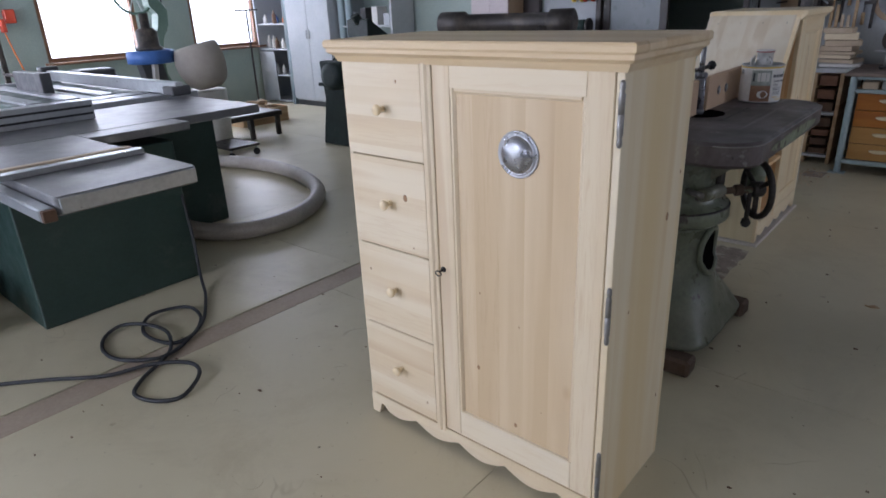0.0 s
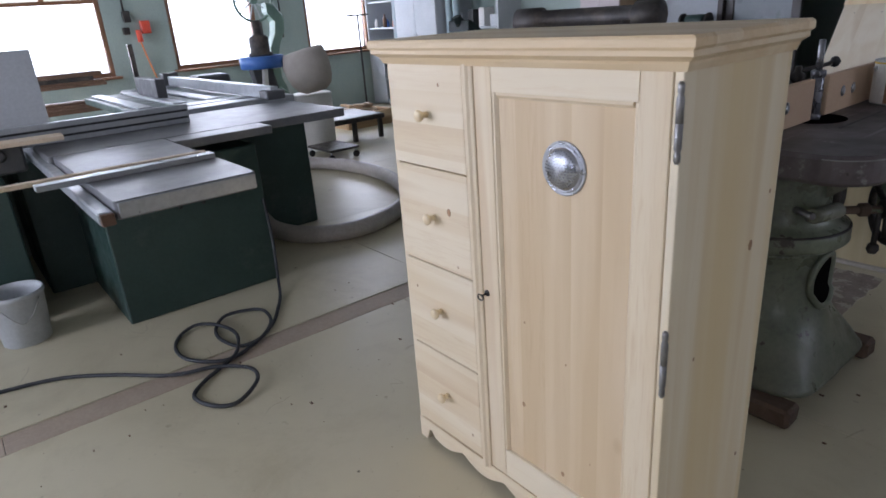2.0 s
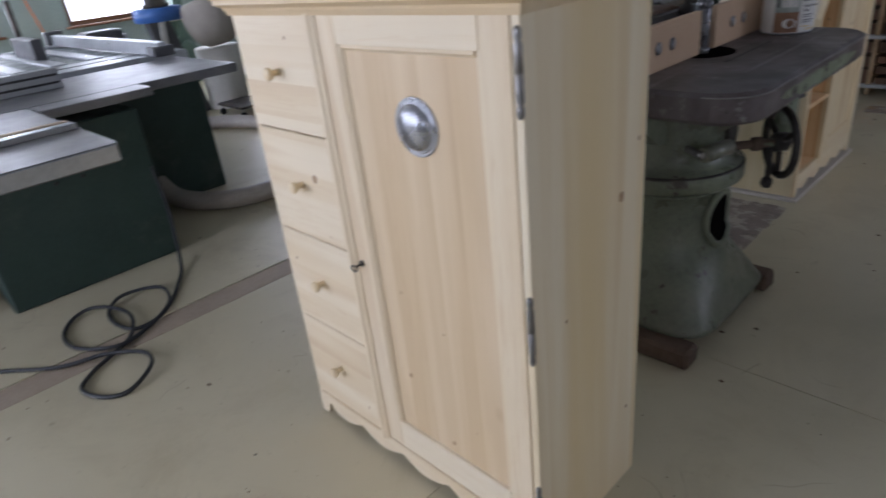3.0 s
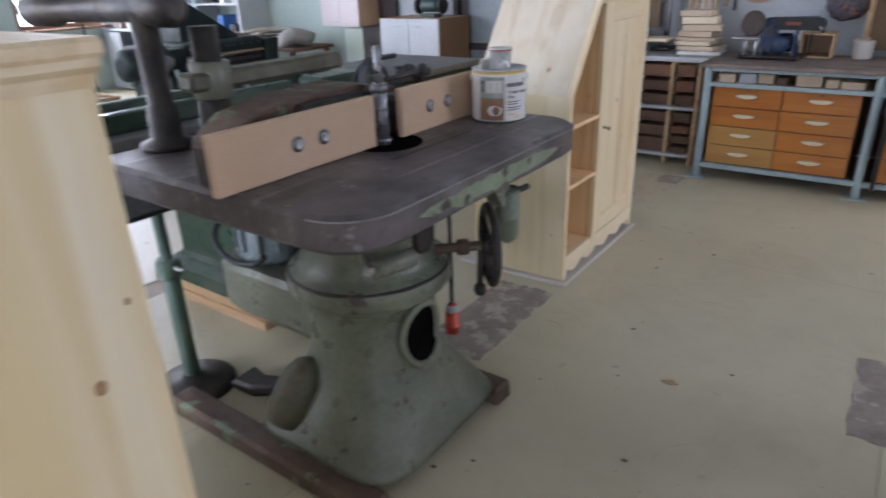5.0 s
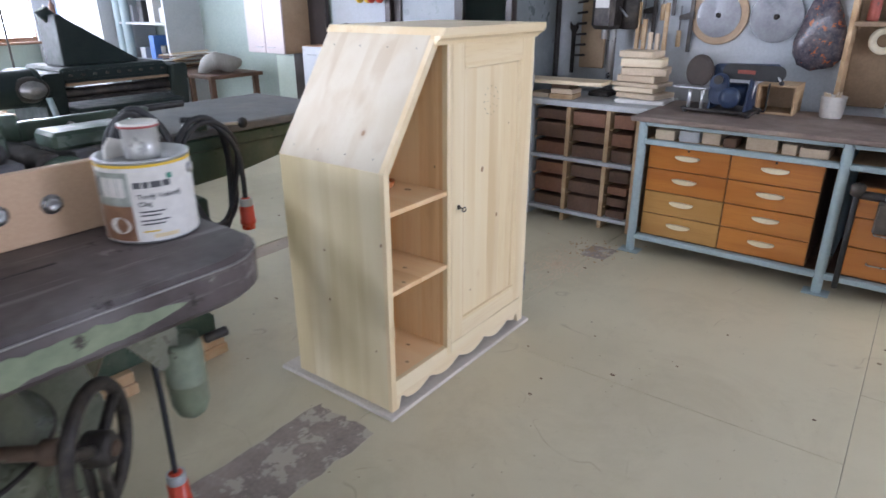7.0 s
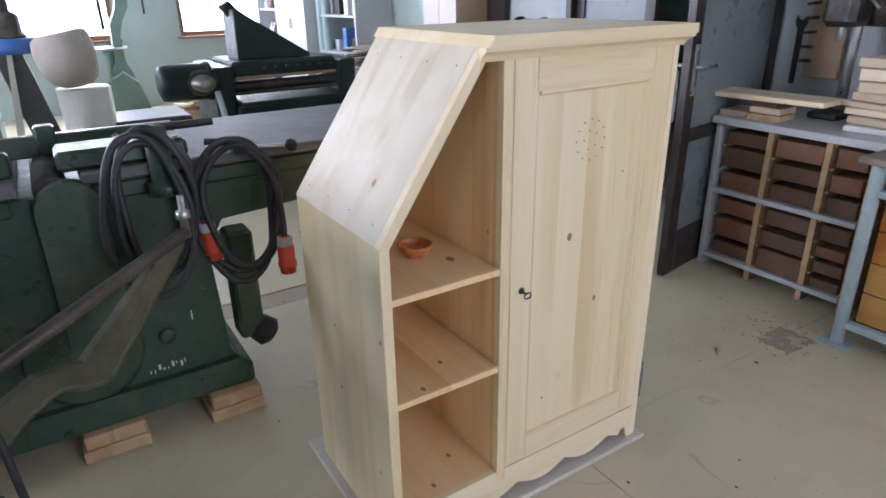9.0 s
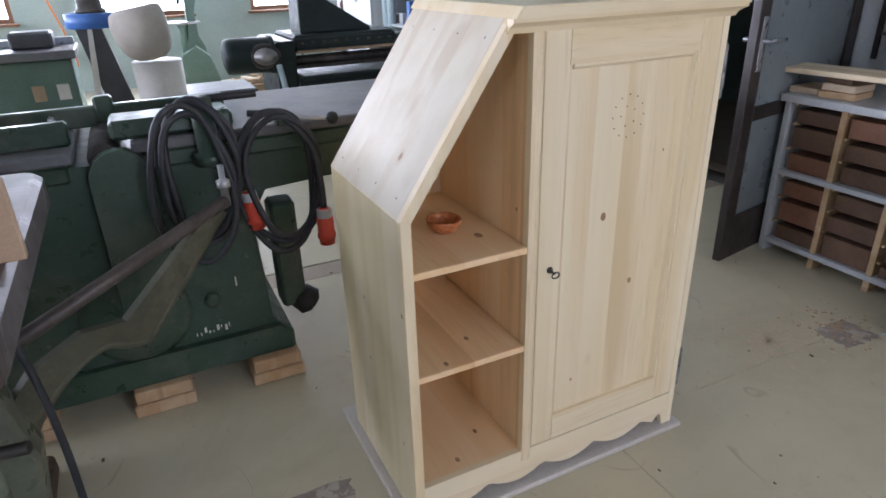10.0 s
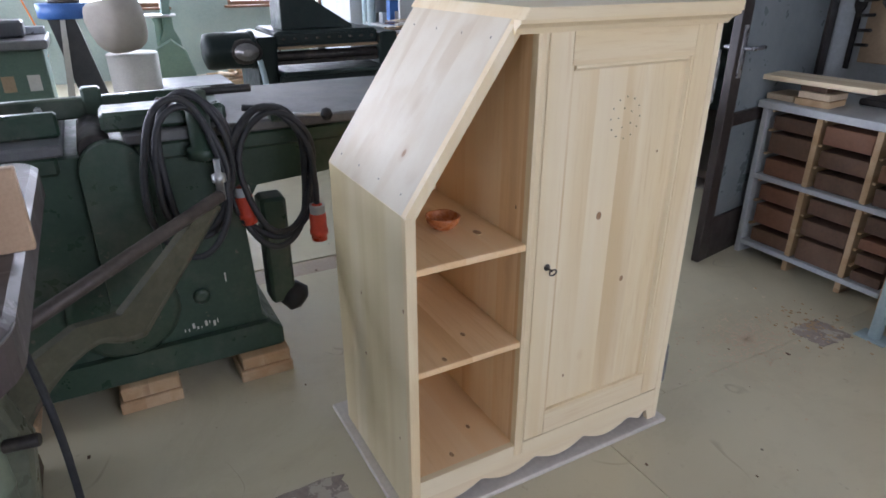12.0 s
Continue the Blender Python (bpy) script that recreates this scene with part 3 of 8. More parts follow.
def patch(x0, x1, y0, y1, seed):
    """A ragged bare patch, where the covering is worn away."""
    rng = random.Random(seed)
    out, n = [], 11
    for (ax, ay), (bx, by) in (((x0, y0), (x1, y0)), ((x1, y0), (x1, y1)), ((x1, y1), (x0, y1)), ((x0, y1), (x0, y0))):
        for k in range(n):
            t = k / n
            out.append((ax + (bx - ax) * t + rng.uniform(-1, 1) * 0.009, ay + (by - ay) * t + rng.uniform(-1, 1) * 0.009))
    ob = structure("floor_patch", prism(out, "z", 0.0008, 0.0032), PATCH, "ragged bare grimy patch in the floor covering")
    return ob


patch(-0.825, -0.545, 3.24, 3.90, 3)
patch(0.68, 0.95, 3.52, 4.05, 5)
patch(-0.70, -0.55, 5.84, 6.02, 8)


# ---- pine cupboard with drawers ----
def apron(x0, x1, z0, z1, waves, leg=0.055):
    """The scalloped lower edge of a cupboard's front, as an outline in (across, z)."""
    out = [(x0, z1), (x0, 0.0), (x0 + leg * 0.65, 0.0)]
    steps = 60
    a, b = x0 + leg * 0.65, x1 - leg * 0.65
    for i in range(1, steps):
        t = i / steps
        s = abs(math.sin(math.pi * t * waves))
        edge = min(t, 1 - t) * (b - a)
        z = z0 * (0.35 + 0.65 * (1 - s)) if edge > 0.04 else z0 * (0.75 + 0.25 * math.sin(math.pi * edge / 0.04))
        out.append((a + (b - a) * t, z))
    return out + [(x1 - leg * 0.65, 0.0), (x1, 0.0), (x1, z1)]


def moulding(bm, pts, prof):
    """A moulding swept round corners: pts are the wall line (x, y) with mitres, prof rows of (outwards, z)."""
    rows = []
    n = len(pts)
    for i, p in enumerate(pts):
        p = Vector(p)
        d0 = (p - Vector(pts[i - 1])).normalized() if i else None
        d1 = (Vector(pts[i + 1]) - p).normalized() if i < n - 1 else None
        n0 = Vector((d0.y, -d0.x)) if d0 else None
        n1 = Vector((d1.y, -d1.x)) if d1 else None
        nn = (n0 + n1) / (1 + n0.dot(n1)) if n0 and n1 else (n0 or n1)
        rows.append([bm.verts.new((p.x + nn.x * o, p.y + nn.y * o, z)) for o, z in prof])
    m = len(prof)
    for a, b in zip(rows, rows[1:]):
        for k in range(m):
            bm.faces.new([a[k], a[(k + 1) % m], b[(k + 1) % m], b[k]])
    bm.faces.new(rows[0])
    bm.faces.new(rows[-1][::-1])
    return bm


KNOT = surface("pine_knot", (0.26, 0.13, 0.06), (0.42, 0.25, 0.13), 0.55, scale=90, bumps=0.1)
SIDE = pine("raw_pine_side", "z", (0.77, 0.67, 0.49), (0.71, 0.58, 0.37), (0.62, 0.455, 0.235), 0.6, strip=0.12, across="y", stain=(0.70, 0.545, 0.29))
WHITEWOOD = pine("pale_spruce", "x", (0.80, 0.70, 0.53), (0.77, 0.66, 0.48), (0.70, 0.56, 0.37), 0.6, strip=0.3, knots=0)


def knot(r, at, way):
    """A knot or nail head, a hair proud of the board."""
    b = lathe([(r, 0), (r * 0.9, 0.0004), (r * 0.4, 0.0006)], (0, 0, 0), way, 10)
    w = Vector(way).normalized()
    for v in b.verts:
        d = v.co - w * v.co.dot(w)
        if abs(w.z) < 0.6:
            v.co.z += d.z * 0.35
        else:
            v.co.x += d.x * 0.6
        v.co += Vector(at)
    return b


def hinge(parent, x, y, z0, z1):
    h = part("hinge", lathe([(0.0035, 0), (0.0065, 0.006), (0.0065, 0.018), (0.0048, 0.022), (0.0075, 0.03), (0.0075, (z1 - z0) * 0.5 - 0.001), (0.0062, (z1 - z0) * 0.5),
                             (0.0075, (z1 - z0) * 0.5 + 0.001), (0.0075, z1 - z0 - 0.03), (0.0048, z1 - z0 - 0.022), (0.0065, z1 - z0 - 0.018), (0.0065, z1 - z0 - 0.006), (0.0035, z1 - z0)],
                            (x, y, z0), (0, 0, 1), 14), HINGE, parent, "grey steel barrel hinge")
    return h


def key(parent, m):
    """A small iron key in its lock plate, built about the origin and facing -y."""
    b = bmesh.new()
    add_lathe(b, [(0.009, 0), (0.009, 0.003), (0.005, 0.004)], (0, 0, 0), (0, -1, 0), 12)
    rod((0, 0, 0), (0, -0.022, -0.002), 0.003, 8, b)
    tube([Vector((0.011 * math.cos(t), -0.026, -0.004 + 0.008 * math.sin(t))) for t in [k * math.pi / 6 for k in range(12)]], 0.0022, 6, True, b)
    for v in b.verts:
        v.co = m @ v.co
    part("key", b, IRON_DARK, parent, "small dark iron key in the lock")


def cupboard_a():
    L, R, F, B, H = -1.205, -0.270, 1.48, 1.898, 1.293
    c = thing("pine_cupboard", "raw pine cupboard with four drawers and a panelled door", "cupboard", ((L + R) / 2, (F + B) / 2, 0))
    o = c.location

    def P(name, bm, mat, label="", parent=None):
        for v in bm.verts:
            v.co -= o
        return part(name, bm, mat, parent or c, label)
    t = 0.02
    P("side_panel", box(R - t, R, F - 0.001, B, 0, H, 0.002), SIDE)
    P("side_panel", box(L, L + t, F + 0.001, B, 0, H, 0.002), RAW["z", "y"])
    P("back_panel", box(L + t, R - t, B - 0.012, B, 0.06, H, 0.001), RAW["z", "x"])
    P("bottom_panel", box(L + t, R - t, F + 0.01, B - 0.012, 0.075, 0.093, 0.001), RAW["x", "y"])
    P("apron", prism(apron(L, R, 0.048, 0.082, 4.5), "y", F - 0.001, F + 0.018), RAW["x", "z"], "scalloped pine plinth rail")
    # drawers
    dl, dr = L + 0.004, -0.879
    zs = [0.086, 0.391, 0.695, 0.998, 1.287]
    for a, b in zip(zs, zs[1:]):
        d = P("drawer", box(dl, dr, F, F + 0.02, a + 0.002, b - 0.002, 0.0025), RAW["x", "z"], "plain pine drawer front")
        k = lathe([(0.009, 0), (0.008, 0.008), (0.0075, 0.016), (0.013, 0.02), (0.0165, 0.026), (0.0165, 0.031), (0.012, 0.035), (0.0004, 0.036)], (-1.034, F, (a + b) / 2 + 0.006), (0, -1, 0), 18)
        P("knob", k, OILED["z", "x"], "turned wooden knob", d)
    # half-round strip between drawers and door
    s = bmesh.new()
    prism([(-0.876, F + 0.01), (-0.876, F - 0.002), (-0.869, F - 0.008), (-0.857, F - 0.008), (-0.850, F - 0.002), (-0.845, F - 0.004), (-0.838, F - 0.001), (-0.838, F + 0.01)], "z", 0.07, 1.287, s)
    P("centre_strip", s, RAW["z", "x"], "moulded strip beside the door")
    # door: stiles, rails, moulded edges and panel
    l, r, z0, z1 = -0.834, R - 0.0232, 0.086, 1.283
    pl, pr, p0, p1 = -0.772, -0.362, 0.182, 1.222
    door = P("door", box(l, pl, F - 0.001, F + 0.02, z0, z1, 0.002), RAW["z", "x"], "panelled pine door")
    P("stile", box(pr, r, F - 0.001, F + 0.02, z0, z1, 0.002), RAW["z", "x"], "", door)
    P("rail", box(pl + 0.0005, pr - 0.0005, F - 0.001, F + 0.02, p1, z1, 0.001), WHITEWOOD, "", door)
    P("rail", box(pl + 0.0005, pr - 0.0005, F - 0.0015, F + 0.02, z0, p0, 0.003), WHITEWOOD, "", door)
    e = 0.014
    for x0, x1, y0, y1 in ((pl, pl + e, p0, p1), (pr - e, pr, p0, p1)):
        P("bead", prism([(x0, F + 0.014), (x0, F + 0.002), (x0 + e * 0.5, F + 0.001), (x1, F + 0.009), (x1, F + 0.014)] if x0 == pl else
                        [(x0, F + 0.014), (x0, F + 0.009), (x0 + e * 0.5, F + 0.001), (x1, F + 0.002), (x1, F + 0.014)], "z", y0, y1), RAW["z", "x"], "", door)
    P("bead", prism([(F + 0.014, p1 - e), (F + 0.009, p1 - e), (F + 0.001, p1 - e * 0.5), (F + 0.002, p1), (F + 0.014, p1)], "x", pl + e, pr - e), RAW["x", "z"], "", door)
    P("panel", box(pl + 0.002, pr - 0.002, F + 0.010, F + 0.016, p0 - 0.004, p1, 0.0005), PANEL, "flat pine panel with brown grain", door)
    # pierced metal cover in the panel
    cx, cz = -0.555, 1.064
    cover = lathe([(0.0625, 0), (0.0625, 0.0030), (0.060, 0.0042), (0.0575, 0.0030), (0.0555, 0.0030), (0.0535, 0.0058), (0.051, 0.0062), (0.0495, 0.0048), (0.048, 0.0085), (0.045, 0.0125), (0.036, 0.018), (0.02, 0.0225), (0.0004, 0.024)], (cx, F + 0.010, cz), (0, -1, 0), 36)
    cover = P("vent_cover", cover, CHROME, "domed pierced metal vent cover", door)
    hb = bmesh.new()
    for ring, cnt in ((0.008, 6), (0.015, 12), (0.022, 18), (0.029, 24), (0.036, 30), (0.042, 34)):
        for k in range(cnt):
            a = 2 * math.pi * k / cnt
            h = 0.024 - 0.075 * ring if ring < 0.02 else 0.0225 - 0.28125 * (ring - 0.02) if ring < 0.036 else 0.018 - 0.611 * (ring - 0.036)
            add_lathe(hb, [(0.0014, 0), (0.0011, 0.0013)], (cx + ring * math.cos(a), F + 0.010 - h + 0.0006, cz + ring * math.sin(a)), (0, -1, 0), 6)
    P("pierced_hole", hb, IRON_DARK, "", cover)
    for a, b in ((1.115, 1.265), (0.605, 0.765), (0.105, 0.262)):
        hinge(c, R - 0.004 - o.x, F - 0.004 - o.y, a, b)
    key(c, pose(-0.818 - o.x, F - 0.001 - o.y, 0.679))
    for x, z, r in ((-0.69, 0.63, 0.003), (-0.70, 0.37, 0.006), (-0.765, 0.275, 0.005), (-0.56, 0.215, 0.006), (-0.55, 0.56, 0.0025), (-0.47, 0.30, 0.002)):
        P("knot", knot(r, (x, F + 0.0101, z), (0, -1, 0)), KNOT, "", door)
    for y, z, r in ((1.868, 0.975, 0.005), (1.80, 0.862, 0.010), (1.59, 0.652, 0.004), (1.85, 0.25, 0.005)):
        P("knot", knot(r, (R - 0.0001, y, z), (1, 0, 0)), KNOT)
    for x, z, r in ((-0.975, 1.23, 0.004), (-0.965, 0.88, 0.009), (-1.15, 0.60, 0.004), (-0.94, 0.72, 0.003), (-0.92, 0.15, 0.004)):
        P("knot", knot(r, (x, F + 0.0001, z), (0, -1, 0)), KNOT)
    # cornice and top board
    prof = [(0.0, H - 0.012), (0.006, H - 0.012), (0.012, H), (0.014, H + 0.006), (0.024, H + 0.012), (0.030, H + 0.016), (0.030, H + 0.026), (0.0, H + 0.026)]
    P("cornice", moulding(bmesh.new(), [(L, B), (L, F), (R, F), (R, B)], prof), CORNICE["z"], "stepped cornice moulding")
    top = prism([(L - 0.036, F - 0.036), (R + 0.036, F - 0.036), (R + 0.036, B + 0.005), (L - 0.036, B + 0.005)], "z", H + 0.0262, H + 0.052, None, 0.006)
    P("top_board", top, CORNICE["y"], "glued pine top board")
    return c


cupboard_a()


# ---- pine cupboard with a slanting end, on a white board ----
def cupboard_b():
    X, D, Y0, Y1, H = -0.552, 0.495, 4.008, 4.912, 1.275
    xb = X - D
    ZB, YT = 0.905, 4.268
    c = thing("slant_ended_cupboard", "oiled pine cupboard with open shelves and a slanting end", "cupboard", (X - D / 2, (Y0 + Y1) / 2, 0.018))
    o = c.location

    def P(name, bm, mat, label="", parent=None):
        for v in bm.verts:
            v.co -= o
        return part(name, bm, mat, parent or c, label)
    t, z0 = 0.02, 0.019
    P("side_panel", box(xb, X - 0.0005, Y0, Y0 + t, z0, ZB - 0.004, 0.002), WET, "pine end board with fresh oil")
    n = Vector((0, H - ZB, -(YT - Y0))).normalized() * t
    slant = prism([(Y0, ZB - 0.004), (YT + 0.011, H + 0.0198), (YT + 0.011 + n.y, H + 0.0198 + n.z), (Y0 + n.y, ZB + n.z)], "x", xb, X - 0.0005)
    P("slanting_board", slant, SLANT, "slanting pine board with fresh oil")
    P("side_panel", box(xb, X - 0.0005, Y1 - t, Y1, z0, H, 0.002), OILED["z", "x"])
    P("back_panel", prism([(Y0 + t, z0 + 0.05), (Y1 - t, z0 + 0.05), (Y1 - t, H), (YT + 0.01, H), (Y0 + t, ZB - 0.01)], "x", xb + 0.001, xb + 0.012), INNER["z", "y"])
    yd = 4.338
    P("divider", box(xb + 0.012, X - 0.001, yd, yd + 0.018, z0 + 0.085, H, 0.001), INNER["z", "x"])
    # face frame edges of the open shelves
    P("edge_strip", box(X - 0.02, X, Y0 - 0.0008, Y0 + 0.026, z0, ZB - 0.006, 0.002), OILED["z", "y"])
    P("edge_strip", prism([(Y0 - 0.0005, ZB - 0.004), (YT + 0.009, H + 0.0195), (YT + 0.038, H + 0.0195), (Y0 + 0.026, ZB - 0.010)], "x", X - 0.02, X), OILED["z", "y"])
    P("centre_strip", prism([(X - 0.02, yd - 0.004), (X + 0.002, yd - 0.004), (X + 0.006, yd + 0.004), (X + 0.006, yd + 0.014), (X + 0.002, yd + 0.024), (X - 0.02, yd + 0.024)], "z", z0 + 0.085, H - 0.004), OILED["z", "y"])
    for z in (0.752, 0.470):
        P("shelf", box(xb + 0.012, X - 0.002, Y0 + t, yd - 0.0005, z, z + 0.018, 0.002), INNER["x", "y"], "pine shelf board")
    P("shelf", box(xb + 0.012, X - 0.002, Y0 + t, Y1 - t, 0.118, 0.136, 0.002), INNER["x", "y"], "pine bottom board")
    m = [(y, z + z0) for y, z in apron(Y0, Y1, 0.046, 0.118, 4.5)]
    P("apron", prism(m, "x", X - 0.02, X - 0.001), OILED["y", "z"], "scalloped pine plinth rail")
    # door
    l, r, d0, d1 = yd + 0.027, Y1 - 0.024, 0.142, H - 0.008
    pl, pr, p0, p1 = l + 0.068, r - 0.066, 0.225, H - 0.085
    door = P("door", box(X - 0.02, X + 0.001, l, pl, d0, d1, 0.002), OILED["z", "y"], "panelled pine door")
    P("stile", box(X - 0.02, X + 0.001, pr, r, d0, d1, 0.002), OILED["z", "y"], "", door)
    P("rail", box(X - 0.02, X + 0.001, pl + 0.0005, pr - 0.0005, p1, d1, 0.001), OILED["y", "z"], "", door)
    P("rail", box(X - 0.02, X + 0.001, pl + 0.0005, pr - 0.0005, d0, p0, 0.001), OILED["y", "z"], "", door)
    e = 0.013
    for a, s in ((pl, 1), (pr, -1)):
        P("bead", prism([(X - 0.014, a), (X - 0.002, a), (X - 0.001, a + s * e * 0.5), (X - 0.009, a + s * e), (X - 0.014, a + s * e)], "z", p0, p1), OILED["z", "y"], "", door)
    P("bead", prism([(X - 0.014, p1), (X - 0.002, p1), (X - 0.001, p1 - e * 0.5), (X - 0.009, p1 - e), (X - 0.014, p1 - e)], "y", pl + e, pr - e), OILED["y", "z"], "", door)
    panel = P("panel", box(X - 0.016, X - 0.010, pl + 0.002, pr - 0.002, p0, p1, 0.0005), OILED["z", "y"], "flat pine panel with drilled air holes", door)
    for k in range(12):
        a = 2 * math.pi * k / 12
        P("air_hole", lathe([(0.0019, 0), (0.0017, 0.0012)], (X - 0.0104, 4.622 + 0.048 * math.cos(a), 1.052 + 0.052 * math.sin(a)), (1, 0, 0), 7), VOID, "", panel)
    for k in range(5):
        a = 2 * math.pi * k / 5 + 0.6
        P("air_hole", lathe([(0.0019, 0), (0.0017, 0.0012)], (X - 0.0104, 4.622 + 0.023 * math.cos(a), 1.052 + 0.025 * math.sin(a)), (1, 0, 0), 7), VOID, "", panel)
    for y, z, r in ((4.57, 0.80, 0.009), (4.68, 0.59, 0.007), (4.50, 0.32, 0.004), (4.75, 0.95, 0.003)):
        P("knot", knot(r, (X - 0.0102, y, z), (1, 0, 0)), KNOT, "", door)
    for x, z, r in ((-0.85, 0.58, 0.004), (-0.84, 0.39, 0.005), (-0.575, 0.66, 0.005), (-0.62, 0.25, 0.004)):
        P("knot", knot(r, (x, Y0 + 0.0002, z), (0, -1, 0)), KNOT)
    for y, z in ((Y0 + 0.018, ZB + 0.03), (YT - 0.018, H - 0.02)):
        for k in range(4):
            nx = xb + 0.06 + 0.125 * k
            P("screw", knot(0.0022, (nx, y + 0.0008, z), (0, -(H - ZB), YT - Y0)), IRON_DARK)
    P("knot", knot(0.010, (-0.68, 4.27, 0.7701), (0, 0, 1)), KNOT)
    P("knot", knot(0.004, (-0.61, yd + 0.0001, 0.85), (0, -1, 0)), KNOT)
    for x, y in ((-0.58, 4.12), (-0.75, 4.08), (-0.66, 4.22)):
        P("knot", knot(0.006, (x, y, 0.4881), (0, 0, 1)), KNOT)
        P("knot", knot(0.006, (x - 0.03, y + 0.04, 0.1361), (0, 0, 1)), KNOT)
    key(c, pose(X + 0.001 - o.x, 4.402 - o.y, 0.694 - o.z, 0, 0, 90))
    P("corner_strip", box(X - 0.02, X, Y1 - 0.0225, Y1 + 0.0006, z0, H, 0.002), OILED["z", "y"])
    # cornice and top
    prof = [(0.0, H - 0.010), (0.006, H - 0.010), (0.012, H + 0.002), (0.020, H + 0.008), (0.026, H + 0.012), (0.026, H + 0.020), (0.0, H + 0.020)]
    P("cornice", moulding(bmesh.new(), [(X, YT), (X, Y1), (xb, Y1)], prof), OILED["y", "z"], "stepped cornice moulding")
    top = prism([(YT + 0.003, H + 0.0202), (Y1 + 0.027, H + 0.0202), (Y1 + 0.027, H + 0.044), (YT + 0.020, H + 0.044)], "x", xb - 0.004, X + 0.034, None, 0.004)
    P("top_board", top, OILED["y", "x"], "glued pine top board")
    for a, b in ((1.06, 1.2), (0.16, 0.30)):
        hinge(c, X - 0.004 - o.x, Y1 + 0.004 - o.y, a - o.z, b - o.z)
    single("white_board", box(xb - 0.085, X + 0.020, Y0 - 0.026, Y1 + 0.030, 0.0005, 0.0175, 0.003), BOARD_WHITE, "white coated board lying on the floor under a cupboard", "board")
    bowl = lathe([(0.022, 0), (0.029, 0.004), (0.042, 0.020), (0.046, 0.036), (0.043, 0.038), (0.041, 0.033), (0.036, 0.020), (0.024, 0.009), (0.0004, 0.007)], (0, 0, 0), (0, 0, 1), 28)
    single("small_bowl", roughen(bowl, 0.003, 25), COPPER, "small orange-brown glazed bowl on a pine shelf", "bowl", (-0.745, 4.205, 0.7705))


cupboard_b()


# ---- spindle moulder ----
def spindle_moulder():
    AX, AY, TOP = -0.63, 2.76, 0.975
    s = thing("spindle_moulder", "old grey-green cast-iron spindle moulder with a worn brown table", "woodworking machine", (AX, AY, 0))

    def P(name, bm, mat, label="", parent=None, shift=True):
        if shift:
            for v in bm.verts:
                v.co -= Vector((AX, AY, 0))
        return part(name, bm, mat, parent or s, label)
    # table with a round opening at the spindle
    outl = rounded(-1.15, -0.185, 2.26, 3.325, (0.05, 0.13, 0.13, 0.05), 8)
    tb = prism(outl, "z", TOP - 0.085, TOP, None, 0.012)
    P("table", tb, IRON_TABLE, "worn dark brown iron table")
    rng = random.Random(12)
    up, low = [], []
    for k in range(41):
        q = 2.46 + 0.0165 * k
        m = math.sin(math.pi * k / 40) ** 0.5
        up.append((q, TOP - 0.045 + m * (0.012 + 0.018 * abs(noise.noise(Vector((q * 17, 0, 0)))) + rng.uniform(0, 0.008))))
        low.append((q, TOP - 0.045 - m * (0.020 + 0.016 * noise.noise(Vector((q * 15, 5, 0))) + rng.uniform(0, 0.008))))
    P("table_edge", prism(up + low[::-1][1:-1], "x", -0.1865, -0.1838), FLAKE, "flaking green paint on the table's edge")
    # Pale rod for the rubbed front edge and the highlight along it.
    edge = [Vector((x, y, TOP - 0.010)) for x, y in outl[1:-1] if x > -0.6]
    P("worn_edge", tube(edge, 0.0022, 6), HINGE, "worn front edge of the table with a painted highlight")
    # Black ring deepens the shade in the joint below the collar's overhang.
    P("collar_gap", tube([Vector((AX + 0.196 * math.cos(t), AY + 0.196 * math.sin(t), 0.537)) for t in [2 * math.pi * k / 48 for k in range(48)]], 0.006, 6, True), VOID, "joint under the collar with its shade painted black")
    # Black disc laid on the table for the opening's unlit depth.
    P("opening", lathe([(0.105, 0), (0.105, 0.0014), (0.10, 0.0018)], (-0.555, 2.79, TOP - 0.0002), (0, 0, 1), 32), VOID, "dark round opening round the spindle")
    P("slot", box(-0.425, -0.417, 2.66, 3.02, TOP - 0.002, TOP + 0.0008, 0.0002), BLACK, "long groove in the table")
    # column
    col = [(0.262, 0.0755), (0.258, 0.09), (0.252, 0.12), (0.244, 0.15), (0.236, 0.18), (0.224, 0.22), (0.214, 0.26), (0.208, 0.31), (0.203, 0.36), (0.199, 0.41), (0.197, 0.46), (0.197, 0.515), (0.206, 0.520),
           (0.206, 0.531), (0.195, 0.534), (0.195, 0.540), (0.240, 0.546), (0.250, 0.556), (0.250, 0.602), (0.243, 0.612), (0.222, 0.621), (0.206, 0.640), (0.198, 0.68), (0.196, 0.78), (0.204, 0.888)]
    colm = lathe(col, (0, 0, 0), (0, 0, 1), 72)
    for v in colm.verts:
        a = math.atan2(v.co.y, v.co.x)
        r = math.hypot(v.co.x, v.co.y)
        square = ((abs(math.cos(a)) / 0.30) ** 6 + (abs(math.sin(a)) / 0.325) ** 6) ** (-1 / 6)
        f = max(0.0, min(1.0, (0.34 - v.co.z) / 0.265)) ** 1.5
        k = (r + (square - r) * f) / r
        v.co.x, v.co.y = v.co.x * k, v.co.y * k
        v.co += Vector((AX, AY, 0))
    P("column", roughen(colm, 0.004, 9), GREEN_OLD, "round cast column with worn green paint")
    # oval hand hole, facing the aisle
    d = Vector((0.80, -0.02, 0)).normalized()
    e = Vector((-d.y, d.x, 0))
    ring, fill = [], []
    for k in range(28):
        a = 2 * math.pi * k / 28
        hh, ww = 0.100 * math.sin(a), 0.084 * math.cos(a)
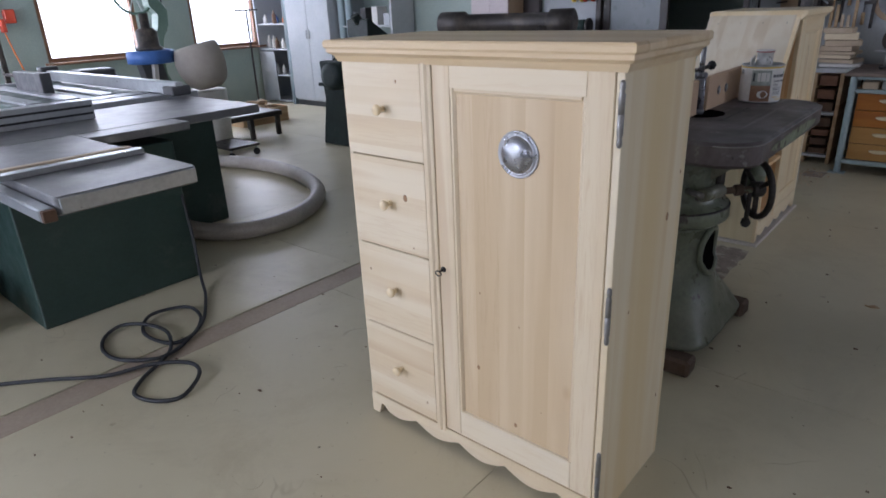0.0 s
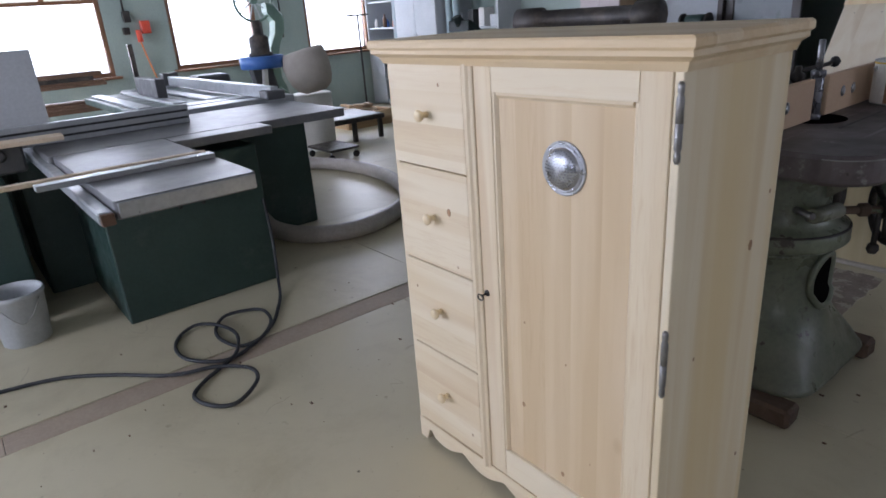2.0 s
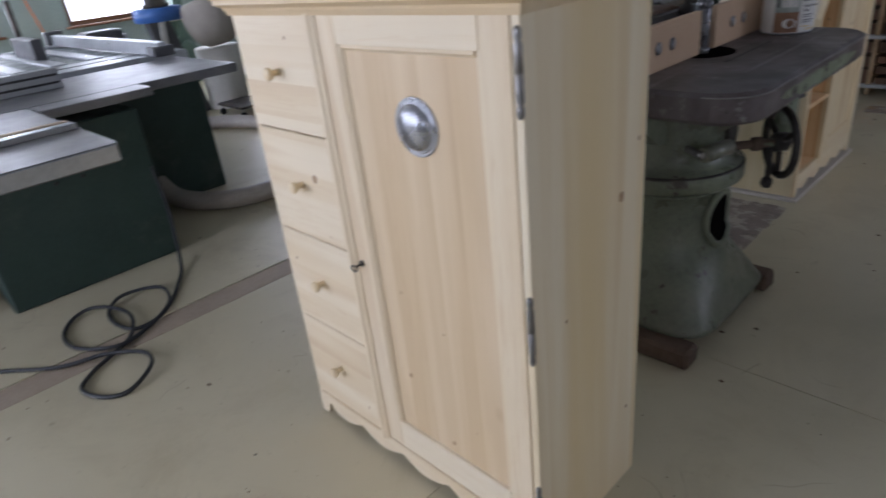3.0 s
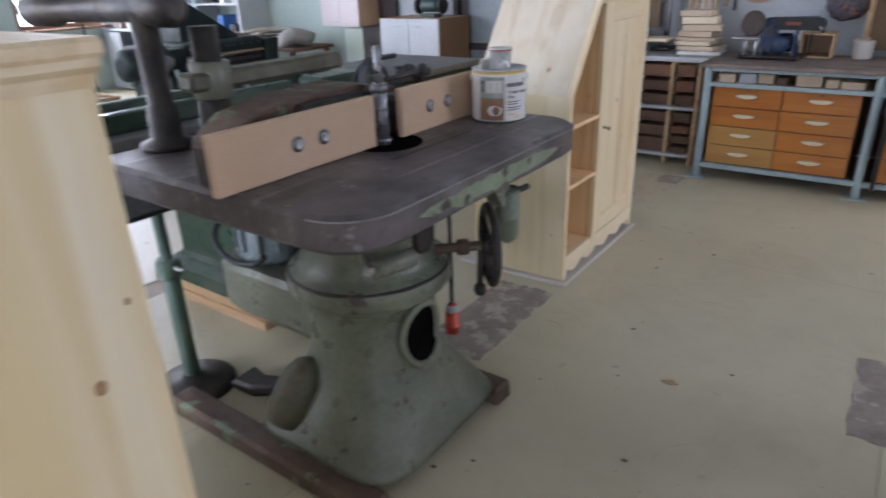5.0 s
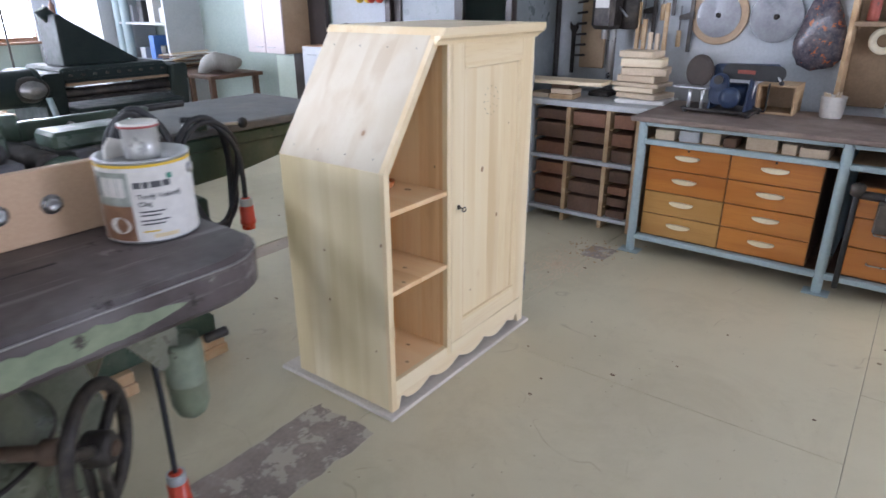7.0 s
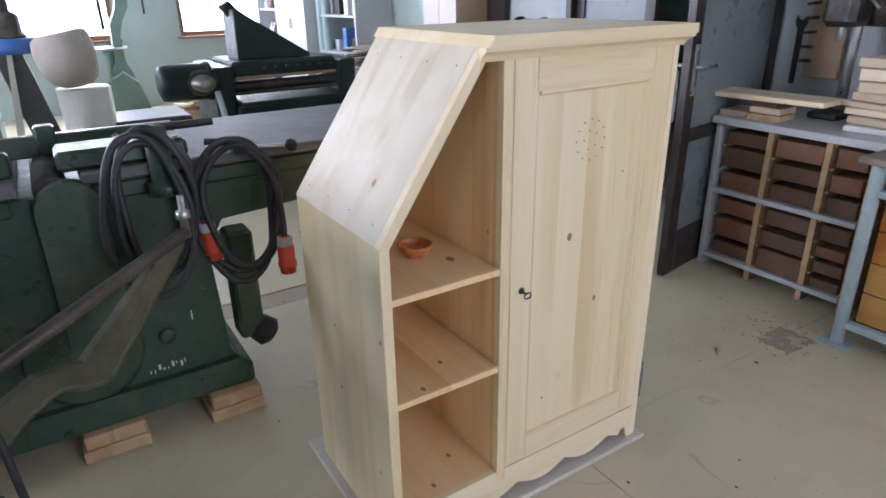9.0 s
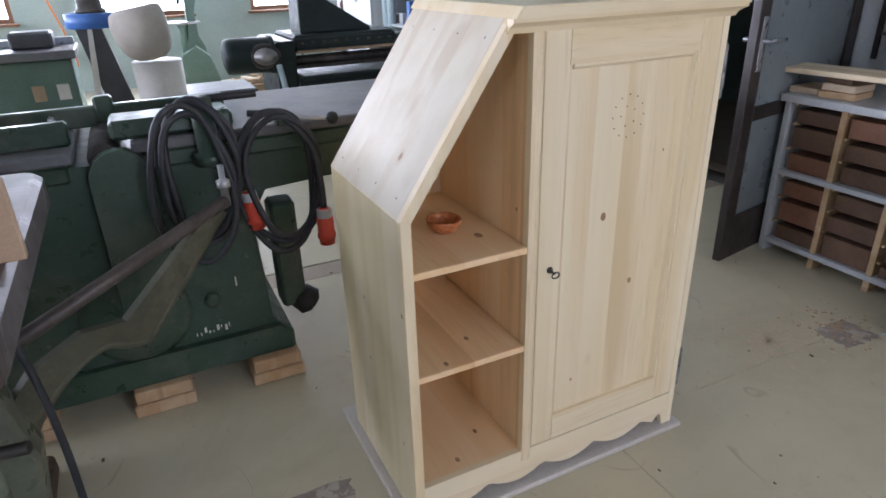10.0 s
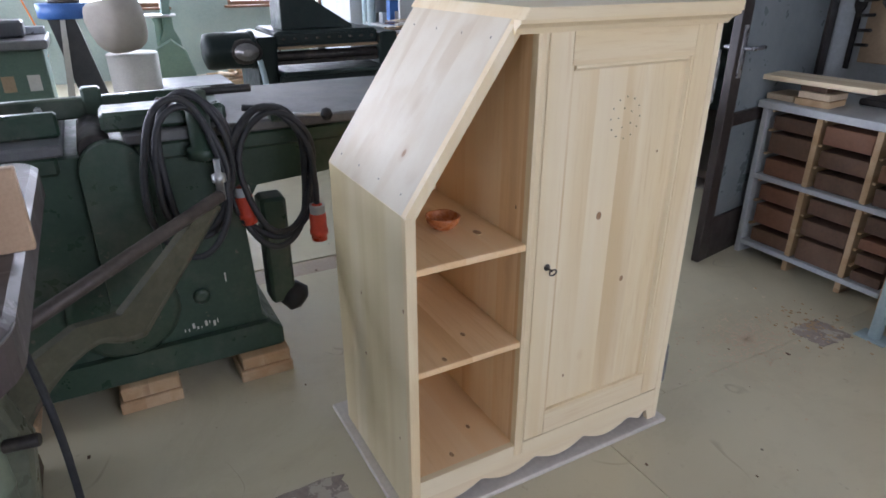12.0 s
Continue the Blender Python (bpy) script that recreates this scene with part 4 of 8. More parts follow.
        rr = 0.202 + (0.012 if hh < -0.05 else 0.002)
        ang = ww / 0.21
        ring.append(Vector((AX, AY, 0.415 + hh)) + (d * math.cos(ang) + e * math.sin(ang)) * rr)
    P("hole_rim", tube(ring, 0.013, 8, True), GREEN_OLD, "raised rim of the hand hole")
    # Black fan closing the rim, for the hole's unlit inside.
    hb = bmesh.new()
    mid = Vector((AX, AY, 0.415)) + d * 0.209
    c0 = hb.verts.new(mid)
    vs = [hb.verts.new(p) for p in ring]
    for k in range(28):
        hb.faces.new([c0, vs[k], vs[(k + 1) % 28]])
    P("hand_hole", hb, VOID, "dark oval hand hole")
    # skids under the square foot of the casting
    for y in (2.42, 3.07):
        P("skid", roughen(box(-1.28, -0.34 if y < 2.6 else -0.325, y - 0.05, y + 0.045, 0.0015, 0.075, 0.012), 0.004, 14), RUST, "rust-brown iron skid")
    P("side_casting", roughen(lathe([(0.02, 0), (0.055, 0.02), (0.068, 0.07), (0.066, 0.18), (0.04, 0.23), (0.01, 0.25)], (-0.78, 2.455, 0.11), (0.22, 0.42, 0.85), 24), 0.005, 9), OLIVE, "grimy dark rounded casting leaning on the column")
    P("collar_wear", tube([Vector((AX + 0.2435 * math.cos(t), AY + 0.2435 * math.sin(t), 0.606)) for t in [2 * math.pi * k / 48 for k in range(48)]], 0.006, 8, True), IRON_DARK, "dark worn edge of the collar")
    # webs under the table, lock handle and cover plate
    P("bracket", prism([(2.30, 0.888), (3.26, 0.888), (2.98, 0.72), (2.54, 0.72)], "x", -0.70, -0.56), GREEN_OLD, "cast web under the table")
    P("bracket", prism([(-1.08, 0.888), (-0.24, 0.888), (-0.44, 0.73), (-0.82, 0.73)], "y", 2.70, 2.82), GREEN_OLD, "cast web under the table")
    q = Vector((0.90, 0.10, 0)).normalized()
    u = Vector((-q.y, q.x, 0))
    m = Matrix((u.to_4d(), Vector((0, 0, 1, 0)), q.to_4d(), Vector((0, 0, 0, 1)))).transposed()
    m.translation = Vector((AX, AY, 0.755)) + q * 0.1915
    pb = prism(rounded(-0.045, 0.045, -0.085, 0.085, (0.04,) * 4), "z", 0, 0.02, None, 0.005)
    for v in pb.verts:
        v.co = m.to_3x3() @ v.co + m.translation
    P("cover_plate", pb, IRON_DARK, "dark oblong cover plate")
    P("lock_handle", rod((AX + 0.13, AY - 0.15, 0.70), (AX + 0.21, AY - 0.21, 0.705), 0.012, 14), HINGE, "bare steel clamping handle")
    P("clamp", rod((AX + 0.235, AY - 0.07, 0.70), (AX + 0.205, AY - 0.20, 0.703), 0.026, 14), GREEN_OLD)
    # hand wheel
    w = Vector((0.73, 0.68, 0)).normalized()
    hub = Vector((-0.335, 2.985, 0.64))
    u = Vector((-w.y, w.x, 0))
    P("shaft", rod(hub - w * 0.20, hub + w * 0.035, 0.015, 14), RUST, "rusty shaft of the hand wheel")
    P("shaft_cover", rod(hub - w * 0.10, hub - w * 0.065, 0.025, 16), RUST, "rusty shaft collar")
    wheel = P("hand_wheel", tube([hub + (u * math.cos(t) + Vector((0, 0, 1)) * math.sin(t)) * 0.118 for t in [2 * math.pi * k / 32 for k in range(32)]], 0.0135, 10, True), IRON_DARK, "dark iron hand wheel with three spokes")
    for k in range(3):
        t = 2 * math.pi * k / 3 + 0.5
        P("spoke", rod(hub, hub + (u * math.cos(t) + Vector((0, 0, 1)) * math.sin(t)) * 0.115, 0.011, 10), IRON_DARK, "", wheel)
    P("hub", lathe([(0.03, -0.025), (0.034, -0.02), (0.034, 0.02), (0.026, 0.028)], hub, w, 18), IRON_DARK, "", wheel)
    P("crank_arm", rod(hub - w * 0.028, hub - w * 0.030 + Vector((0, 0, -0.135)), 0.010, 10), IRON_DARK, "", wheel)
    P("crank_knob", lathe([(0.0004, -0.024), (0.014, -0.019), (0.021, -0.004), (0.018, 0.012), (0.010, 0.02)], hub - w * 0.030 + Vector((0, 0, -0.148)), (0, 0, 1), 14), IRON_DARK, "round iron knob", wheel)
    # hanging oil cup with its bracket
    P("cup_bracket", prism([(3.02, 0.888), (3.20, 0.888), (3.19, 0.72), (3.15, 0.70)], "x", -0.435, -0.385), GREEN_OLD)
    P("oil_cup", lathe([(0.012, 0.650), (0.030, 0.665), (0.039, 0.69), (0.041, 0.74), (0.0425, 0.742), (0.0425, 0.746), (0.041, 0.748), (0.041, 0.83), (0.037, 0.845), (0.037, 0.838), (0.03, 0.836)], (-0.40, 3.205, -0.095), (0, 0, 1), 22), GREEN_CUP, "hanging pale green cast cup")
    P("cup_screw", rod((-0.385, 3.25, 0.73), (-0.375, 3.30, 0.733), 0.011, 10), IRON_DARK)
    # fences of board with pairs of bolts
    for name, y0, y1 in (("fence_board", 2.227, 2.742), ("fence_board", 2.855, 3.345)):
        fb = P(name, box(-0.565, -0.543, y0, y1, TOP + 0.001, TOP + 0.138, 0.0025), BOARD, "plain brown fence board")
        for yy in ((2.463, 2.549) if y0 < 2.5 else (2.988, 3.080)):
            P("bolt", lathe([(0.0195, 0), (0.0195, 0.0008), (0.0004, 0.0009)], (-0.5435, yy, TOP + 0.069), (1, 0, 0), 22), DARK_STEEL, "counterbored bolt hole", fb)
            P("bolt_head", lathe([(0.0125, 0), (0.0125, 0.003), (0.010, 0.0045), (0.006, 0.003), (0.0004, 0.003)], (-0.543, yy + 0.002, TOP + 0.068), (1, 0, 0), 14), STEEL, "round steel bolt head", fb)
        P("fence_holder", roughen(box(-0.65, -0.569, y0 + 0.02, y1 - 0.12 if y0 > 2.5 else y1, TOP + 0.001, TOP + 0.11, 0.012), 0.005, 20), IRON_DARK, "dark cast fence holder")
    # spindle
    SX, SY = -0.550, 2.773
    sp = P("spindle", rod((SX, SY, TOP - 0.004), (SX, SY, TOP + 0.150), 0.0205, 24), SPINDLE_STEEL, "upright dark steel spindle with collars")
    for z0, z1, r in ((0.0, 0.020, 0.0255), (0.058, 0.0595, 0.0215), (0.098, 0.0995, 0.0215), (0.140, 0.165, 0.0235)):
        P("spindle_collar", rod((SX, SY, TOP + z0), (SX, SY, TOP + z1), r, 24), SPINDLE_STEEL, "", sp)
    P("spindle_tip", rod((SX, SY, TOP + 0.150), (SX, SY, TOP + 0.262), 0.0105, 16), DARK_STEEL, "thin bright spindle tip", sp)
    # curved hood casting behind the fences
    arc = [(2.38, TOP + 0.002), (2.38, TOP + 0.06), (2.46, TOP + 0.115), (2.62, TOP + 0.14), (2.86, TOP + 0.145), (3.02, TOP + 0.11), (3.06, TOP + 0.05), (3.06, TOP + 0.002), (2.92, TOP + 0.002), (2.86, TOP + 0.06), (2.62, TOP + 0.06), (2.54, TOP + 0.002)]
    P("hood", roughen(prism(arc, "x", -0.86, -0.70, None, 0.012), 0.005, 12), RUST, "curved cast hood, rusty brown")
    # lever with ball
    P("lever_base", lathe([(0.02, 0), (0.02, 0.10), (0.027, 0.105), (0.027, 0.135), (0.012, 0.145), (0.012, 0.165)], (-0.655, 2.87, TOP), (0, 0, 1), 16), IRON_DARK)
    P("lever", rod((-0.655, 2.87, TOP + 0.145), (-0.60, 3.025, TOP + 0.163), 0.008, 10), IRON_DARK)
    P("lever_ball", lathe([(0.0004, -0.02), (0.012, -0.016), (0.0195, 0), (0.012, 0.016), (0.0004, 0.02)], (-0.598, 3.03, TOP + 0.165), (0, 0, 1), 16), BLACK, "black ball of the lever")
    # posts and bars of the pressing device
    for x, y, h, r in ((-1.07, 2.45, 0.36, 0.034), (-0.98, 2.56, 0.32, 0.038)):
        P("post", lathe([(r * 2.2, 0), (r * 2.2, 0.018), (r * 1.3, 0.03), (r * 1.2, 0.12), (r, 0.125), (r, h)], (x, y, TOP + 0.0005), (0, 0, 1), 20), IRON_DARK, "dark iron post")
    P("collar", rod((-0.98, 2.56, TOP + 0.13), (-0.98, 2.56, TOP + 0.23), 0.056, 18), GREEN_OLD, "clamping collar")
    P("arm", roughen(box(-1.01, -0.935, 2.47, 3.04, TOP + 0.155, TOP + 0.205, 0.01), 0.004, 15), OLIVE, "worn olive arm")
    P("guard_casting", roughen(box(-0.72, -0.66, 2.60, 2.95, TOP + 0.001, TOP + 0.125, 0.012), 0.005, 18), IRON_DARK, "dark casting behind the spindle")
    P("roller_barrel", lathe([(0.03, 0), (0.05, 0.01), (0.05, 0.12), (0.038, 0.13), (0.038, 0.52), (0.05, 0.53), (0.05, 0.62), (0.03, 0.63)], (-1.58, 2.40, TOP + 0.372), (1, 0.12, 0.0), 20), IRON_DARK, "dark iron barrel on the posts")
    # rear cast arm, towards the planer
    arm = bmesh.new()
    a, b = Vector((-0.86, 3.10, 0.62)), Vector((-1.205, 3.735, 0.80))
    rod(a, b, 0.0185, 12, arm)
    P("rear_arm", roughen(arm, 0.004, 15), ARM_BROWN, "rust-brown cast swing arm")
    dirn = (b - a).normalized()
    flat = Vector((dirn.x, dirn.y, 0)).normalized()
    side = Vector((-flat.y, flat.x, 0)) * 0.014
    rows = [(0.70, 0.775), (0.41, 0.505), (0.36, 0.515), (0.29, 0.545), (0.19, 0.51), (0.10, 0.43), (0.03, 0.30), (-0.02, 0.22), (-0.06, 0.36), (0.02, 0.47), (0.12, 0.565), (0.25, 0.605), (0.36, 0.585), (0.62, 0.765)]
    pts = [Vector((a.x, a.y, 0)) + flat * q + Vector((0, 0, z)) for q, z in rows]
    web = bmesh.new()
    va, vb = [web.verts.new(p + side) for p in pts], [web.verts.new(p - side) for p in pts]
    web.faces.new(va)
    web.faces.new(vb[::-1])
    for k in range(len(pts)):
        web.faces.new([va[k], va[(k + 1) % len(pts)], vb[(k + 1) % len(pts)], vb[k]])
    P("arm_web", web, OLIVE, "olive cast web of the swing arm")
    P("arm_flange", tube(smooth_path(pts[:2], 2) + smooth_path(pts[1:8], 3), 0.016, 7), OLIVE, "thick lower edge of the swing arm")
    P("rear_bracket", roughen(prism([(2.95, 0.20), (3.16, 0.16), (3.20, 0.40), (3.14, 0.66), (2.95, 0.70)], "x", -0.92, -0.80, None, 0.02), 0.008, 9), GREEN_OLD, "worn green cast bracket")
    P("arm_tip", lathe([(0.012, 0), (0.012, 0.05), (0.02, 0.055), (0.02, 0.075), (0.009, 0.08), (0.009, 0.12)], b - Vector((0, 0, 0.015)), (0, 0, 1), 12), STEEL)
    # motor on the rear
    P("motor_arm", roughen(prism(rounded(-1.27, -0.68, 2.60, 2.92, (0.155, 0.02, 0.02, 0.155), 8), "z", 0.355, 0.535, None, 0.022), 0.004, 8), GREEN_OLD, "long cast belt housing with a rounded end")
    P("motor", lathe([(0.13, 0.0), (0.135, 0.015), (0.115, 0.03), (0.115, 0.16), (0.10, 0.185), (0.05, 0.20)], (-1.08, 2.76, 0.537), (0, 0, 1), 28), BLUE_DIRTY, "dirty pale blue motor under the table")
    for k in range(12):
        a = 2 * math.pi * k / 12
        P("motor_fin", box(-0.008, 0.008, -0.005, 0.005, 0.0, 0.12, 0.002, Matrix.Translation((-1.08 + 0.119 * math.cos(a), 2.76 + 0.119 * math.sin(a), 0.572)) @ Matrix.Rotation(a, 4, "Z")), BLUE_DIRTY)
    P("motor_cable", tube(smooth_path([(-0.90, 2.58, 0.62), (-0.98, 2.59, 0.57), (-1.12, 2.60, 0.555), (-1.24, 2.64, 0.60), (-1.25, 2.74, 0.70), (-1.16, 2.78, 0.78)], 6), 0.010, 8), CABLE, "black motor cable")
    # cable and red plug
    cab = smooth_path([(-0.66, 3.20, 0.90), (-0.683, 3.255, 0.75), (-0.69, 3.275, 0.5), (-0.688, 3.272, 0.200)], 6)
    P("cable", tube(cab, 0.008, 8), CABLE, "black cable")
    plug(s, Vector((-0.688 - AX, 3.272 - AY, 0.200)))


def plug(parent, at, way=(0, 0, -1)):
    """A red industrial plug with a white collar, hanging."""
    p = part("plug", lathe([(0.012, 0.0), (0.022, 0.006), (0.024, 0.035), (0.028, 0.036), (0.028, 0.09), (0.031, 0.092), (0.031, 0.108), (0.026, 0.11), (0.026, 0.13)], at, way, 20), RED, parent, "red industrial plug")
    part("plug_collar", lathe([(0.0245, 0.004), (0.0255, 0.006), (0.0255, 0.032), (0.0245, 0.034)], at, way, 20), WHITE, p, "white collar")


BLUE_DIRTY = surface("dirty_pale_blue_paint", (0.09, 0.13, 0.145), (0.18, 0.235, 0.25), 0.5, scale=6, bumps=0.12, dust=(0.16, 0.15, 0.13), dust_at=0.52)
GREEN_CUP = surface("pale_worn_green_paint", (0.14, 0.17, 0.12), (0.22, 0.26, 0.185), 0.45, scale=7, bumps=0.2, chips=(0.06, 0.05, 0.04), chip_at=0.63, chip_scale=12, dust=(0.16, 0.14, 0.10), dust_at=0.6)
SPINDLE_STEEL = surface("blackened_spindle_steel", (0.13, 0.13, 0.145), (0.24, 0.24, 0.26), 0.3, 0.7, scale=14, bumps=0.08)
DULL_RED = surface("dull_red_paint", (0.22, 0.045, 0.03), (0.30, 0.07, 0.05), 0.55, scale=14, bumps=0.2, chips=(0.07, 0.05, 0.045), chip_at=0.58)
DARK_STEEL = surface("oily_dark_steel", (0.16, 0.16, 0.17), (0.27, 0.27, 0.28), 0.32, 0.8, scale=14, bumps=0.1)
FLAKE = surface("flaking_pale_green_paint", (0.15, 0.185, 0.12), (0.25, 0.295, 0.195), 0.55, scale=14, bumps=0.5, chips=(0.045, 0.034, 0.03), chip_at=0.57, chip_scale=13)
spindle_moulder()


def oil_can():
    """A round tin of hard wax oil, with a smaller tin and a brush on top of its lid."""
    c = thing("paint_can", "round tin of wax oil with a white printed label, open", "can", (-0.44, 3.215, 0.9755))
    R, H = 0.083, 0.158
    part("body", lathe([(R - 0.004, 0), (R, 0.003), (R, H - 0.006), (R + 0.002, H - 0.004), (R + 0.002, H), (R - 0.004, H + 0.001), (R - 0.008, H - 0.01), (0.0004, H - 0.011)], seg=40), TIN, c)

    def wrap(name, a0, a1, z0, z1, mat, r=R + 0.0006, label=""):
        bm, n = bmesh.new(), max(3, int(abs(a1 - a0) / 5))
        cols = [[bm.verts.new((q * math.cos(radians(a0 + (a1 - a0) * k / n)), q * math.sin(radians(a0 + (a1 - a0) * k / n)), z)) for q in (r, r + 0.0005) for z in (z0, z1)] for k in range(n + 1)]
        for p, q in zip(cols, cols[1:]):
            for i, j in ((0, 1), (1, 3), (3, 2), (2, 0)):
                bm.faces.new([p[i], q[i], q[j], p[j]])
        bm.faces.new([cols[0][i] for i in (0, 1, 3, 2)])
        bm.faces.new([cols[-1][i] for i in (0, 2, 3, 1)])
        return part(name, bm, mat, c, label)
    wrap("paper_label", -175, 175, 0.006, H - 0.012, PAPER, label="white printed paper label")
    wrap("yellow_band", -175, 175, H - 0.0125, H - 0.007, YELLOW)
    f = -42
    wrap("label_picture", f - 60, f - 6, 0.008, 0.075, BOX_BROWN, R + 0.0012, "picture of a wooden floor")
    wrap("label_picture", f - 60, f - 6, 0.075, H - 0.02, ROOM_GREY, R + 0.0012, "picture of a bright room")
    oval = bmesh.new()
    rim = [(radians(f - 26 + 15 * math.cos(2 * math.pi * k / 24)), 0.038 + 0.016 * math.sin(2 * math.pi * k / 24)) for k in range(24)]
    oval.faces.new([oval.verts.new(((R + 0.0022) * math.cos(a), (R + 0.0022) * math.sin(a), z)) for a, z in rim])
    bmesh.ops.solidify(oval, geom=oval.faces[:], thickness=0.0005)
    part("label_oval", oval, PAPER, c, "pale oval on the picture")
    # words round the tin
    for a, b in ((-1, 8), (10, 17), (19, 32), (34, 43)):
        wrap("label_mark", f + a, f + b, 0.108, 0.1195, GREY, R + 0.0012, "maker's mark, plain dark blocks")
    wrap("label_mark", f + 40, f + 47, 0.121, 0.131, GREEN_MARK, R + 0.0012, "maker's mark, a plain green block")
    wrap("label_field", f + 14, f + 44, 0.012, 0.0195, CREAM_PRINT, R + 0.0012, "cream printed field")
    for a, b, m in ((-56, -50, GREY), (-44, -36, PAPER), (-34, -22, PAPER), (-20, -12, PAPER)):
        wrap("label_picture", f + a, f + b, 0.092, H - 0.03, m, R + 0.0020)
    for words, z in (("Tvrdý Voskový", 0.088), ("Olej", 0.074)):
        cu = bpy.data.curves.new("label_text", "FONT")
        cu.body, cu.size, cu.extrude, cu.offset = words, 0.0128, 0.0002, 0.0003
        tmp = bpy.data.objects.new("label_text", cu)
        me = bpy.data.meshes.new_from_object(tmp)
        for v in me.vertices:
            ang = radians(f + 2) + v.co.x / R
            v.co = Vector(((R + 0.0014 + v.co.z) * math.cos(ang), (R + 0.0014 + v.co.z) * math.sin(ang), z + v.co.y))
        me.materials.clear()
        me.materials.append(GREY)
        ob = new("label_text", me)
        ob.parent = c
    for k, (z, ln) in enumerate(((0.062, 30), (0.055, 24), (0.045, 34), (0.038, 28), (0.024, 20))):
        wrap("label_line", f + 2, f + 2 + ln, z, z + 0.0028, YELLOW if k > 3 else GREY, R + 0.0012)
    part("ear", lathe([(0.011, 0), (0.010, 0.006), (0.004, 0.008)], (R * math.cos(radians(220)), R * math.sin(radians(220)), H - 0.03), (math.cos(radians(220)), math.sin(radians(220)), 0), 14), STEEL, c)
    part("ear", lathe([(0.011, 0), (0.010, 0.006), (0.004, 0.008)], (R * math.cos(radians(40)), R * math.sin(radians(40)), H - 0.03), (math.cos(radians(40)), math.sin(radians(40)), 0), 14), STEEL, c)
    j = thing("small_tin", "small pale ribbed tin with a red line round its lid", "tin", (-0.437, 3.217, 0.9755 + H - 0.0095))
    part("body", lathe([(0.030, 0), (0.032, 0.004)] + [(0.032 + 0.0008 * (k % 2), 0.008 + 0.004 * k) for k in range(5)] + [(0.032, 0.030), (0.032, 0.056), (0.034, 0.058)], seg=30), TIN_PALE, j)
    part("red_line", lathe([(0.0357, 0.0585), (0.0362, 0.059), (0.0362, 0.0625), (0.0357, 0.063)], seg=30), surface("dark_red_lid", (0.30, 0.05, 0.05), (0.38, 0.08, 0.075), 0.4), j, "thin red line")
    part("lid", lathe([(0.035, 0.0575), (0.0355, 0.059), (0.0355, 0.066), (0.033, 0.0675), (0.031, 0.065), (0.0004, 0.065)], seg=30), CLEAR, j, "pale lid")
    single("plastic_scoop", roughen(prism([(-0.055, 0), (0.056, 0), (0.052, 0.026), (0.030, 0.044), (-0.012, 0.030), (-0.034, 0.038), (-0.052, 0.022)], "x", -0.003, 0.003, None, 0.001), 0.004, 22), CLEAR,
           "milky plastic scraper standing in a tin", "scraper", (-0.484, 3.215, 0.9755 + H - 0.0095), 8)


GREEN_MARK = surface("green_print", (0.03, 0.20, 0.13), (0.04, 0.24, 0.16), 0.45)
CREAM_PRINT = surface("cream_print", (0.66, 0.54, 0.32), (0.72, 0.60, 0.38), 0.5)
TIN_PALE = surface("pale_tinplate", (0.50, 0.50, 0.49), (0.62, 0.62, 0.60), 0.35, 0.5, scale=14, bumps=0.05)
BOX_BROWN = surface("printed_wood_picture", (0.16, 0.07, 0.035), (0.34, 0.19, 0.11), 0.4, scale=18)
ROOM_GREY = surface("printed_room_picture", (0.16, 0.19, 0.16), (0.50, 0.53, 0.48), 0.4, scale=22)
oil_can()

# green pipe stand with a heavy foot and a dark tray
st = thing("pipe_stand", "green pipe stand with a round iron foot and a dark tray", "stand", (-1.36, 2.52, 0))
part("foot", lathe([(0.15, 0.0005), (0.15, 0.018), (0.13, 0.032), (0.05, 0.04), (0.03, 0.06), (0.0004, 0.061)], seg=30), IRON_DARK, st, "heavy round iron foot")
part("pole", lathe([(0.030, 0.055), (0.030, 0.50), (0.020, 0.505), (0.020, 0.74)], seg=16), GREEN_PALE, st)
part("clamp", lathe([(0.036, 0.46), (0.041, 0.47), (0.041, 0.52), (0.036, 0.53)], seg=18), GREEN_PALE, st)
part("clamp_screw", rod((0.03, 0, 0.505), (0.085, 0.0, 0.505), 0.007, 10), STEEL, st)
part("tray", box(-0.12, 0.14, -0.17, 0.10, 0.74, 0.755, 0.004), BLACK, st, "dark tray")
foot2 = single("iron_bracket", roughen(prism([(-0.11, -0.05), (-0.02, -0.07), (0.11, -0.03), (0.10, 0.03), (0.0, 0.01), (-0.08, 0.06)], "z", 0.001, 0.05, None, 0.012), 0.006, 15), IRON_DARK,
               "dusty iron bracket lying on the floor", "bracket", (-1.12, 2.66, 0), 20)


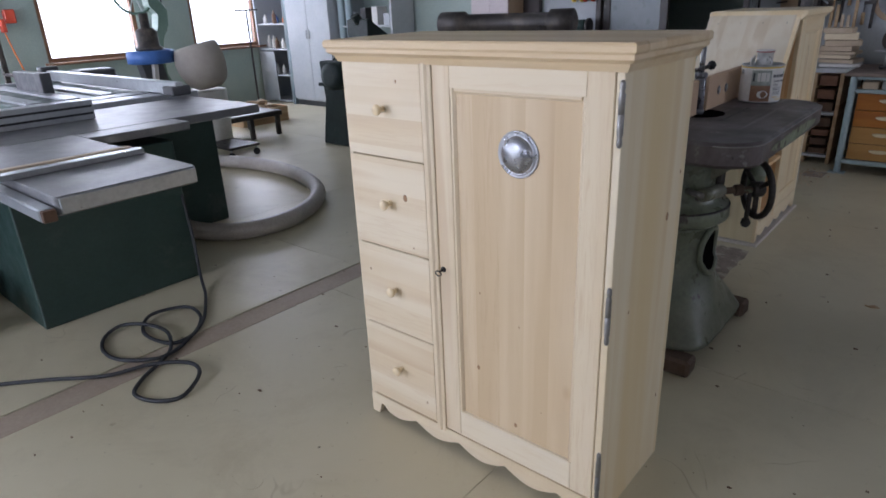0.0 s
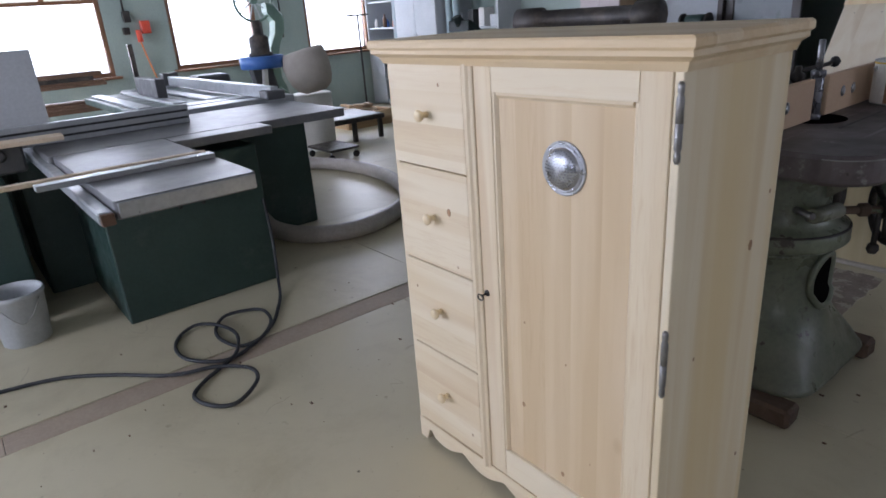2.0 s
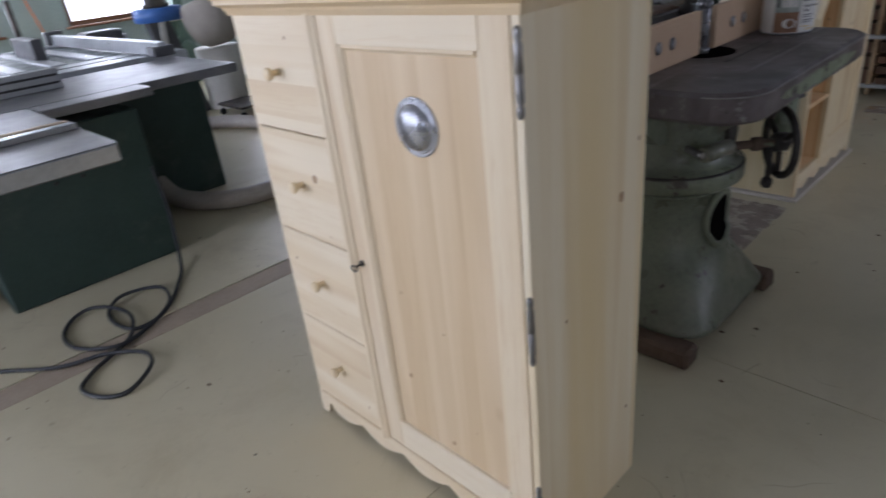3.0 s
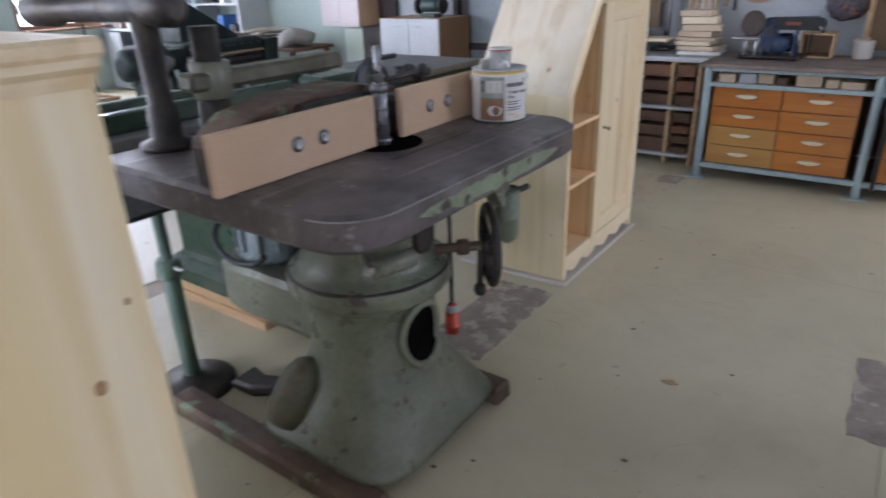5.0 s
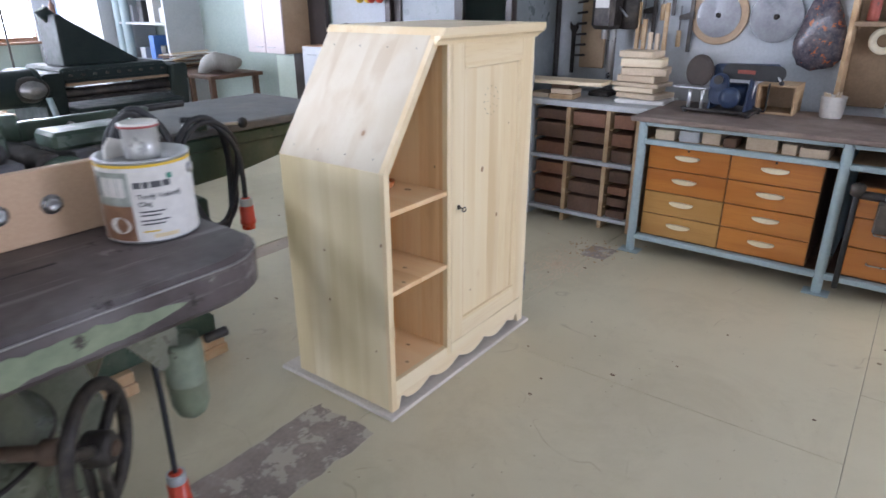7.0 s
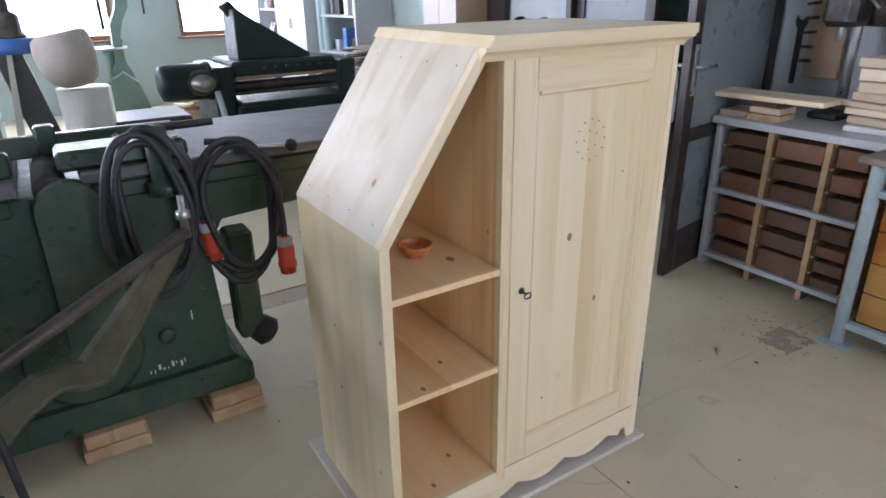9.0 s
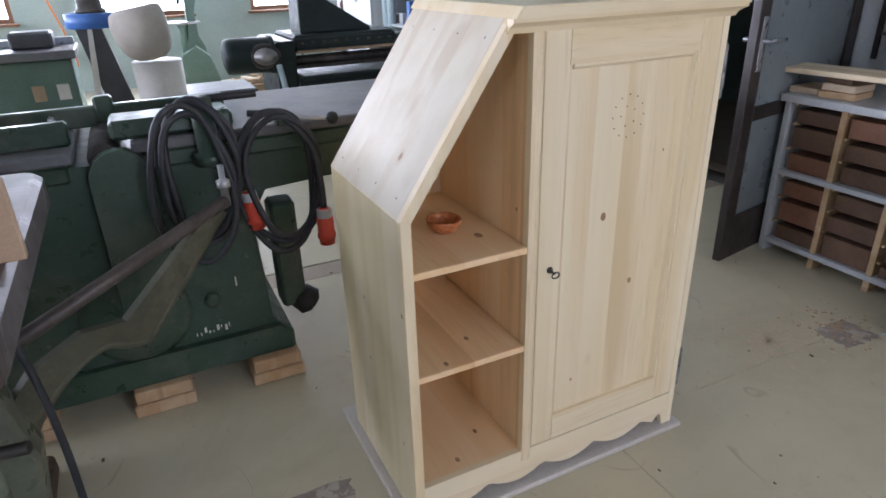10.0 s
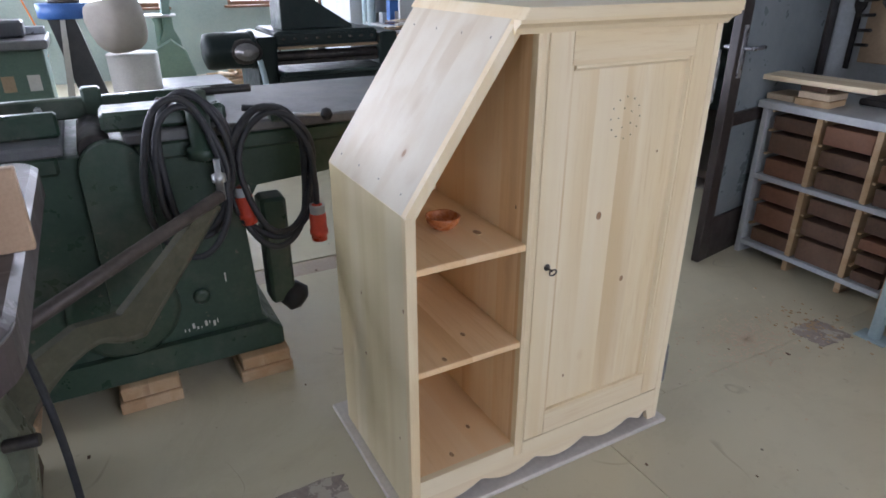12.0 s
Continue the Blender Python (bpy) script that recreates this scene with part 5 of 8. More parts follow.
# ---- surface planer ----
def surface_planer():
    X, Y = -1.80, 3.45
    s = thing("surface_planer", "long dark green cast-iron surface planer standing on wooden blocks", "woodworking machine", (X, Y, 0.095))
    o = Vector((X, Y, 0.095))

    def P(name, bm, mat, label="", parent=None):
        for v in bm.verts:
            v.co -= o
        return part(name, bm, mat, parent or s, label)
    base = [(2.95, 0.096), (3.90, 0.096), (3.90, 0.17), (3.86, 0.22), (3.84, 0.62), (3.90, 0.72), (4.15, 0.735), (4.55, 0.80), (4.70, 0.86), (4.70, 0.885),
            (2.43, 0.885), (2.43, 0.85), (2.62, 0.80), (2.93, 0.72), (3.00, 0.62), (3.00, 0.22), (2.95, 0.17)]
    P("body", roughen(prism(base, "x", -2.10, -1.50, None, 0.018), 0.003, 7), GREEN_JOINT, "dark green cast body")
    P("plinth", prism([(2.93, 0.096), (3.92, 0.096), (3.92, 0.16), (3.88, 0.20), (2.97, 0.20), (2.93, 0.16)], "x", -2.13, -1.47, None, 0.012), GREEN_JOINT)
    cov = [(3.385, 0.40), (3.385, 0.84)] + [(3.475 + 0.09 * math.cos(radians(t)), 0.84 + 0.09 * math.sin(radians(t))) for t in range(165, 0, -15)] + [(3.565, 0.84), (3.565, 0.40)]
    P("belt_cover", prism(cov, "x", -1.50, -1.445, None, 0.012), GREEN_JOINT, "rounded belt cover")
    P("round_cover", lathe([(0.17, 0), (0.17, 0.02), (0.15, 0.035), (0.0004, 0.04)], (-1.502, 3.42, 0.36), (1, 0, 0), 36), GREEN_JOINT, "round belt cover")
    P("boss", lathe([(0.03, 0), (0.028, 0.014), (0.012, 0.018)], (-1.505, 3.66, 0.35), (1, 0, 0), 18), GREEN_JOINT)
    for y0, y1, z in ((2.40, 3.36, 0.895), (3.52, 4.75, 0.905)):
        P("table", box(-2.14, -1.47, y0, y1, z, z + 0.035, 0.006), PLANER_TOP, "bright worn planing table")
        P("table_rib", box(-2.11, -1.485, y0 + 0.02, y1 - 0.02, z - 0.06, z - 0.001, 0.01), GREEN_JOINT)
    P("cutter_block", rod((-2.10, 3.44, 0.90), (-1.49, 3.44, 0.90), 0.045, 20), IRON_DARK)
    P("fence", box(-1.86, -1.82, 2.45, 3.85, 0.931, 1.0, 0.006), GREEN_JOINT, "long green fence")
    P("infeed_guard", roughen(box(-1.61, -1.565, 2.43, 3.36, 0.932, 1.005, 0.008), 0.002, 6), GREEN_JOINT, "dark green guard rail")
    P("fence_post", box(-1.87, -1.81, 3.43, 3.49, 0.932, 1.03, 0.008), GREEN_JOINT)
    P("fence_bracket", roughen(box(-1.66, -1.50, 3.47, 3.83, 0.942, 1.0, 0.012), 0.003, 14), GREEN_JOINT, "green guard bracket")
    P("guard_post", lathe([(0.035, 0.86), (0.05, 0.865), (0.05, 0.90), (0.034, 0.905), (0.034, 1.07), (0.02, 1.075)], (-1.445, 3.735, -0.015), (0, 0, 1), 18), GREEN_JOINT)
    P("guard_handle", rod((-1.445, 3.735, 1.05), (-1.43, 3.90, 1.053), 0.012, 12), BLACK)
    P("lever_bracket", box(-1.49, -1.44, 3.955, 3.995, 0.935, 0.97, 0.006), GREEN_JOINT)
    P("lever", rod((-1.45, 3.975, 0.958), (-1.42, 4.12, 0.950), 0.007, 10), STEEL)
    P("lever_ball", lathe([(0.0004, -0.022), (0.014, -0.017), (0.022, 0), (0.014, 0.017), (0.0004, 0.022)], (-1.415, 4.132, 0.950), (0, 0, 1), 16), BLACK, "black ball of the lever")
    P("motor_arm", roughen(box(-1.60, -1.50, 3.90, 3.99, 0.25, 0.66, 0.012), 0.004, 9), GREEN_JOINT)
    P("pedal", lathe([(0.02, 0), (0.05, 0.02), (0.055, 0.07), (0.03, 0.09)], (-1.545, 3.955, 0.285), (0.30, 0.62, -0.55), 18), BLACK, "black rubber foot of the brake arm")
    for y, z, r in ((3.66, 0.97, 0.012), (3.30, 0.97, 0.012)):
        P("bolt", lathe([(r, 0), (r, 0.02), (r * 0.6, 0.024)], (-1.82, y, z), (1, 0, 0), 6), STEEL)
    # chalk figures on the base
    rng = random.Random(4)
    for k in range(9):
        y, z = 3.585 + 0.014 * k, 0.235 + rng.uniform(-0.01, 0.012)
        P("chalk_mark", box(-1.5005, -1.4985, y, y + rng.uniform(0.003, 0.010), z - rng.uniform(0.0, 0.02), z + 0.005, 0.0004), PAPER)
    P("chalk_mark", box(-1.5005, -1.4985, 3.745, 3.750, 0.385, 0.42, 0.0004), PAPER)
    # coils of black cable hung over the guard post
    for k, (cy, cz, ry, rz_, sx) in enumerate(((3.70, 0.84, 0.115, 0.21, 0.0), (3.70, 0.83, 0.10, 0.23, 0.018), (3.68, 0.82, 0.10, 0.20, 0.03), (3.66, 0.80, 0.115, 0.25, 0.045),
                                             (3.93, 0.78, 0.135, 0.22, 0.01), (3.92, 0.77, 0.125, 0.235, 0.028), (3.945, 0.785, 0.115, 0.20, 0.04))):
        ring = [Vector((-1.415 + sx + 0.02 * math.sin(2 * t + k), cy + ry * math.cos(t) * (1 + 0.07 * math.sin(3 * t + k)), cz + rz_ * math.sin(t))) for t in [2 * math.pi * i / 40 for i in range(40)]]
        P("cable_coil", tube(ring, 0.0105, 8, True), CABLE, "thick black cable coil")
    P("cable", tube(smooth_path([(-1.40, 3.86, 1.0), (-1.37, 3.96, 0.98), (-1.345, 4.035, 0.88), (-1.34, 4.05, 0.76), (-1.34, 4.05, 0.675)], 6), 0.0105, 8), CABLE)
    plug(s, Vector((-1.34, 4.05, 0.675)) - o)
    plug(s, Vector((-1.40, 3.825, 0.755)) - o, (0.03, 0.10, -1))


surface_planer()
def timber_block(y0, y1, x0, x1):
    b = thing("timber_block", "short rough pine block under the planer's foot", "wooden block", ((x0 + x1) / 2, (y0 + y1) / 2, 0), 0, "blocks under the planer")
    w, d = (x1 - x0) / 2, (y1 - y0) / 2
    part("board", roughen(box(-w, w, -d, d, 0.001, 0.045, 0.004), 0.002, 20), BLOCK_WOOD, b)
    part("board", roughen(box(-w, w - 0.01, -d + 0.01, d - 0.006, 0.0455, 0.0935, 0.004), 0.0015, 20), BLOCK_WOOD, b)


timber_block(3.34, 3.54, -1.9, -1.43)
timber_block(3.74, 3.93, -1.9, -1.42)
timber_block(2.925, 3.10, -2.08, -1.44)


# ---- thickness planer with a sheet hood ----
def thickness_planer():
    s = thing("thickness_planer", "heavy dark green thickness planer with a triangular sheet hood", "woodworking machine", (-4.85, 5.01, 0))
    o = Vector((-3.85, 4.7, 0))

    def P(name, bm, mat, label="", parent=None):
        for v in bm.verts:
            v.co -= o
            v.co.y *= 1.28
            v.co.z *= 0.915
        return part(name, bm, mat, parent or s, label)
    P("side_casting", prism([(-4.3, 0.001), (-3.5, 0.001), (-3.55, 0.55), (-3.5, 0.98), (-4.25, 0.98), (-4.2, 0.55)], "y", 4.40, 4.52, None, 0.015), BLACK_GREEN)
    P("side_casting", prism([(-4.3, 0.001), (-3.5, 0.001), (-3.55, 0.55), (-3.5, 0.98), (-4.25, 0.98), (-4.2, 0.55)], "y", 5.20, 5.32, None, 0.015), BLACK_GREEN)
    P("lower_panel", box(-4.2, -3.48, 4.52, 5.20, 0.05, 0.655, 0.01), BLACK_GREEN)
    P("table", box(-4.5, -3.36, 4.522, 5.198, 0.66, 0.70, 0.008), BLACK_GREEN)
    P("head", box(-4.22, -3.56, 4.522, 5.198, 0.86, 1.01, 0.02), BLACK_GREEN)
    P("brass_rail", box(-3.558, -3.53, 4.53, 5.19, 0.865, 0.888, 0.006), SHELF_BROWN, "worn brown guard strip")
    P("feed_roller", rod((-3.60, 4.522, 0.80), (-3.60, 5.198, 0.80), 0.045, 18), IRON_DARK)
    P("motor", lathe([(0.08, 0), (0.14, 0.015), (0.15, 0.05), (0.15, 0.27), (0.12, 0.30)], (-3.64, 4.10, 0.87), (0, 1, 0), 28), BLACK_GREEN, "dark motor at the end")
    P("gear_hub", lathe([(0.07, 0), (0.07, 0.03), (0.04, 0.035), (0.04, 0.07), (0.02, 0.075)], (-3.49, 4.33, 0.87), (1, 0, 0), 20), HINGE, "steel gear hub")
    P("head_band", box(-3.560, -3.548, 4.53, 5.19, 0.915, 0.985, 0.004), BLACK_GREEN, "ribbed band of the head")
    P("pressure_bar", box(-3.62, -3.55, 4.522, 5.198, 0.735, 0.765, 0.005), IRON_DARK, "oily steel pressure bar")
    for q in range(9):
        P("bolt", lathe([(0.012, 0), (0.012, 0.008), (0.007, 0.011)], (-3.548, 4.57 + 0.073 * q, 0.95), (1, 0, 0), 6), IRON_DARK)
    P("motor_flange", lathe([(0.09, 0), (0.16, 0.005), (0.16, 0.03), (0.09, 0.035)], (-3.64, 4.365, 0.87), (0, 1, 0), 26), BLACK_GREEN)
    P("gear_case", lathe([(0.10, 0), (0.105, 0.02), (0.085, 0.05), (0.05, 0.055)], (-3.54, 4.33, 0.87), (1, 0, 0), 24), IRON_DARK, "round gear case")
    hood = [(4.60, 1.012), (5.08, 1.012), (5.07, 1.035), (4.68, 1.38), (4.63, 1.43), (4.605, 1.42)]
    P("hood", prism(hood, "x", -4.04, -3.72, None, 0.008), BLACK_GREEN, "triangular sheet-metal hood")
    P("hood_pipe", rod((-3.88, 4.64, 1.38), (-3.88, 4.585, 1.47), 0.045, 22), BLACK_GREEN)
    P("conduit", tube(smooth_path([(-3.47, 4.40, 0.80), (-3.46, 4.42, 0.6), (-3.48, 4.43, 0.3), (-3.5, 4.44, 0.05)], 5), 0.018, 8), BLUE_STEEL)


thickness_planer()


# ---- panel saw with extension tables ----
def panel_saw():
    s = thing("panel_saw", "dark green panel saw with dusty grey extension tables", "woodworking machine", (-3.5, 1.4, 0))
    o = Vector((-3.5, 1.4, 0))

    def P(name, bm, mat, label="", parent=None):
        for v in bm.verts:
            v.co -= o
        return part(name, bm, mat, parent or s, label)
    Z = 0.89
    P("side_cabinet", box(-3.78, -2.975, 0.935, 1.76, 0.001, 0.80, 0.006), GREEN_DARK, "dark green sheet-metal cabinet")
    for y in (1.30, 1.42):
        P("screw", lathe([(0.011, 0), (0.011, 0.004), (0.0004, 0.006)], (-2.975, y, 0.55), (1, 0, 0), 12), BLACK)
    P("main_body", box(-4.62, -3.79, 0.70, 2.47, 0.001, 0.78, 0.008), GREEN_DARK, "dark green machine body")
    P("switch_body", box(-4.60, -3.42, -0.75, 0.62, 0.001, 0.78, 0.008), GREEN_DARK, "dark green rear body")
    tri = prism([(0.28, 0.52), (0.34, 0.52), (0.31, 0.57)], "x", -3.42, -3.417)
    P("warning_sign", tri, YELLOW, "small yellow warning triangle")
    P("name_plate", box(-3.42, -3.416, 0.10, 0.32, 0.655, 0.685, 0.0005), WHITE)
    # tables
    P("main_table", prism(rounded(-3.95, -3.13, 0.80, 2.43, (0.01,) * 4, 2), "z", Z - 0.05, Z, None, 0.005), SAW_TOP, "grey cast-iron main table")
    P("extension_table", prism(rounded(-3.127, -1.925, 0.82, 1.33, (0.01, 0.015, 0.03, 0.01), 3), "z", Z - 0.065, Z, None, 0.005), SAW_TOP, "grey extension table")
    P("rear_table", box(-3.13 + 0.003, -2.95, 1.335, 1.86, Z - 0.045, Z - 0.001, 0.004), SAW_TOP)
    P("edge_rail", box(-3.95, -1.93, 0.765, 0.815, Z - 0.075, Z - 0.03, 0.006), ALU, "aluminium guide rail")
    P("edge_band", box(-1.9242, -1.914, 0.83, 1.315, Z - 0.058, Z - 0.004, 0.002), ALU, "pale edge band of the extension table")
    P("rail_end", box(-1.929, -1.908, 0.768, 0.812, Z - 0.073, Z - 0.032, 0.003), BROWN_WOOD)
    # rip fence and its carrier
    f = P("rip_fence", box(-3.60, -3.56, 0.05, 1.62, Z + 0.002, Z + 0.11, 0.004), ALU, "long aluminium rip fence")
    for z in (0.03, 0.07):
        P("groove", box(-3.5595, -3.557, 0.06, 1.61, Z + z, Z + z + 0.012, 0.0005), BLACK, "", f)
    P("fence_carrier", box(-3.70, -3.45, 0.52, 0.74, Z - 0.10, Z + 0.045, 0.012), GREY, "grey fence carrier")
    P("carrier_knob", lathe([(0.012, 0), (0.012, 0.02), (0.03, 0.022), (0.032, 0.045), (0.02, 0.05)], (-3.45, 0.63, Z + 0.0), (1, 0, 0), 16), BLACK)
    P("stop_button", lathe([(0.02, 0), (0.025, 0.015), (0.018, 0.025)], (-3.42, 0.50, 0.84), (0.5, 0, 1), 16), RED, "red stop button")
    # sliding carriage and cross-cut frame
    P("sliding_table", box(-4.62, -4.20, -0.8, 2.62, Z - 0.06, Z + 0.005, 0.006), ALU, "aluminium sliding table")
    P("slide_groove", box(-4.42, -4.40, -0.8, 2.62, Z + 0.004, Z + 0.0075, 0.0004), BLACK)
    P("crosscut_fence", box(-6.6, -3.98, 2.34, 2.40, Z + 0.012, Z + 0.10, 0.005), ALU, "aluminium cross-cut fence")
    P("crosscut_frame", box(-6.3, -4.63, 1.55, 2.60, Z - 0.06, Z - 0.005, 0.006), GREEN_DARK, "cross-cut outrigger frame")
    for k in range(3):
        P("crosscut_rail", box(-6.28, -4.65, 1.60 + 0.25 * k, 1.70 + 0.25 * k, Z - 0.004, Z + 0.012, 0.002), ALU, "aluminium outrigger rail")
    P("outrigger_leg", rod((-5.9, 2.0, Z - 0.06), (-5.2, 2.0, 0.002), 0.03, 12), GREEN_DARK)
    P("stop_block", box(-4.10, -3.96, 2.30, 2.44, Z + 0.012, Z + 0.075, 0.008), GREY)
    P("stop_block", box(-6.5, -6.38, 2.30, 2.45, Z + 0.012, Z + 0.13, 0.008), GREY)
    P("riving_box", box(-5.8, -5.2, 1.9, 1.98, Z + 0.005, Z + 0.16, 0.006), GREY)
    # supply cable on the floor
    loops = ((-2.56, 1.56), (-2.43, 1.475), (-2.318, 1.359), (-2.31, 1.254), (-2.435, 1.211), (-2.562, 1.227), (-2.654, 1.304), (-2.646, 1.409), (-2.573, 1.485), (-2.44, 1.465),
             (-2.309, 1.345), (-2.231, 1.163), (-2.361, 1.032), (-2.515, 1.018), (-2.644, 1.083), (-2.667, 1.177), (-2.573, 1.255), (-2.413, 1.278), (-2.26, 1.21), (-2.181, 1.102),
             (-2.125, 1.015), (-2.04, 0.945), (-1.92, 0.978), (-1.87, 1.063), (-1.953, 1.183), (-2.071, 1.197), (-2.19, 1.09), (-2.284, 0.928), (-2.47, 0.748), (-2.627, 0.557), (-2.70, 0.33), (-2.75, 0.0))
    pts = [(-2.955, 1.74, 0.50), (-2.935, 1.745, 0.25), (-2.84, 1.70, 0.06), (-2.70, 1.64, 0.012)] + [(x, y, 0.011 + 0.012 * (k % 9 > 5)) for k, (x, y) in enumerate(loops)]
    single("supply_cable", tube(smooth_path(pts, 6), 0.0088, 8), CABLE, "black rubber cable lying in loops on the floor", "cable")
    # loose laths on the table
    single("aluminium_lath", box(-0.03, 0.03, -0.34, 0.33, 0, 0.022, 0.002), ALU, "pale straight lath lying on a saw table", "lath", (-2.36, 0.99, Z + 0.0008), 1)
    single("wooden_lath", box(-0.018, 0.018, -0.52, 0.40, 0, 0.018, 0.002), PALE_WOOD, "thin pale wooden lath on a saw table", "lath", (-2.47, 0.92, Z + 0.0008), -1)
    single("pine_board", roughen(box(-0.07, 0.07, -0.6, 0.3, 0, 0.022, 0.002), 0.001, 10), PALE_WOOD, "pale pine board leaning on the saw fence", "board", (-3.40, 0.62, Z + 0.046), -4)


panel_saw()

hose_path = smooth_path([(-3.80, 2.02, 0.16), (-3.70, 2.05, 0.085), (-3.58, 2.09, 0.0605), (-3.40, 2.17, 0.0605), (-3.25, 2.36, 0.0605), (-3.24, 2.64, 0.0605), (-3.40, 2.96, 0.0605), (-3.70, 3.23, 0.0605),
                          (-4.15, 3.41, 0.0605), (-4.67, 3.48, 0.0605), (-5.25, 3.36, 0.0605), (-5.55, 3.08, 0.0605), (-5.40, 2.76, 0.0605), (-5.05, 2.62, 0.0605), (-4.75, 2.48, 0.10), (-4.63, 2.40, 0.16)], 9)
single("suction_hose", tube(hose_path, 0.058, 14, False, None, 0.05), HOSE, "thick milky ribbed suction hose lying in a ring on the floor", "hose")

b = thing("bucket", "white plastic bucket with a wire handle on the floor", "bucket", (-3.22, 0.50, 0))
part("shell", lathe([(0.105, 0.001), (0.108, 0.004), (0.128, 0.245), (0.135, 0.25), (0.135, 0.27), (0.128, 0.272), (0.124, 0.24), (0.102, 0.012), (0.0004, 0.010)], seg=30), WHITE, b)
part("handle", tube(smooth_path([(0.10, -0.09, 0.24), (0.14, -0.04, 0.17), (0.15, 0.0, 0.14), (0.13, 0.05, 0.17), (0.09, 0.095, 0.24)], 5), 0.003, 6), STEEL, b)


def low_trolley(x, y):
    d = thing("low_trolley", "low dark trolley with four legs on the floor", "trolley", (x, y, 0))
    part("top", box(-0.36, 0.36, -0.42, 0.42, 0.235, 0.29, 0.008), IRON_DARK, d)
    part("top_sheet", box(-0.34, 0.34, -0.40, 0.40, 0.2905, 0.297, 0.002), SAW_TOP, d)
    for i, (sx, sy) in enumerate(((-1, -1), (1, -1), (1, 1), (-1, 1), (-1, 0), (1, 0))):
        part("leg", box(sx * 0.31 - 0.025, sx * 0.31 + 0.025, sy * 0.37 - 0.025, sy * 0.37 + 0.025, 0.001, 0.236, 0.004), IRON_DARK, d)


low_trolley(-6.55, 4.32)
t = thing("wheeled_rack", "small low steel rack on castors", "rack", (-5.72, 3.72, 0))
part("frame", box(-0.25, 0.25, -0.18, 0.18, 0.10, 0.125, 0.004), IRON_DARK, t)
for sx in (-1, 1):
    for sy in (-1, 1):
        part("castor", lathe([(0.02, -0.012), (0.035, -0.01), (0.035, 0.01), (0.02, 0.012)], (sx * 0.22, sy * 0.15, 0.0365), (1, 0, 0), 16), BLACK, t)
        part("stem", rod((sx * 0.22, sy * 0.15, 0.06), (sx * 0.22, sy * 0.15, 0.102), 0.008, 8), STEEL, t)


# ---- dust extractor and band saw before the windows ----
def dust_extractor():
    d = thing("dust_extractor", "dust extractor with a blue ring and a hanging dusty filter bag", "dust extractor", (-6.42, 3.37, 0))
    part("stand", prism([(0.02, 0.001), (0.26, 0.001), (0.06, 0.958), (-0.16, 0.958)], "x", -0.03, 0.10, None, 0.006), GREY, d, "grey slanting stand")
    part("stand_side", prism([(-0.17, 0.001), (-0.10, 0.001), (-0.02, 0.958), (-0.06, 0.958)], "x", 0.052, 0.16, None, 0.004), CLEAR, d)
    part("ring", lathe([(0.21, 0.96), (0.235, 0.968), (0.235, 1.085), (0.22, 1.09), (0.0004, 1.091)], seg=32), BLUE, d, "blue fan housing")
    part("motor", lathe([(0.13, 1.0915), (0.13, 1.12), (0.105, 1.13), (0.105, 1.27), (0.08, 1.30), (0.045, 1.31), (0.045, 1.45)], seg=24), IRON_DARK, d)
    bag = bmesh.new()
    prof = [(0.03, 0.0), (0.12, 0.014), (0.185, 0.06), (0.225, 0.13), (0.245, 0.22), (0.245, 0.33), (0.235, 0.42), (0.22, 0.46), (0.19, 0.475), (0.0004, 0.48)]
    add_lathe(bag, prof, (0.32, 0.44, 0.66), (-0.12, -0.20, 1.0), 32)
    part("filter_bag", roughen(bag, 0.02, 5), BAG, d, "sagging dusty cloth bag")
    part("collecting_tub", lathe([(0.20, 0.001), (0.215, 0.01), (0.23, 0.63), (0.22, 0.64), (0.0004, 0.64)], (0.12, 0.47, 0), (0, 0, 1), 28), PAPER, d, "pale collecting tub")


dust_extractor()


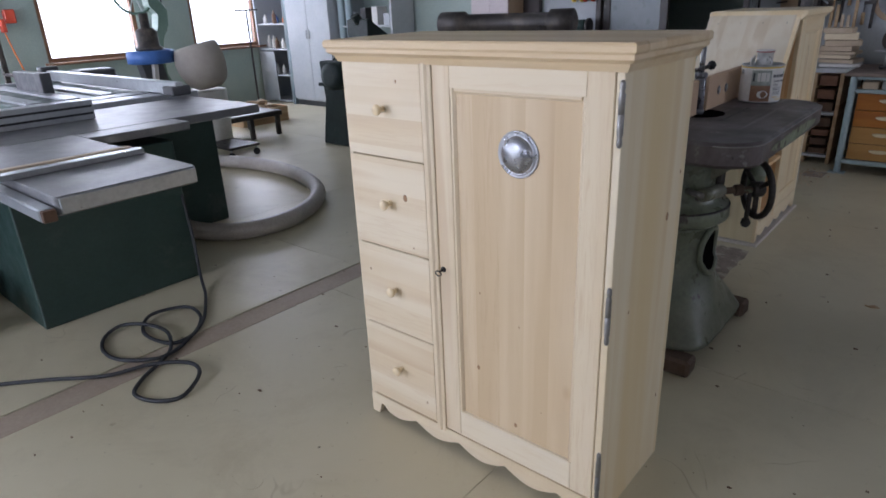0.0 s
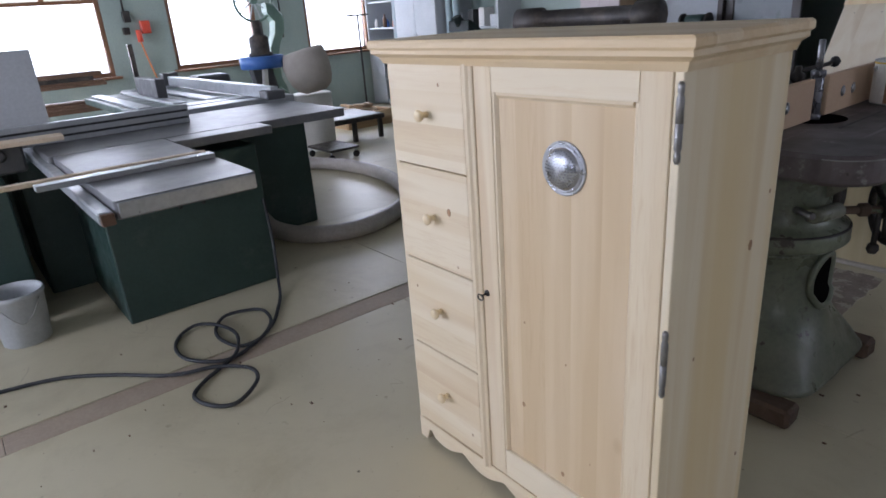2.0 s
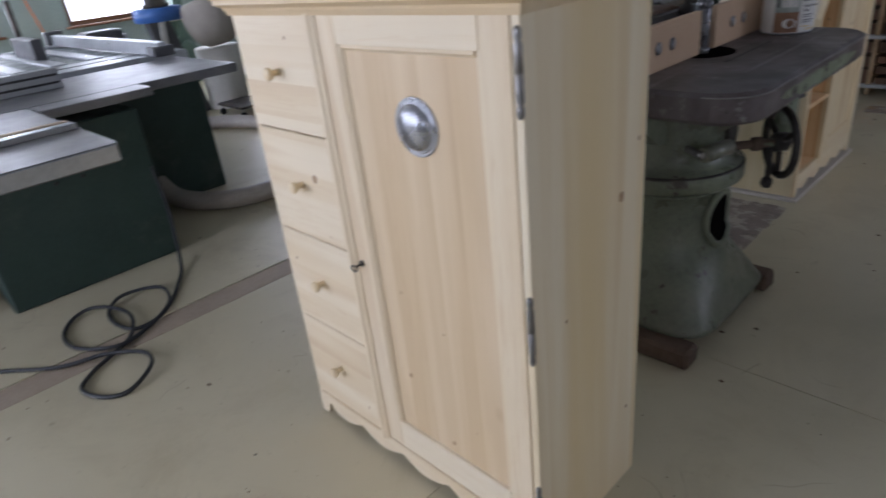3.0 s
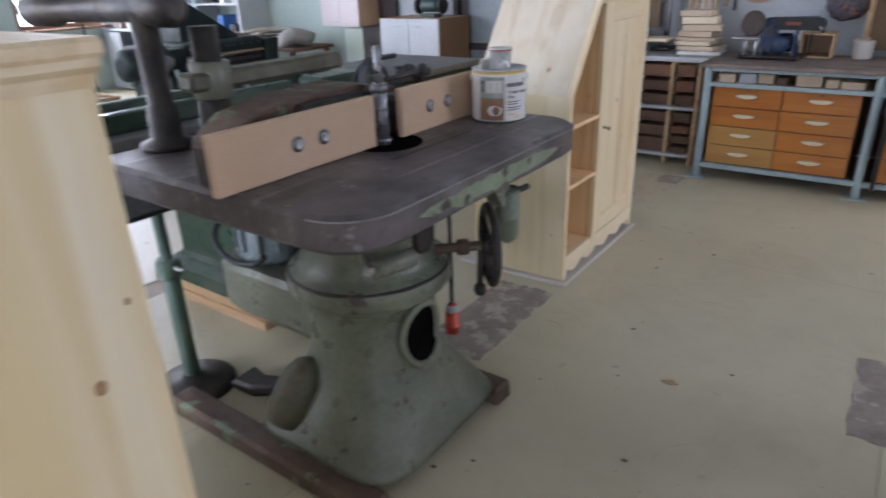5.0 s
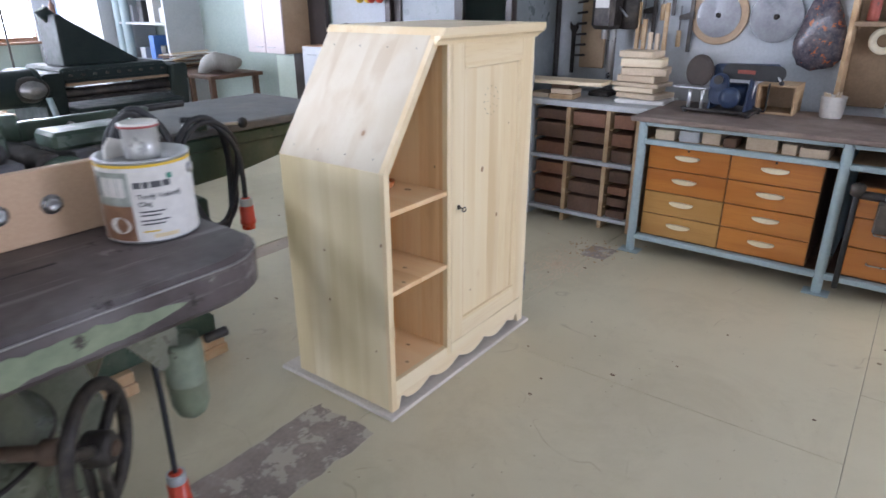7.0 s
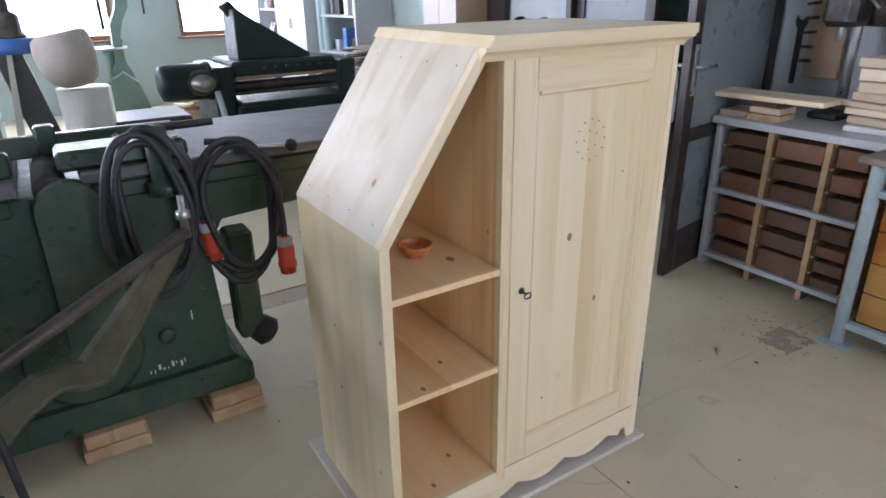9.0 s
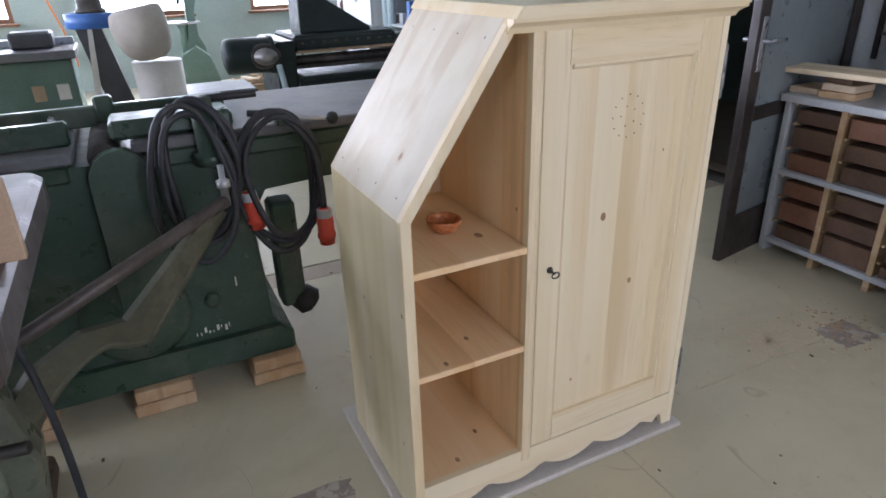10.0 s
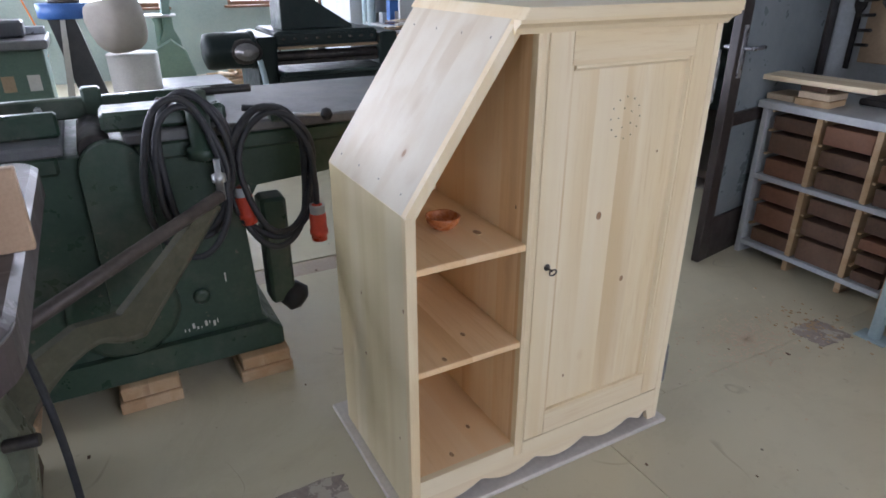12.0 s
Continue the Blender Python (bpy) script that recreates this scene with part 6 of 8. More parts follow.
def band_saw():
    s = thing("band_saw", "pale green cast-iron band saw by the window", "band saw", (-8.45, 4.42, 0))
    body = [(-0.20, 0.001), (0.24, 0.001), (0.24, 0.08), (0.15, 0.20), (0.12, 0.52), (0.06, 0.66), (0.05, 0.95), (0.10, 1.14), (0.20, 1.30), (0.22, 1.5), (0.10, 1.66), (-0.02, 1.68), (-0.02, 1.56),
            (0.08, 1.44), (0.05, 1.28), (-0.04, 1.10), (-0.06, 0.66), (-0.13, 0.52), (-0.15, 0.20), (-0.20, 0.08)]
    part("frame", roughen(prism(body, "x", -0.09, 0.09, None, 0.02), 0.004, 7), GREEN_PALE, s, "curved pale green cast frame")
    part("table", lathe([(0.20, 0.815), (0.235, 0.82), (0.235, 0.842), (0.23, 0.845), (0.0004, 0.846)], (0, -0.12, 0), (0, 0, 1), 30), STEEL, s, "round steel table")
    part("table_bracket", lathe([(0.06, 0.46), (0.05, 0.74), (0.09, 0.8145)], (0, -0.10, 0), (0, 0, 1), 18), GREEN_PALE, s)
    for z in (1.72,):
        wh = part("wheel", tube([Vector((0.0, -0.16 + 0.27 * math.cos(t), z + 0.27 * math.sin(t))) for t in [2 * math.pi * k / 36 for k in range(36)]], 0.018, 8, True), GREEN_PALE, s, "spoked band wheel")
        for k in range(10):
            t = 2 * math.pi * k / 10
            part("spoke", rod((0, -0.16 + 0.03 * math.cos(t), z + 0.03 * math.sin(t)), (0, -0.16 + 0.26 * math.cos(t), z + 0.26 * math.sin(t)), 0.009, 8), WHITE, wh)
        part("hub", lathe([(0.045, -0.05), (0.045, 0.05)], (0, -0.16, z), (1, 0, 0), 16), GREEN_PALE, wh)
    part("blade_guide", box(-0.02, 0.02, -0.13, -0.09, 1.05, 1.44, 0.004), IRON_DARK, s)
    part("wheel_case", roughen(prism([(-0.30, 0.001), (0.24, 0.001), (0.24, 0.12), (0.16, 0.42), (0.0, 0.56), (-0.18, 0.46), (-0.28, 0.30)], "x", 0.091, 0.15, None, 0.02), 0.004, 8), GREEN_PALE, s, "cast lower case")


band_saw()

# a pale green workbench machine before the window
g = thing("mortiser_bench", "pale green machine bench with a steel top and hand wheels", "woodworking machine", (-6.6, 3.0, 0))
part("body", box(-0.35, 0.35, -0.75, 0.12, 0.001, 0.72, 0.015), GREEN_PALE, g)
part("top", box(-0.42, 0.42, -0.85, 0.17, 0.722, 0.80, 0.01), SAW_TOP, g)
part("rail", box(-0.30, -0.20, -1.0, 0.15, 0.801, 0.87, 0.008), ALU, g)
for y, m in ((-0.20, CARD), (0.0, PAPER)):
    part("notice", box(0.3505, 0.353, y - 0.05, y + 0.05, 0.36, 0.50, 0.0005), m, g, "small printed notice")
part("machine_head", box(-0.15, 0.15, -0.35, 0.0, 0.801, 0.95, 0.02), GREY, g)


# ---- along the west wall ----
def wall_sockets():
    s = thing("wall_socket", "dark and red power sockets with hanging cords on the wall", "socket", (WEST, 2.82, 1.45))
    part("switch_box", box(0.001, 0.07, -0.14, -0.05, 0.10, 0.24, 0.008), IRON_DARK, s)
    part("switch_box", box(0.001, 0.06, -0.17, -0.09, -0.05, 0.04, 0.008), IRON_DARK, s)
    part("red_socket", box(0.001, 0.08, 0.05, 0.17, -0.05, 0.11, 0.01), RED, s, "red power socket")
    part("plug", rod((0.09, 0.0, 0.0), (0.10, 0.0, -0.15), 0.035, 14), RED, s)
    part("conduit", rod((0.02, -0.11, 0.24), (0.02, -0.11, 1.2), 0.012, 8), IRON_DARK, s)
    part("cord", tube(smooth_path([(0.10, 0.0, -0.15), (0.06, 0.06, -0.4), (0.03, 0.16, -0.8), (0.04, 0.2, -1.1)], 5), 0.010, 6), ORANGE, s, "orange cord")


wall_sockets()
tagged(new("conduit_pipe", solid("conduit_pipe", rod((WEST + 0.03, 4.88, 1.2), (WEST + 0.03, 4.88, CEIL), 0.012, 8), IRON_DARK)), "thin dark conduit on the wall", "pipe")


def timber_rack():
    r = thing("timber_rack", "iron stand stacked with dark boards before a window", "rack", (-7.6, 1.6, 0))
    for y in (-0.6, 0.75):
        part("upright", box(-0.03, 0.03, y - 0.025, y + 0.025, 0.001, 1.30, 0.004), IRON_DARK, r)
        part("foot", box(-0.3, 0.3, y - 0.03, y + 0.03, 0.0012, 0.04, 0.004), IRON_DARK, r)
        for z in (0.40, 0.66, 0.92):
            part("bracket", box(0.03, 0.30, y - 0.02, y + 0.02, z - 0.03, z, 0.004), IRON_DARK, r)
    rng = random.Random(11)
    for z in (0.40, 0.66, 0.92):
        h = z
        for k in range(4):
            t = rng.uniform(0.025, 0.045)
            ob = single("stored_board", box(-0.10, 0.12, -0.9 - rng.uniform(0, 0.3), 0.25 + rng.uniform(0, 0.15), 0, t, 0.003), rng.choice((BROWN_WOOD, BROWN_WOOD, IRON_DARK, BROWN_WOOD)), "brown board stacked on an iron stand", "board",
                        (-7.6 + 0.16 + rng.uniform(-0.02, 0.02), 1.6, h + 0.0006), rng.uniform(-1.5, 1.5), "boards on the iron stand")
            h += t + 0.001


timber_rack()
single("grey_sheet", box(-0.012, 0.012, -1.2, 0.68, 0, 1.36, 0.003), surface("grey_coated_sheet", (0.42, 0.43, 0.43), (0.48, 0.49, 0.49), 0.5, scale=2), "large grey coated sheet standing upright", "sheet", (-4.72, 0.36, 0.001))


# ---- along the north wall ----
def tall_cabinets():
    c = thing("tall_shelf", "tall white shelf unit with bottles", "shelf", (-8.55, 6.60, 0))
    part("side", box(-0.40, -0.37, -0.22, 0.38, 0.001, 2.1, 0.004), WHITE, c)
    part("side", box(0.37, 0.40, -0.22, 0.38, 0.001, 2.1, 0.004), WHITE, c)
    part("back", box(-0.37, 0.37, 0.34, 0.37, 0.02, 2.1, 0.002), WHITE, c)
    part("lower_door", box(-0.37, 0.0, -0.215, -0.195, 0.04, 0.80, 0.004), WHITE, c)
    for z in (0.02, 0.42, 0.82, 1.2, 1.6, 2.07):
        part("shelf", box(-0.369, 0.369, -0.19, 0.34, z, z + 0.025, 0.003), WHITE, c)
    rng = random.Random(6)
    for k in range(16):
        z, x = (0.8455, 1.2255, 0.4455)[k % 3], -0.30 + 0.042 * k
        h = rng.uniform(0.10, 0.22)
        single("bottle", lathe([(0.03, 0), (0.034, 0.004), (0.034, h * 0.65), (0.014, h * 0.8), (0.014, h), (0.0004, h)], seg=14), rng.choice((PAPER, ORANGE, CLEAR, BLUE, GREY, BROWN_WOOD)),
               "small bottle on a white shelf", "bottle", (-8.55 + x, 6.52 + rng.uniform(-0.06, 0.1), z), 0, "bottles on the white shelf")
    w = thing("white_cabinet", "large white two-door steel cabinet against the wall", "cabinet", (-7.62, 6.62, 0))
    part("body", box(-0.5, 0.5, -0.22, 0.37, 0.08, 2.05, 0.006), WHITE, w)
    for a, b in ((-0.5, -0.003), (0.003, 0.5)):
        d = part("door", box(a, b, -0.241, -0.221, 0.10, 2.04, 0.004), WHITE, w)
        part("handle", box(-0.04 if a < 0 else 0.03, -0.03 if a < 0 else 0.04, -0.26, -0.24, 1.0, 1.12, 0.002), STEEL, d)
    part("plinth", box(-0.48, 0.48, -0.20, 0.35, 0.001, 0.0795, 0.003), GREY, w)
    part("trim", box(-0.58, -0.51, -0.24, -0.16, 0.001, 2.3, 0.006), BLUE_STEEL, w)
    s = thing("open_shelf", "white open shelf with boxes and papers", "shelf", (-6.5, 6.72, 0))
    for x in (-0.5, 0.5):
        part("upright", box(x - 0.02, x + 0.02, -0.2, 0.24, 0.001, 2.0, 0.004), WHITE, s)
    for z in (0.35, 0.75, 1.15, 1.55):
        part("shelf", box(-0.48, 0.48, -0.2, 0.24, z, z + 0.025, 0.003), WHITE, s)
    for k in range(12):
        z = (0.7755, 1.1755, 0.3755)[k % 3]
        hh = rng.uniform(0.10, 0.28)
        single("storage_box", box(-0.055, 0.055, -0.1, 0.1, 0, hh, 0.004), rng.choice((PAPER, CARD, WHITE, BLACK, BLUE, WHITE)), "small box on an open white shelf", "box", (-6.92 + 0.075 * k, 6.70, z), rng.uniform(-4, 4), "boxes on the open shelf")


tall_cabinets()
pm = thing("floor_pole", "thin dark pole with a crossbar on a round foot", "stand", (-8.2, 5.75, 0))
part("foot", lathe([(0.13, 0.001), (0.13, 0.02), (0.02, 0.04)], seg=20), IRON_DARK, pm)
part("pole", rod((0, 0, 0.03), (0, 0, 1.45), 0.014, 10), IRON_DARK, pm)
part("crossbar", rod((-0.05, -0.16, 1.44), (0.05, 0.16, 1.44), 0.012, 8), IRON_DARK, pm)

hc = thing("wall_cupboard", "white two-door wall cupboard with pinkish sides", "cupboard", (-4.42, 6.80, 0.93))
part("body", box(-0.27, 0.27, -0.18, 0.20, 0, 0.72, 0.004), CARD, hc)
for a, b in ((-0.27, -0.002), (0.002, 0.27)):
    d = part("door", box(a, b, -0.20, -0.181, 0.003, 0.717, 0.003), surface("pinkish_white_laminate", (0.46, 0.39, 0.385), (0.52, 0.45, 0.44), 0.4, scale=2), hc)
    part("handle", box(-0.14 if a < 0 else 0.04, -0.04 if a < 0 else 0.14, -0.212, -0.20, 0.05, 0.058, 0.002), STEEL, d)
single("leaning_panel", box(-0.34, 0.34, -0.010, 0.010, 0, 0.88, 0.002), surface("pale_green_panel", (0.52, 0.62, 0.54), (0.57, 0.66, 0.58), 0.6, scale=2), "pale green panel leaning against the wall", "panel", (-4.35, 6.94, 0.001))
# Plain dark upright slab; what it stands for is left open.
single("dark_curtain", roughen(box(-0.24, 0.26, -0.03, 0.03, 0, 2.1, 0.01), 0.006, 6), DARK_BROWN, "tall dark brown panel beside the wall", "locker", (-4.18, 6.955, 0.001))
lc = thing("low_cabinet", "low white two-door cabinet with a brown side", "cabinet", (-3.40, 6.74, 0))
part("body", box(-0.36, 0.36, -0.24, 0.26, 0.04, 1.03, 0.004), surface("brown_laminate", (0.26, 0.13, 0.06), (0.33, 0.18, 0.085), 0.4, scale=3), lc)
for a, b in ((-0.36, -0.005), (0.0, 0.355)):
    d = part("door", box(a, b, -0.261, -0.241, 0.05, 1.025, 0.003), WHITE, lc)
    part("handle", box(a + 0.08, b - 0.08, -0.275, -0.261, 0.95, 0.96, 0.002), STEEL, d)
part("plinth", box(-0.34, 0.34, -0.22, 0.24, 0.001, 0.04, 0.002), GREY, lc)
gr = thing("bench_grinder", "small dark green bench grinder on a white cabinet", "grinder", (-3.30, 6.72, 1.0305))
part("base", box(-0.09, 0.09, -0.07, 0.07, 0, 0.03, 0.006), GREEN_DARK, gr)
part("motor", lathe([(0.05, -0.10), (0.065, -0.09), (0.065, 0.09), (0.05, 0.10)], (0, 0, 0.105), (1, 0, 0), 20), GREEN_DARK, gr)
for x in (-0.14, 0.14):
    part("wheel", lathe([(0.075, -0.014), (0.08, -0.01), (0.08, 0.01), (0.075, 0.014)], (x, 0, 0.105), (1, 0, 0), 22), IRON_DARK, gr)
for i, (x, m) in enumerate(((-3.42, YELLOW), (-3.28, RED))):
    e = thing("ear_muffs", "ear muffs hanging on the wall", "ear muffs", (x, 6.93, 1.42), 0, "ear muffs on the wall")
    for sx in (-1, 1):
        part("cup", lathe([(0.02, -0.02), (0.042, -0.012), (0.045, 0.012), (0.03, 0.02)], (sx * 0.05, 0, 0), (1, 0, 0), 16), m, e)
    part("band", tube([Vector((0.06 * math.cos(t), 0, 0.04 + 0.11 * math.sin(t))) for t in [math.pi * k / 12 for k in range(13)]], 0.006, 6), BLACK, e)


def glazed_leaf(name, label, at, rz, wide):
    """A dark brown door leaf with two frosted panes; hinged at its own origin, reaching along +x."""
    d = tagged(thing(name, label, "door", at, rz), kind="structure")
    H, s = 2.08, 0.085
    for a, b, z0, z1 in ((0, s, 0.012, H), (wide - s, wide, 0.012, H), (s, wide - s, 0.012, 0.235), (s, wide - s, 0.70, 0.765), (s, wide - s, H - 0.10, H)):
        part("door_frame", box(a, b, -0.02, 0.02, z0, z1, 0.003), DARK_BROWN, d)
    for z0, z1 in ((0.235, 0.70), (0.765, H - 0.10)):
        part("pane", box(s - 0.004, wide - s + 0.004, -0.006, 0.006, z0 - 0.004, z1 + 0.004, 0.001), GLASSY, d, "frosted pane")
    return d


fr = tagged(thing("door_casing", "dark brown double door casing", "door casing", ((DOOR0 + DOOR1) / 2, NORTH, 0)), kind="structure")
hw = (DOOR1 - DOOR0) / 2
part("jamb", box(-hw, -hw + 0.06, -0.02, 0.12, 0, 2.15, 0.004), DARK_BROWN, fr)
part("jamb", box(hw - 0.06, hw, -0.02, 0.12, 0, 2.15, 0.004), DARK_BROWN, fr)
part("lintel", box(-hw + 0.06, hw - 0.06, -0.02, 0.12, 2.09, 2.15, 0.004), DARK_BROWN, fr)
glazed_leaf("door_1", "closed dark brown door leaf with frosted panes", (DOOR0 + 0.062, NORTH + 0.05, 0), 0, 0.74)
leaf = glazed_leaf("door_2", "open dark brown door leaf with frosted panes and a lever handle", (-1.515, 6.955, 0), -80.1, 0.97)
for s in (-1, 1):
    hp = part("handle_plate", box(0.905, 0.94, s * 0.02 if s > 0 else -0.026, 0.026 if s > 0 else s * 0.02, 0.93, 1.16, 0.002), CHROME, leaf, "bright steel handle plate")
    part("lever_handle", rod((0.922, s * 0.02, 1.06), (0.922, s * 0.065, 1.06), 0.009, 10), CHROME, hp)
    part("lever", rod((0.922, s * 0.062, 1.06), (0.80, s * 0.062, 1.06), 0.009, 10), CHROME, hp)


# ---- clutter behind the machines ----
SACK = surface("dusty_pale_sack", (0.24, 0.23, 0.205), (0.34, 0.325, 0.295), 0.8, scale=6, bumps=0.4)
ft = thing("side_table", "plain brown table by the wall", "table", (-5.35, 6.45, 0))
part("top", box(-0.65, 0.65, -0.30, 0.30, 0.70, 0.735, 0.004), BROWN_WOOD, ft)
for sx in (-0.58, 0.58):
    for sy in (-0.25, 0.25):
        part("leg", box(sx - 0.025, sx + 0.025, sy - 0.025, sy + 0.025, 0.001, 0.70, 0.003), BROWN_WOOD, ft)
rng = random.Random(41)
for k in range(14):
    single("loose_lath", box(-0.02, 0.02, -0.26, 0.26 + rng.uniform(0, 0.1), 0, 0.012, 0.002), rng.choice((PALE_WOOD, ROUGH_WOOD, BROWN_WOOD, PAPER)), "loose thin lath on a table", "lath",
           (-5.75 + 0.02 * k + rng.uniform(-0.05, 0.05), 6.45, 0.7355 + 0.0125 * k), rng.uniform(-35, 35), "laths heaped on the table")
single("white_sack", roughen(roughen(lathe([(0.15, 0.0), (0.19, 0.02), (0.19, 0.07), (0.17, 0.12), (0.13, 0.15), (0.06, 0.165), (0.0004, 0.16)], seg=30), 0.06, 5), 0.02, 14), SACK, "crumpled pale sack on a table", "sack", (-4.95, 6.42, 0.745))
cr = thing("offcut_crate", "wooden crate full of pale offcuts on the floor", "crate", (-7.35, 5.05, 0))
for sx in (-1, 1):
    part("side", box(sx * 0.33 - 0.012, sx * 0.33 + 0.012, -0.36, 0.36, 0.001, 0.20, 0.003), ROUGH_WOOD, cr)
    part("end", box(-0.317, 0.317, sx * 0.35 - 0.012, sx * 0.35 + 0.012, 0.001, 0.20, 0.003), ROUGH_WOOD, cr)
part("bottom", box(-0.316, 0.316, -0.337, 0.337, 0.001, 0.02, 0.002), ROUGH_WOOD, cr)
part("filling", box(-0.316, 0.316, -0.337, 0.337, 0.0205, 0.16, 0.01), BROWN_WOOD, cr)
for k in range(12):
    single("offcut", box(-0.14, 0.14, -0.03, 0.03, 0, 0.03, 0.003), rng.choice((PALE_WOOD, ROUGH_WOOD, CARD, PALE_WOOD)), "pale wooden offcut in a crate", "offcut",
           (-7.35 + rng.uniform(-0.12, 0.12), 5.05 + rng.uniform(-0.22, 0.22), 0.1605 + 0.0305 * (k // 3)), rng.uniform(-90, 90), "offcuts in the crate")
for x in (-7.02, -6.86):
    tagged(new("duct_pipe", solid("duct_pipe", rod((x, 6.55, 0.002), (x, 6.55, CEIL), 0.05, 20), BLUE_STEEL)), "pale blue-grey upright pipe", "pipe", "upright pipes by the wall")


# ---- drawer rack beside the door ----
def drawer_rack():
    X0, X1, F, B, H = -1.37, -0.60, 6.33, 6.86, 0.80
    r = thing("drawer_rack", "white-edged rack full of old dark wooden drawers", "rack", ((X0 + X1) / 2, (F + B) / 2, 0))
    o = r.location

    def P(name, bm, mat, label="", parent=None):
        for v in bm.verts:
            v.co -= o
        return part(name, bm, mat, parent or r, label)
    P("top_board", box(X0 - 0.02, X1 + 0.04, F - 0.015, B, H - 0.035, H, 0.003), WHITE, "white worn top board")
    P("side", box(X0, X0 + 0.03, F, B, 0.001, H - 0.035, 0.003), WHITE)
    P("side", box(X1 - 0.03, X1, F, B, 0.001, H - 0.035, 0.003), ROUGH_WOOD)
    P("back", box(X0 + 0.03, X1 - 0.03, B - 0.02, B, 0.05, H - 0.035, 0.001), BROWN_WOOD)
    P("middle_board", box(X0 + 0.03, X1 - 0.03, F - 0.006, B - 0.02, 0.415, 0.440, 0.003), WHITE)
    P("bottom_board", box(X0 + 0.03, X1 - 0.03, F - 0.006, B - 0.02, 0.055, 0.080, 0.003), WHITE)
    xs = [X0 + 0.03, X0 + 0.29, X0 + 0.56, X1 - 0.03]
    for x in xs[1:3]:
        P("divider", box(x - 0.014, x + 0.014, F + 0.002, B - 0.02, 0.4405, H - 0.0355, 0.002), ROUGH_WOOD)
        P("divider", box(x - 0.014, x + 0.014, F + 0.002, B - 0.02, 0.001, 0.0545, 0.002), ROUGH_WOOD)
        P("divider", box(x - 0.014, x + 0.014, F + 0.002, B - 0.02, 0.0805, 0.4145, 0.002), ROUGH_WOOD)
    rng = random.Random(2)
    for a, b in zip(xs, xs[1:]):
        for z0, z1 in ((0.0805, 0.4145), (0.4405, 0.7645)):
            n = rng.choice((3, 3, 4))
            hs = [rng.uniform(0.7, 1.4) for _ in range(n)]
            z, k = z0, (z1 - z0) / sum(hs)
            for h in hs:
                top = z + h * k
                P("runner", box(a + 0.0145, a + 0.03, F + 0.012, B - 0.03, top - 0.014, top - 0.004, 0.001), ROUGH_WOOD)
                d = P("drawer", box(a + 0.031, b - 0.019, F + rng.uniform(0.006, 0.03), B - 0.05, z + 0.002, top - rng.uniform(0.018, 0.03), 0.003), rng.choice((BROWN_WOOD, BROWN_WOOD, BOX_RED)), "dark old drawer box")
                z = top


BOX_RED = surface("reddish_box_wood", (0.15, 0.065, 0.035), (0.22, 0.10, 0.055), 0.65, scale=5, bumps=0.2)
drawer_rack()


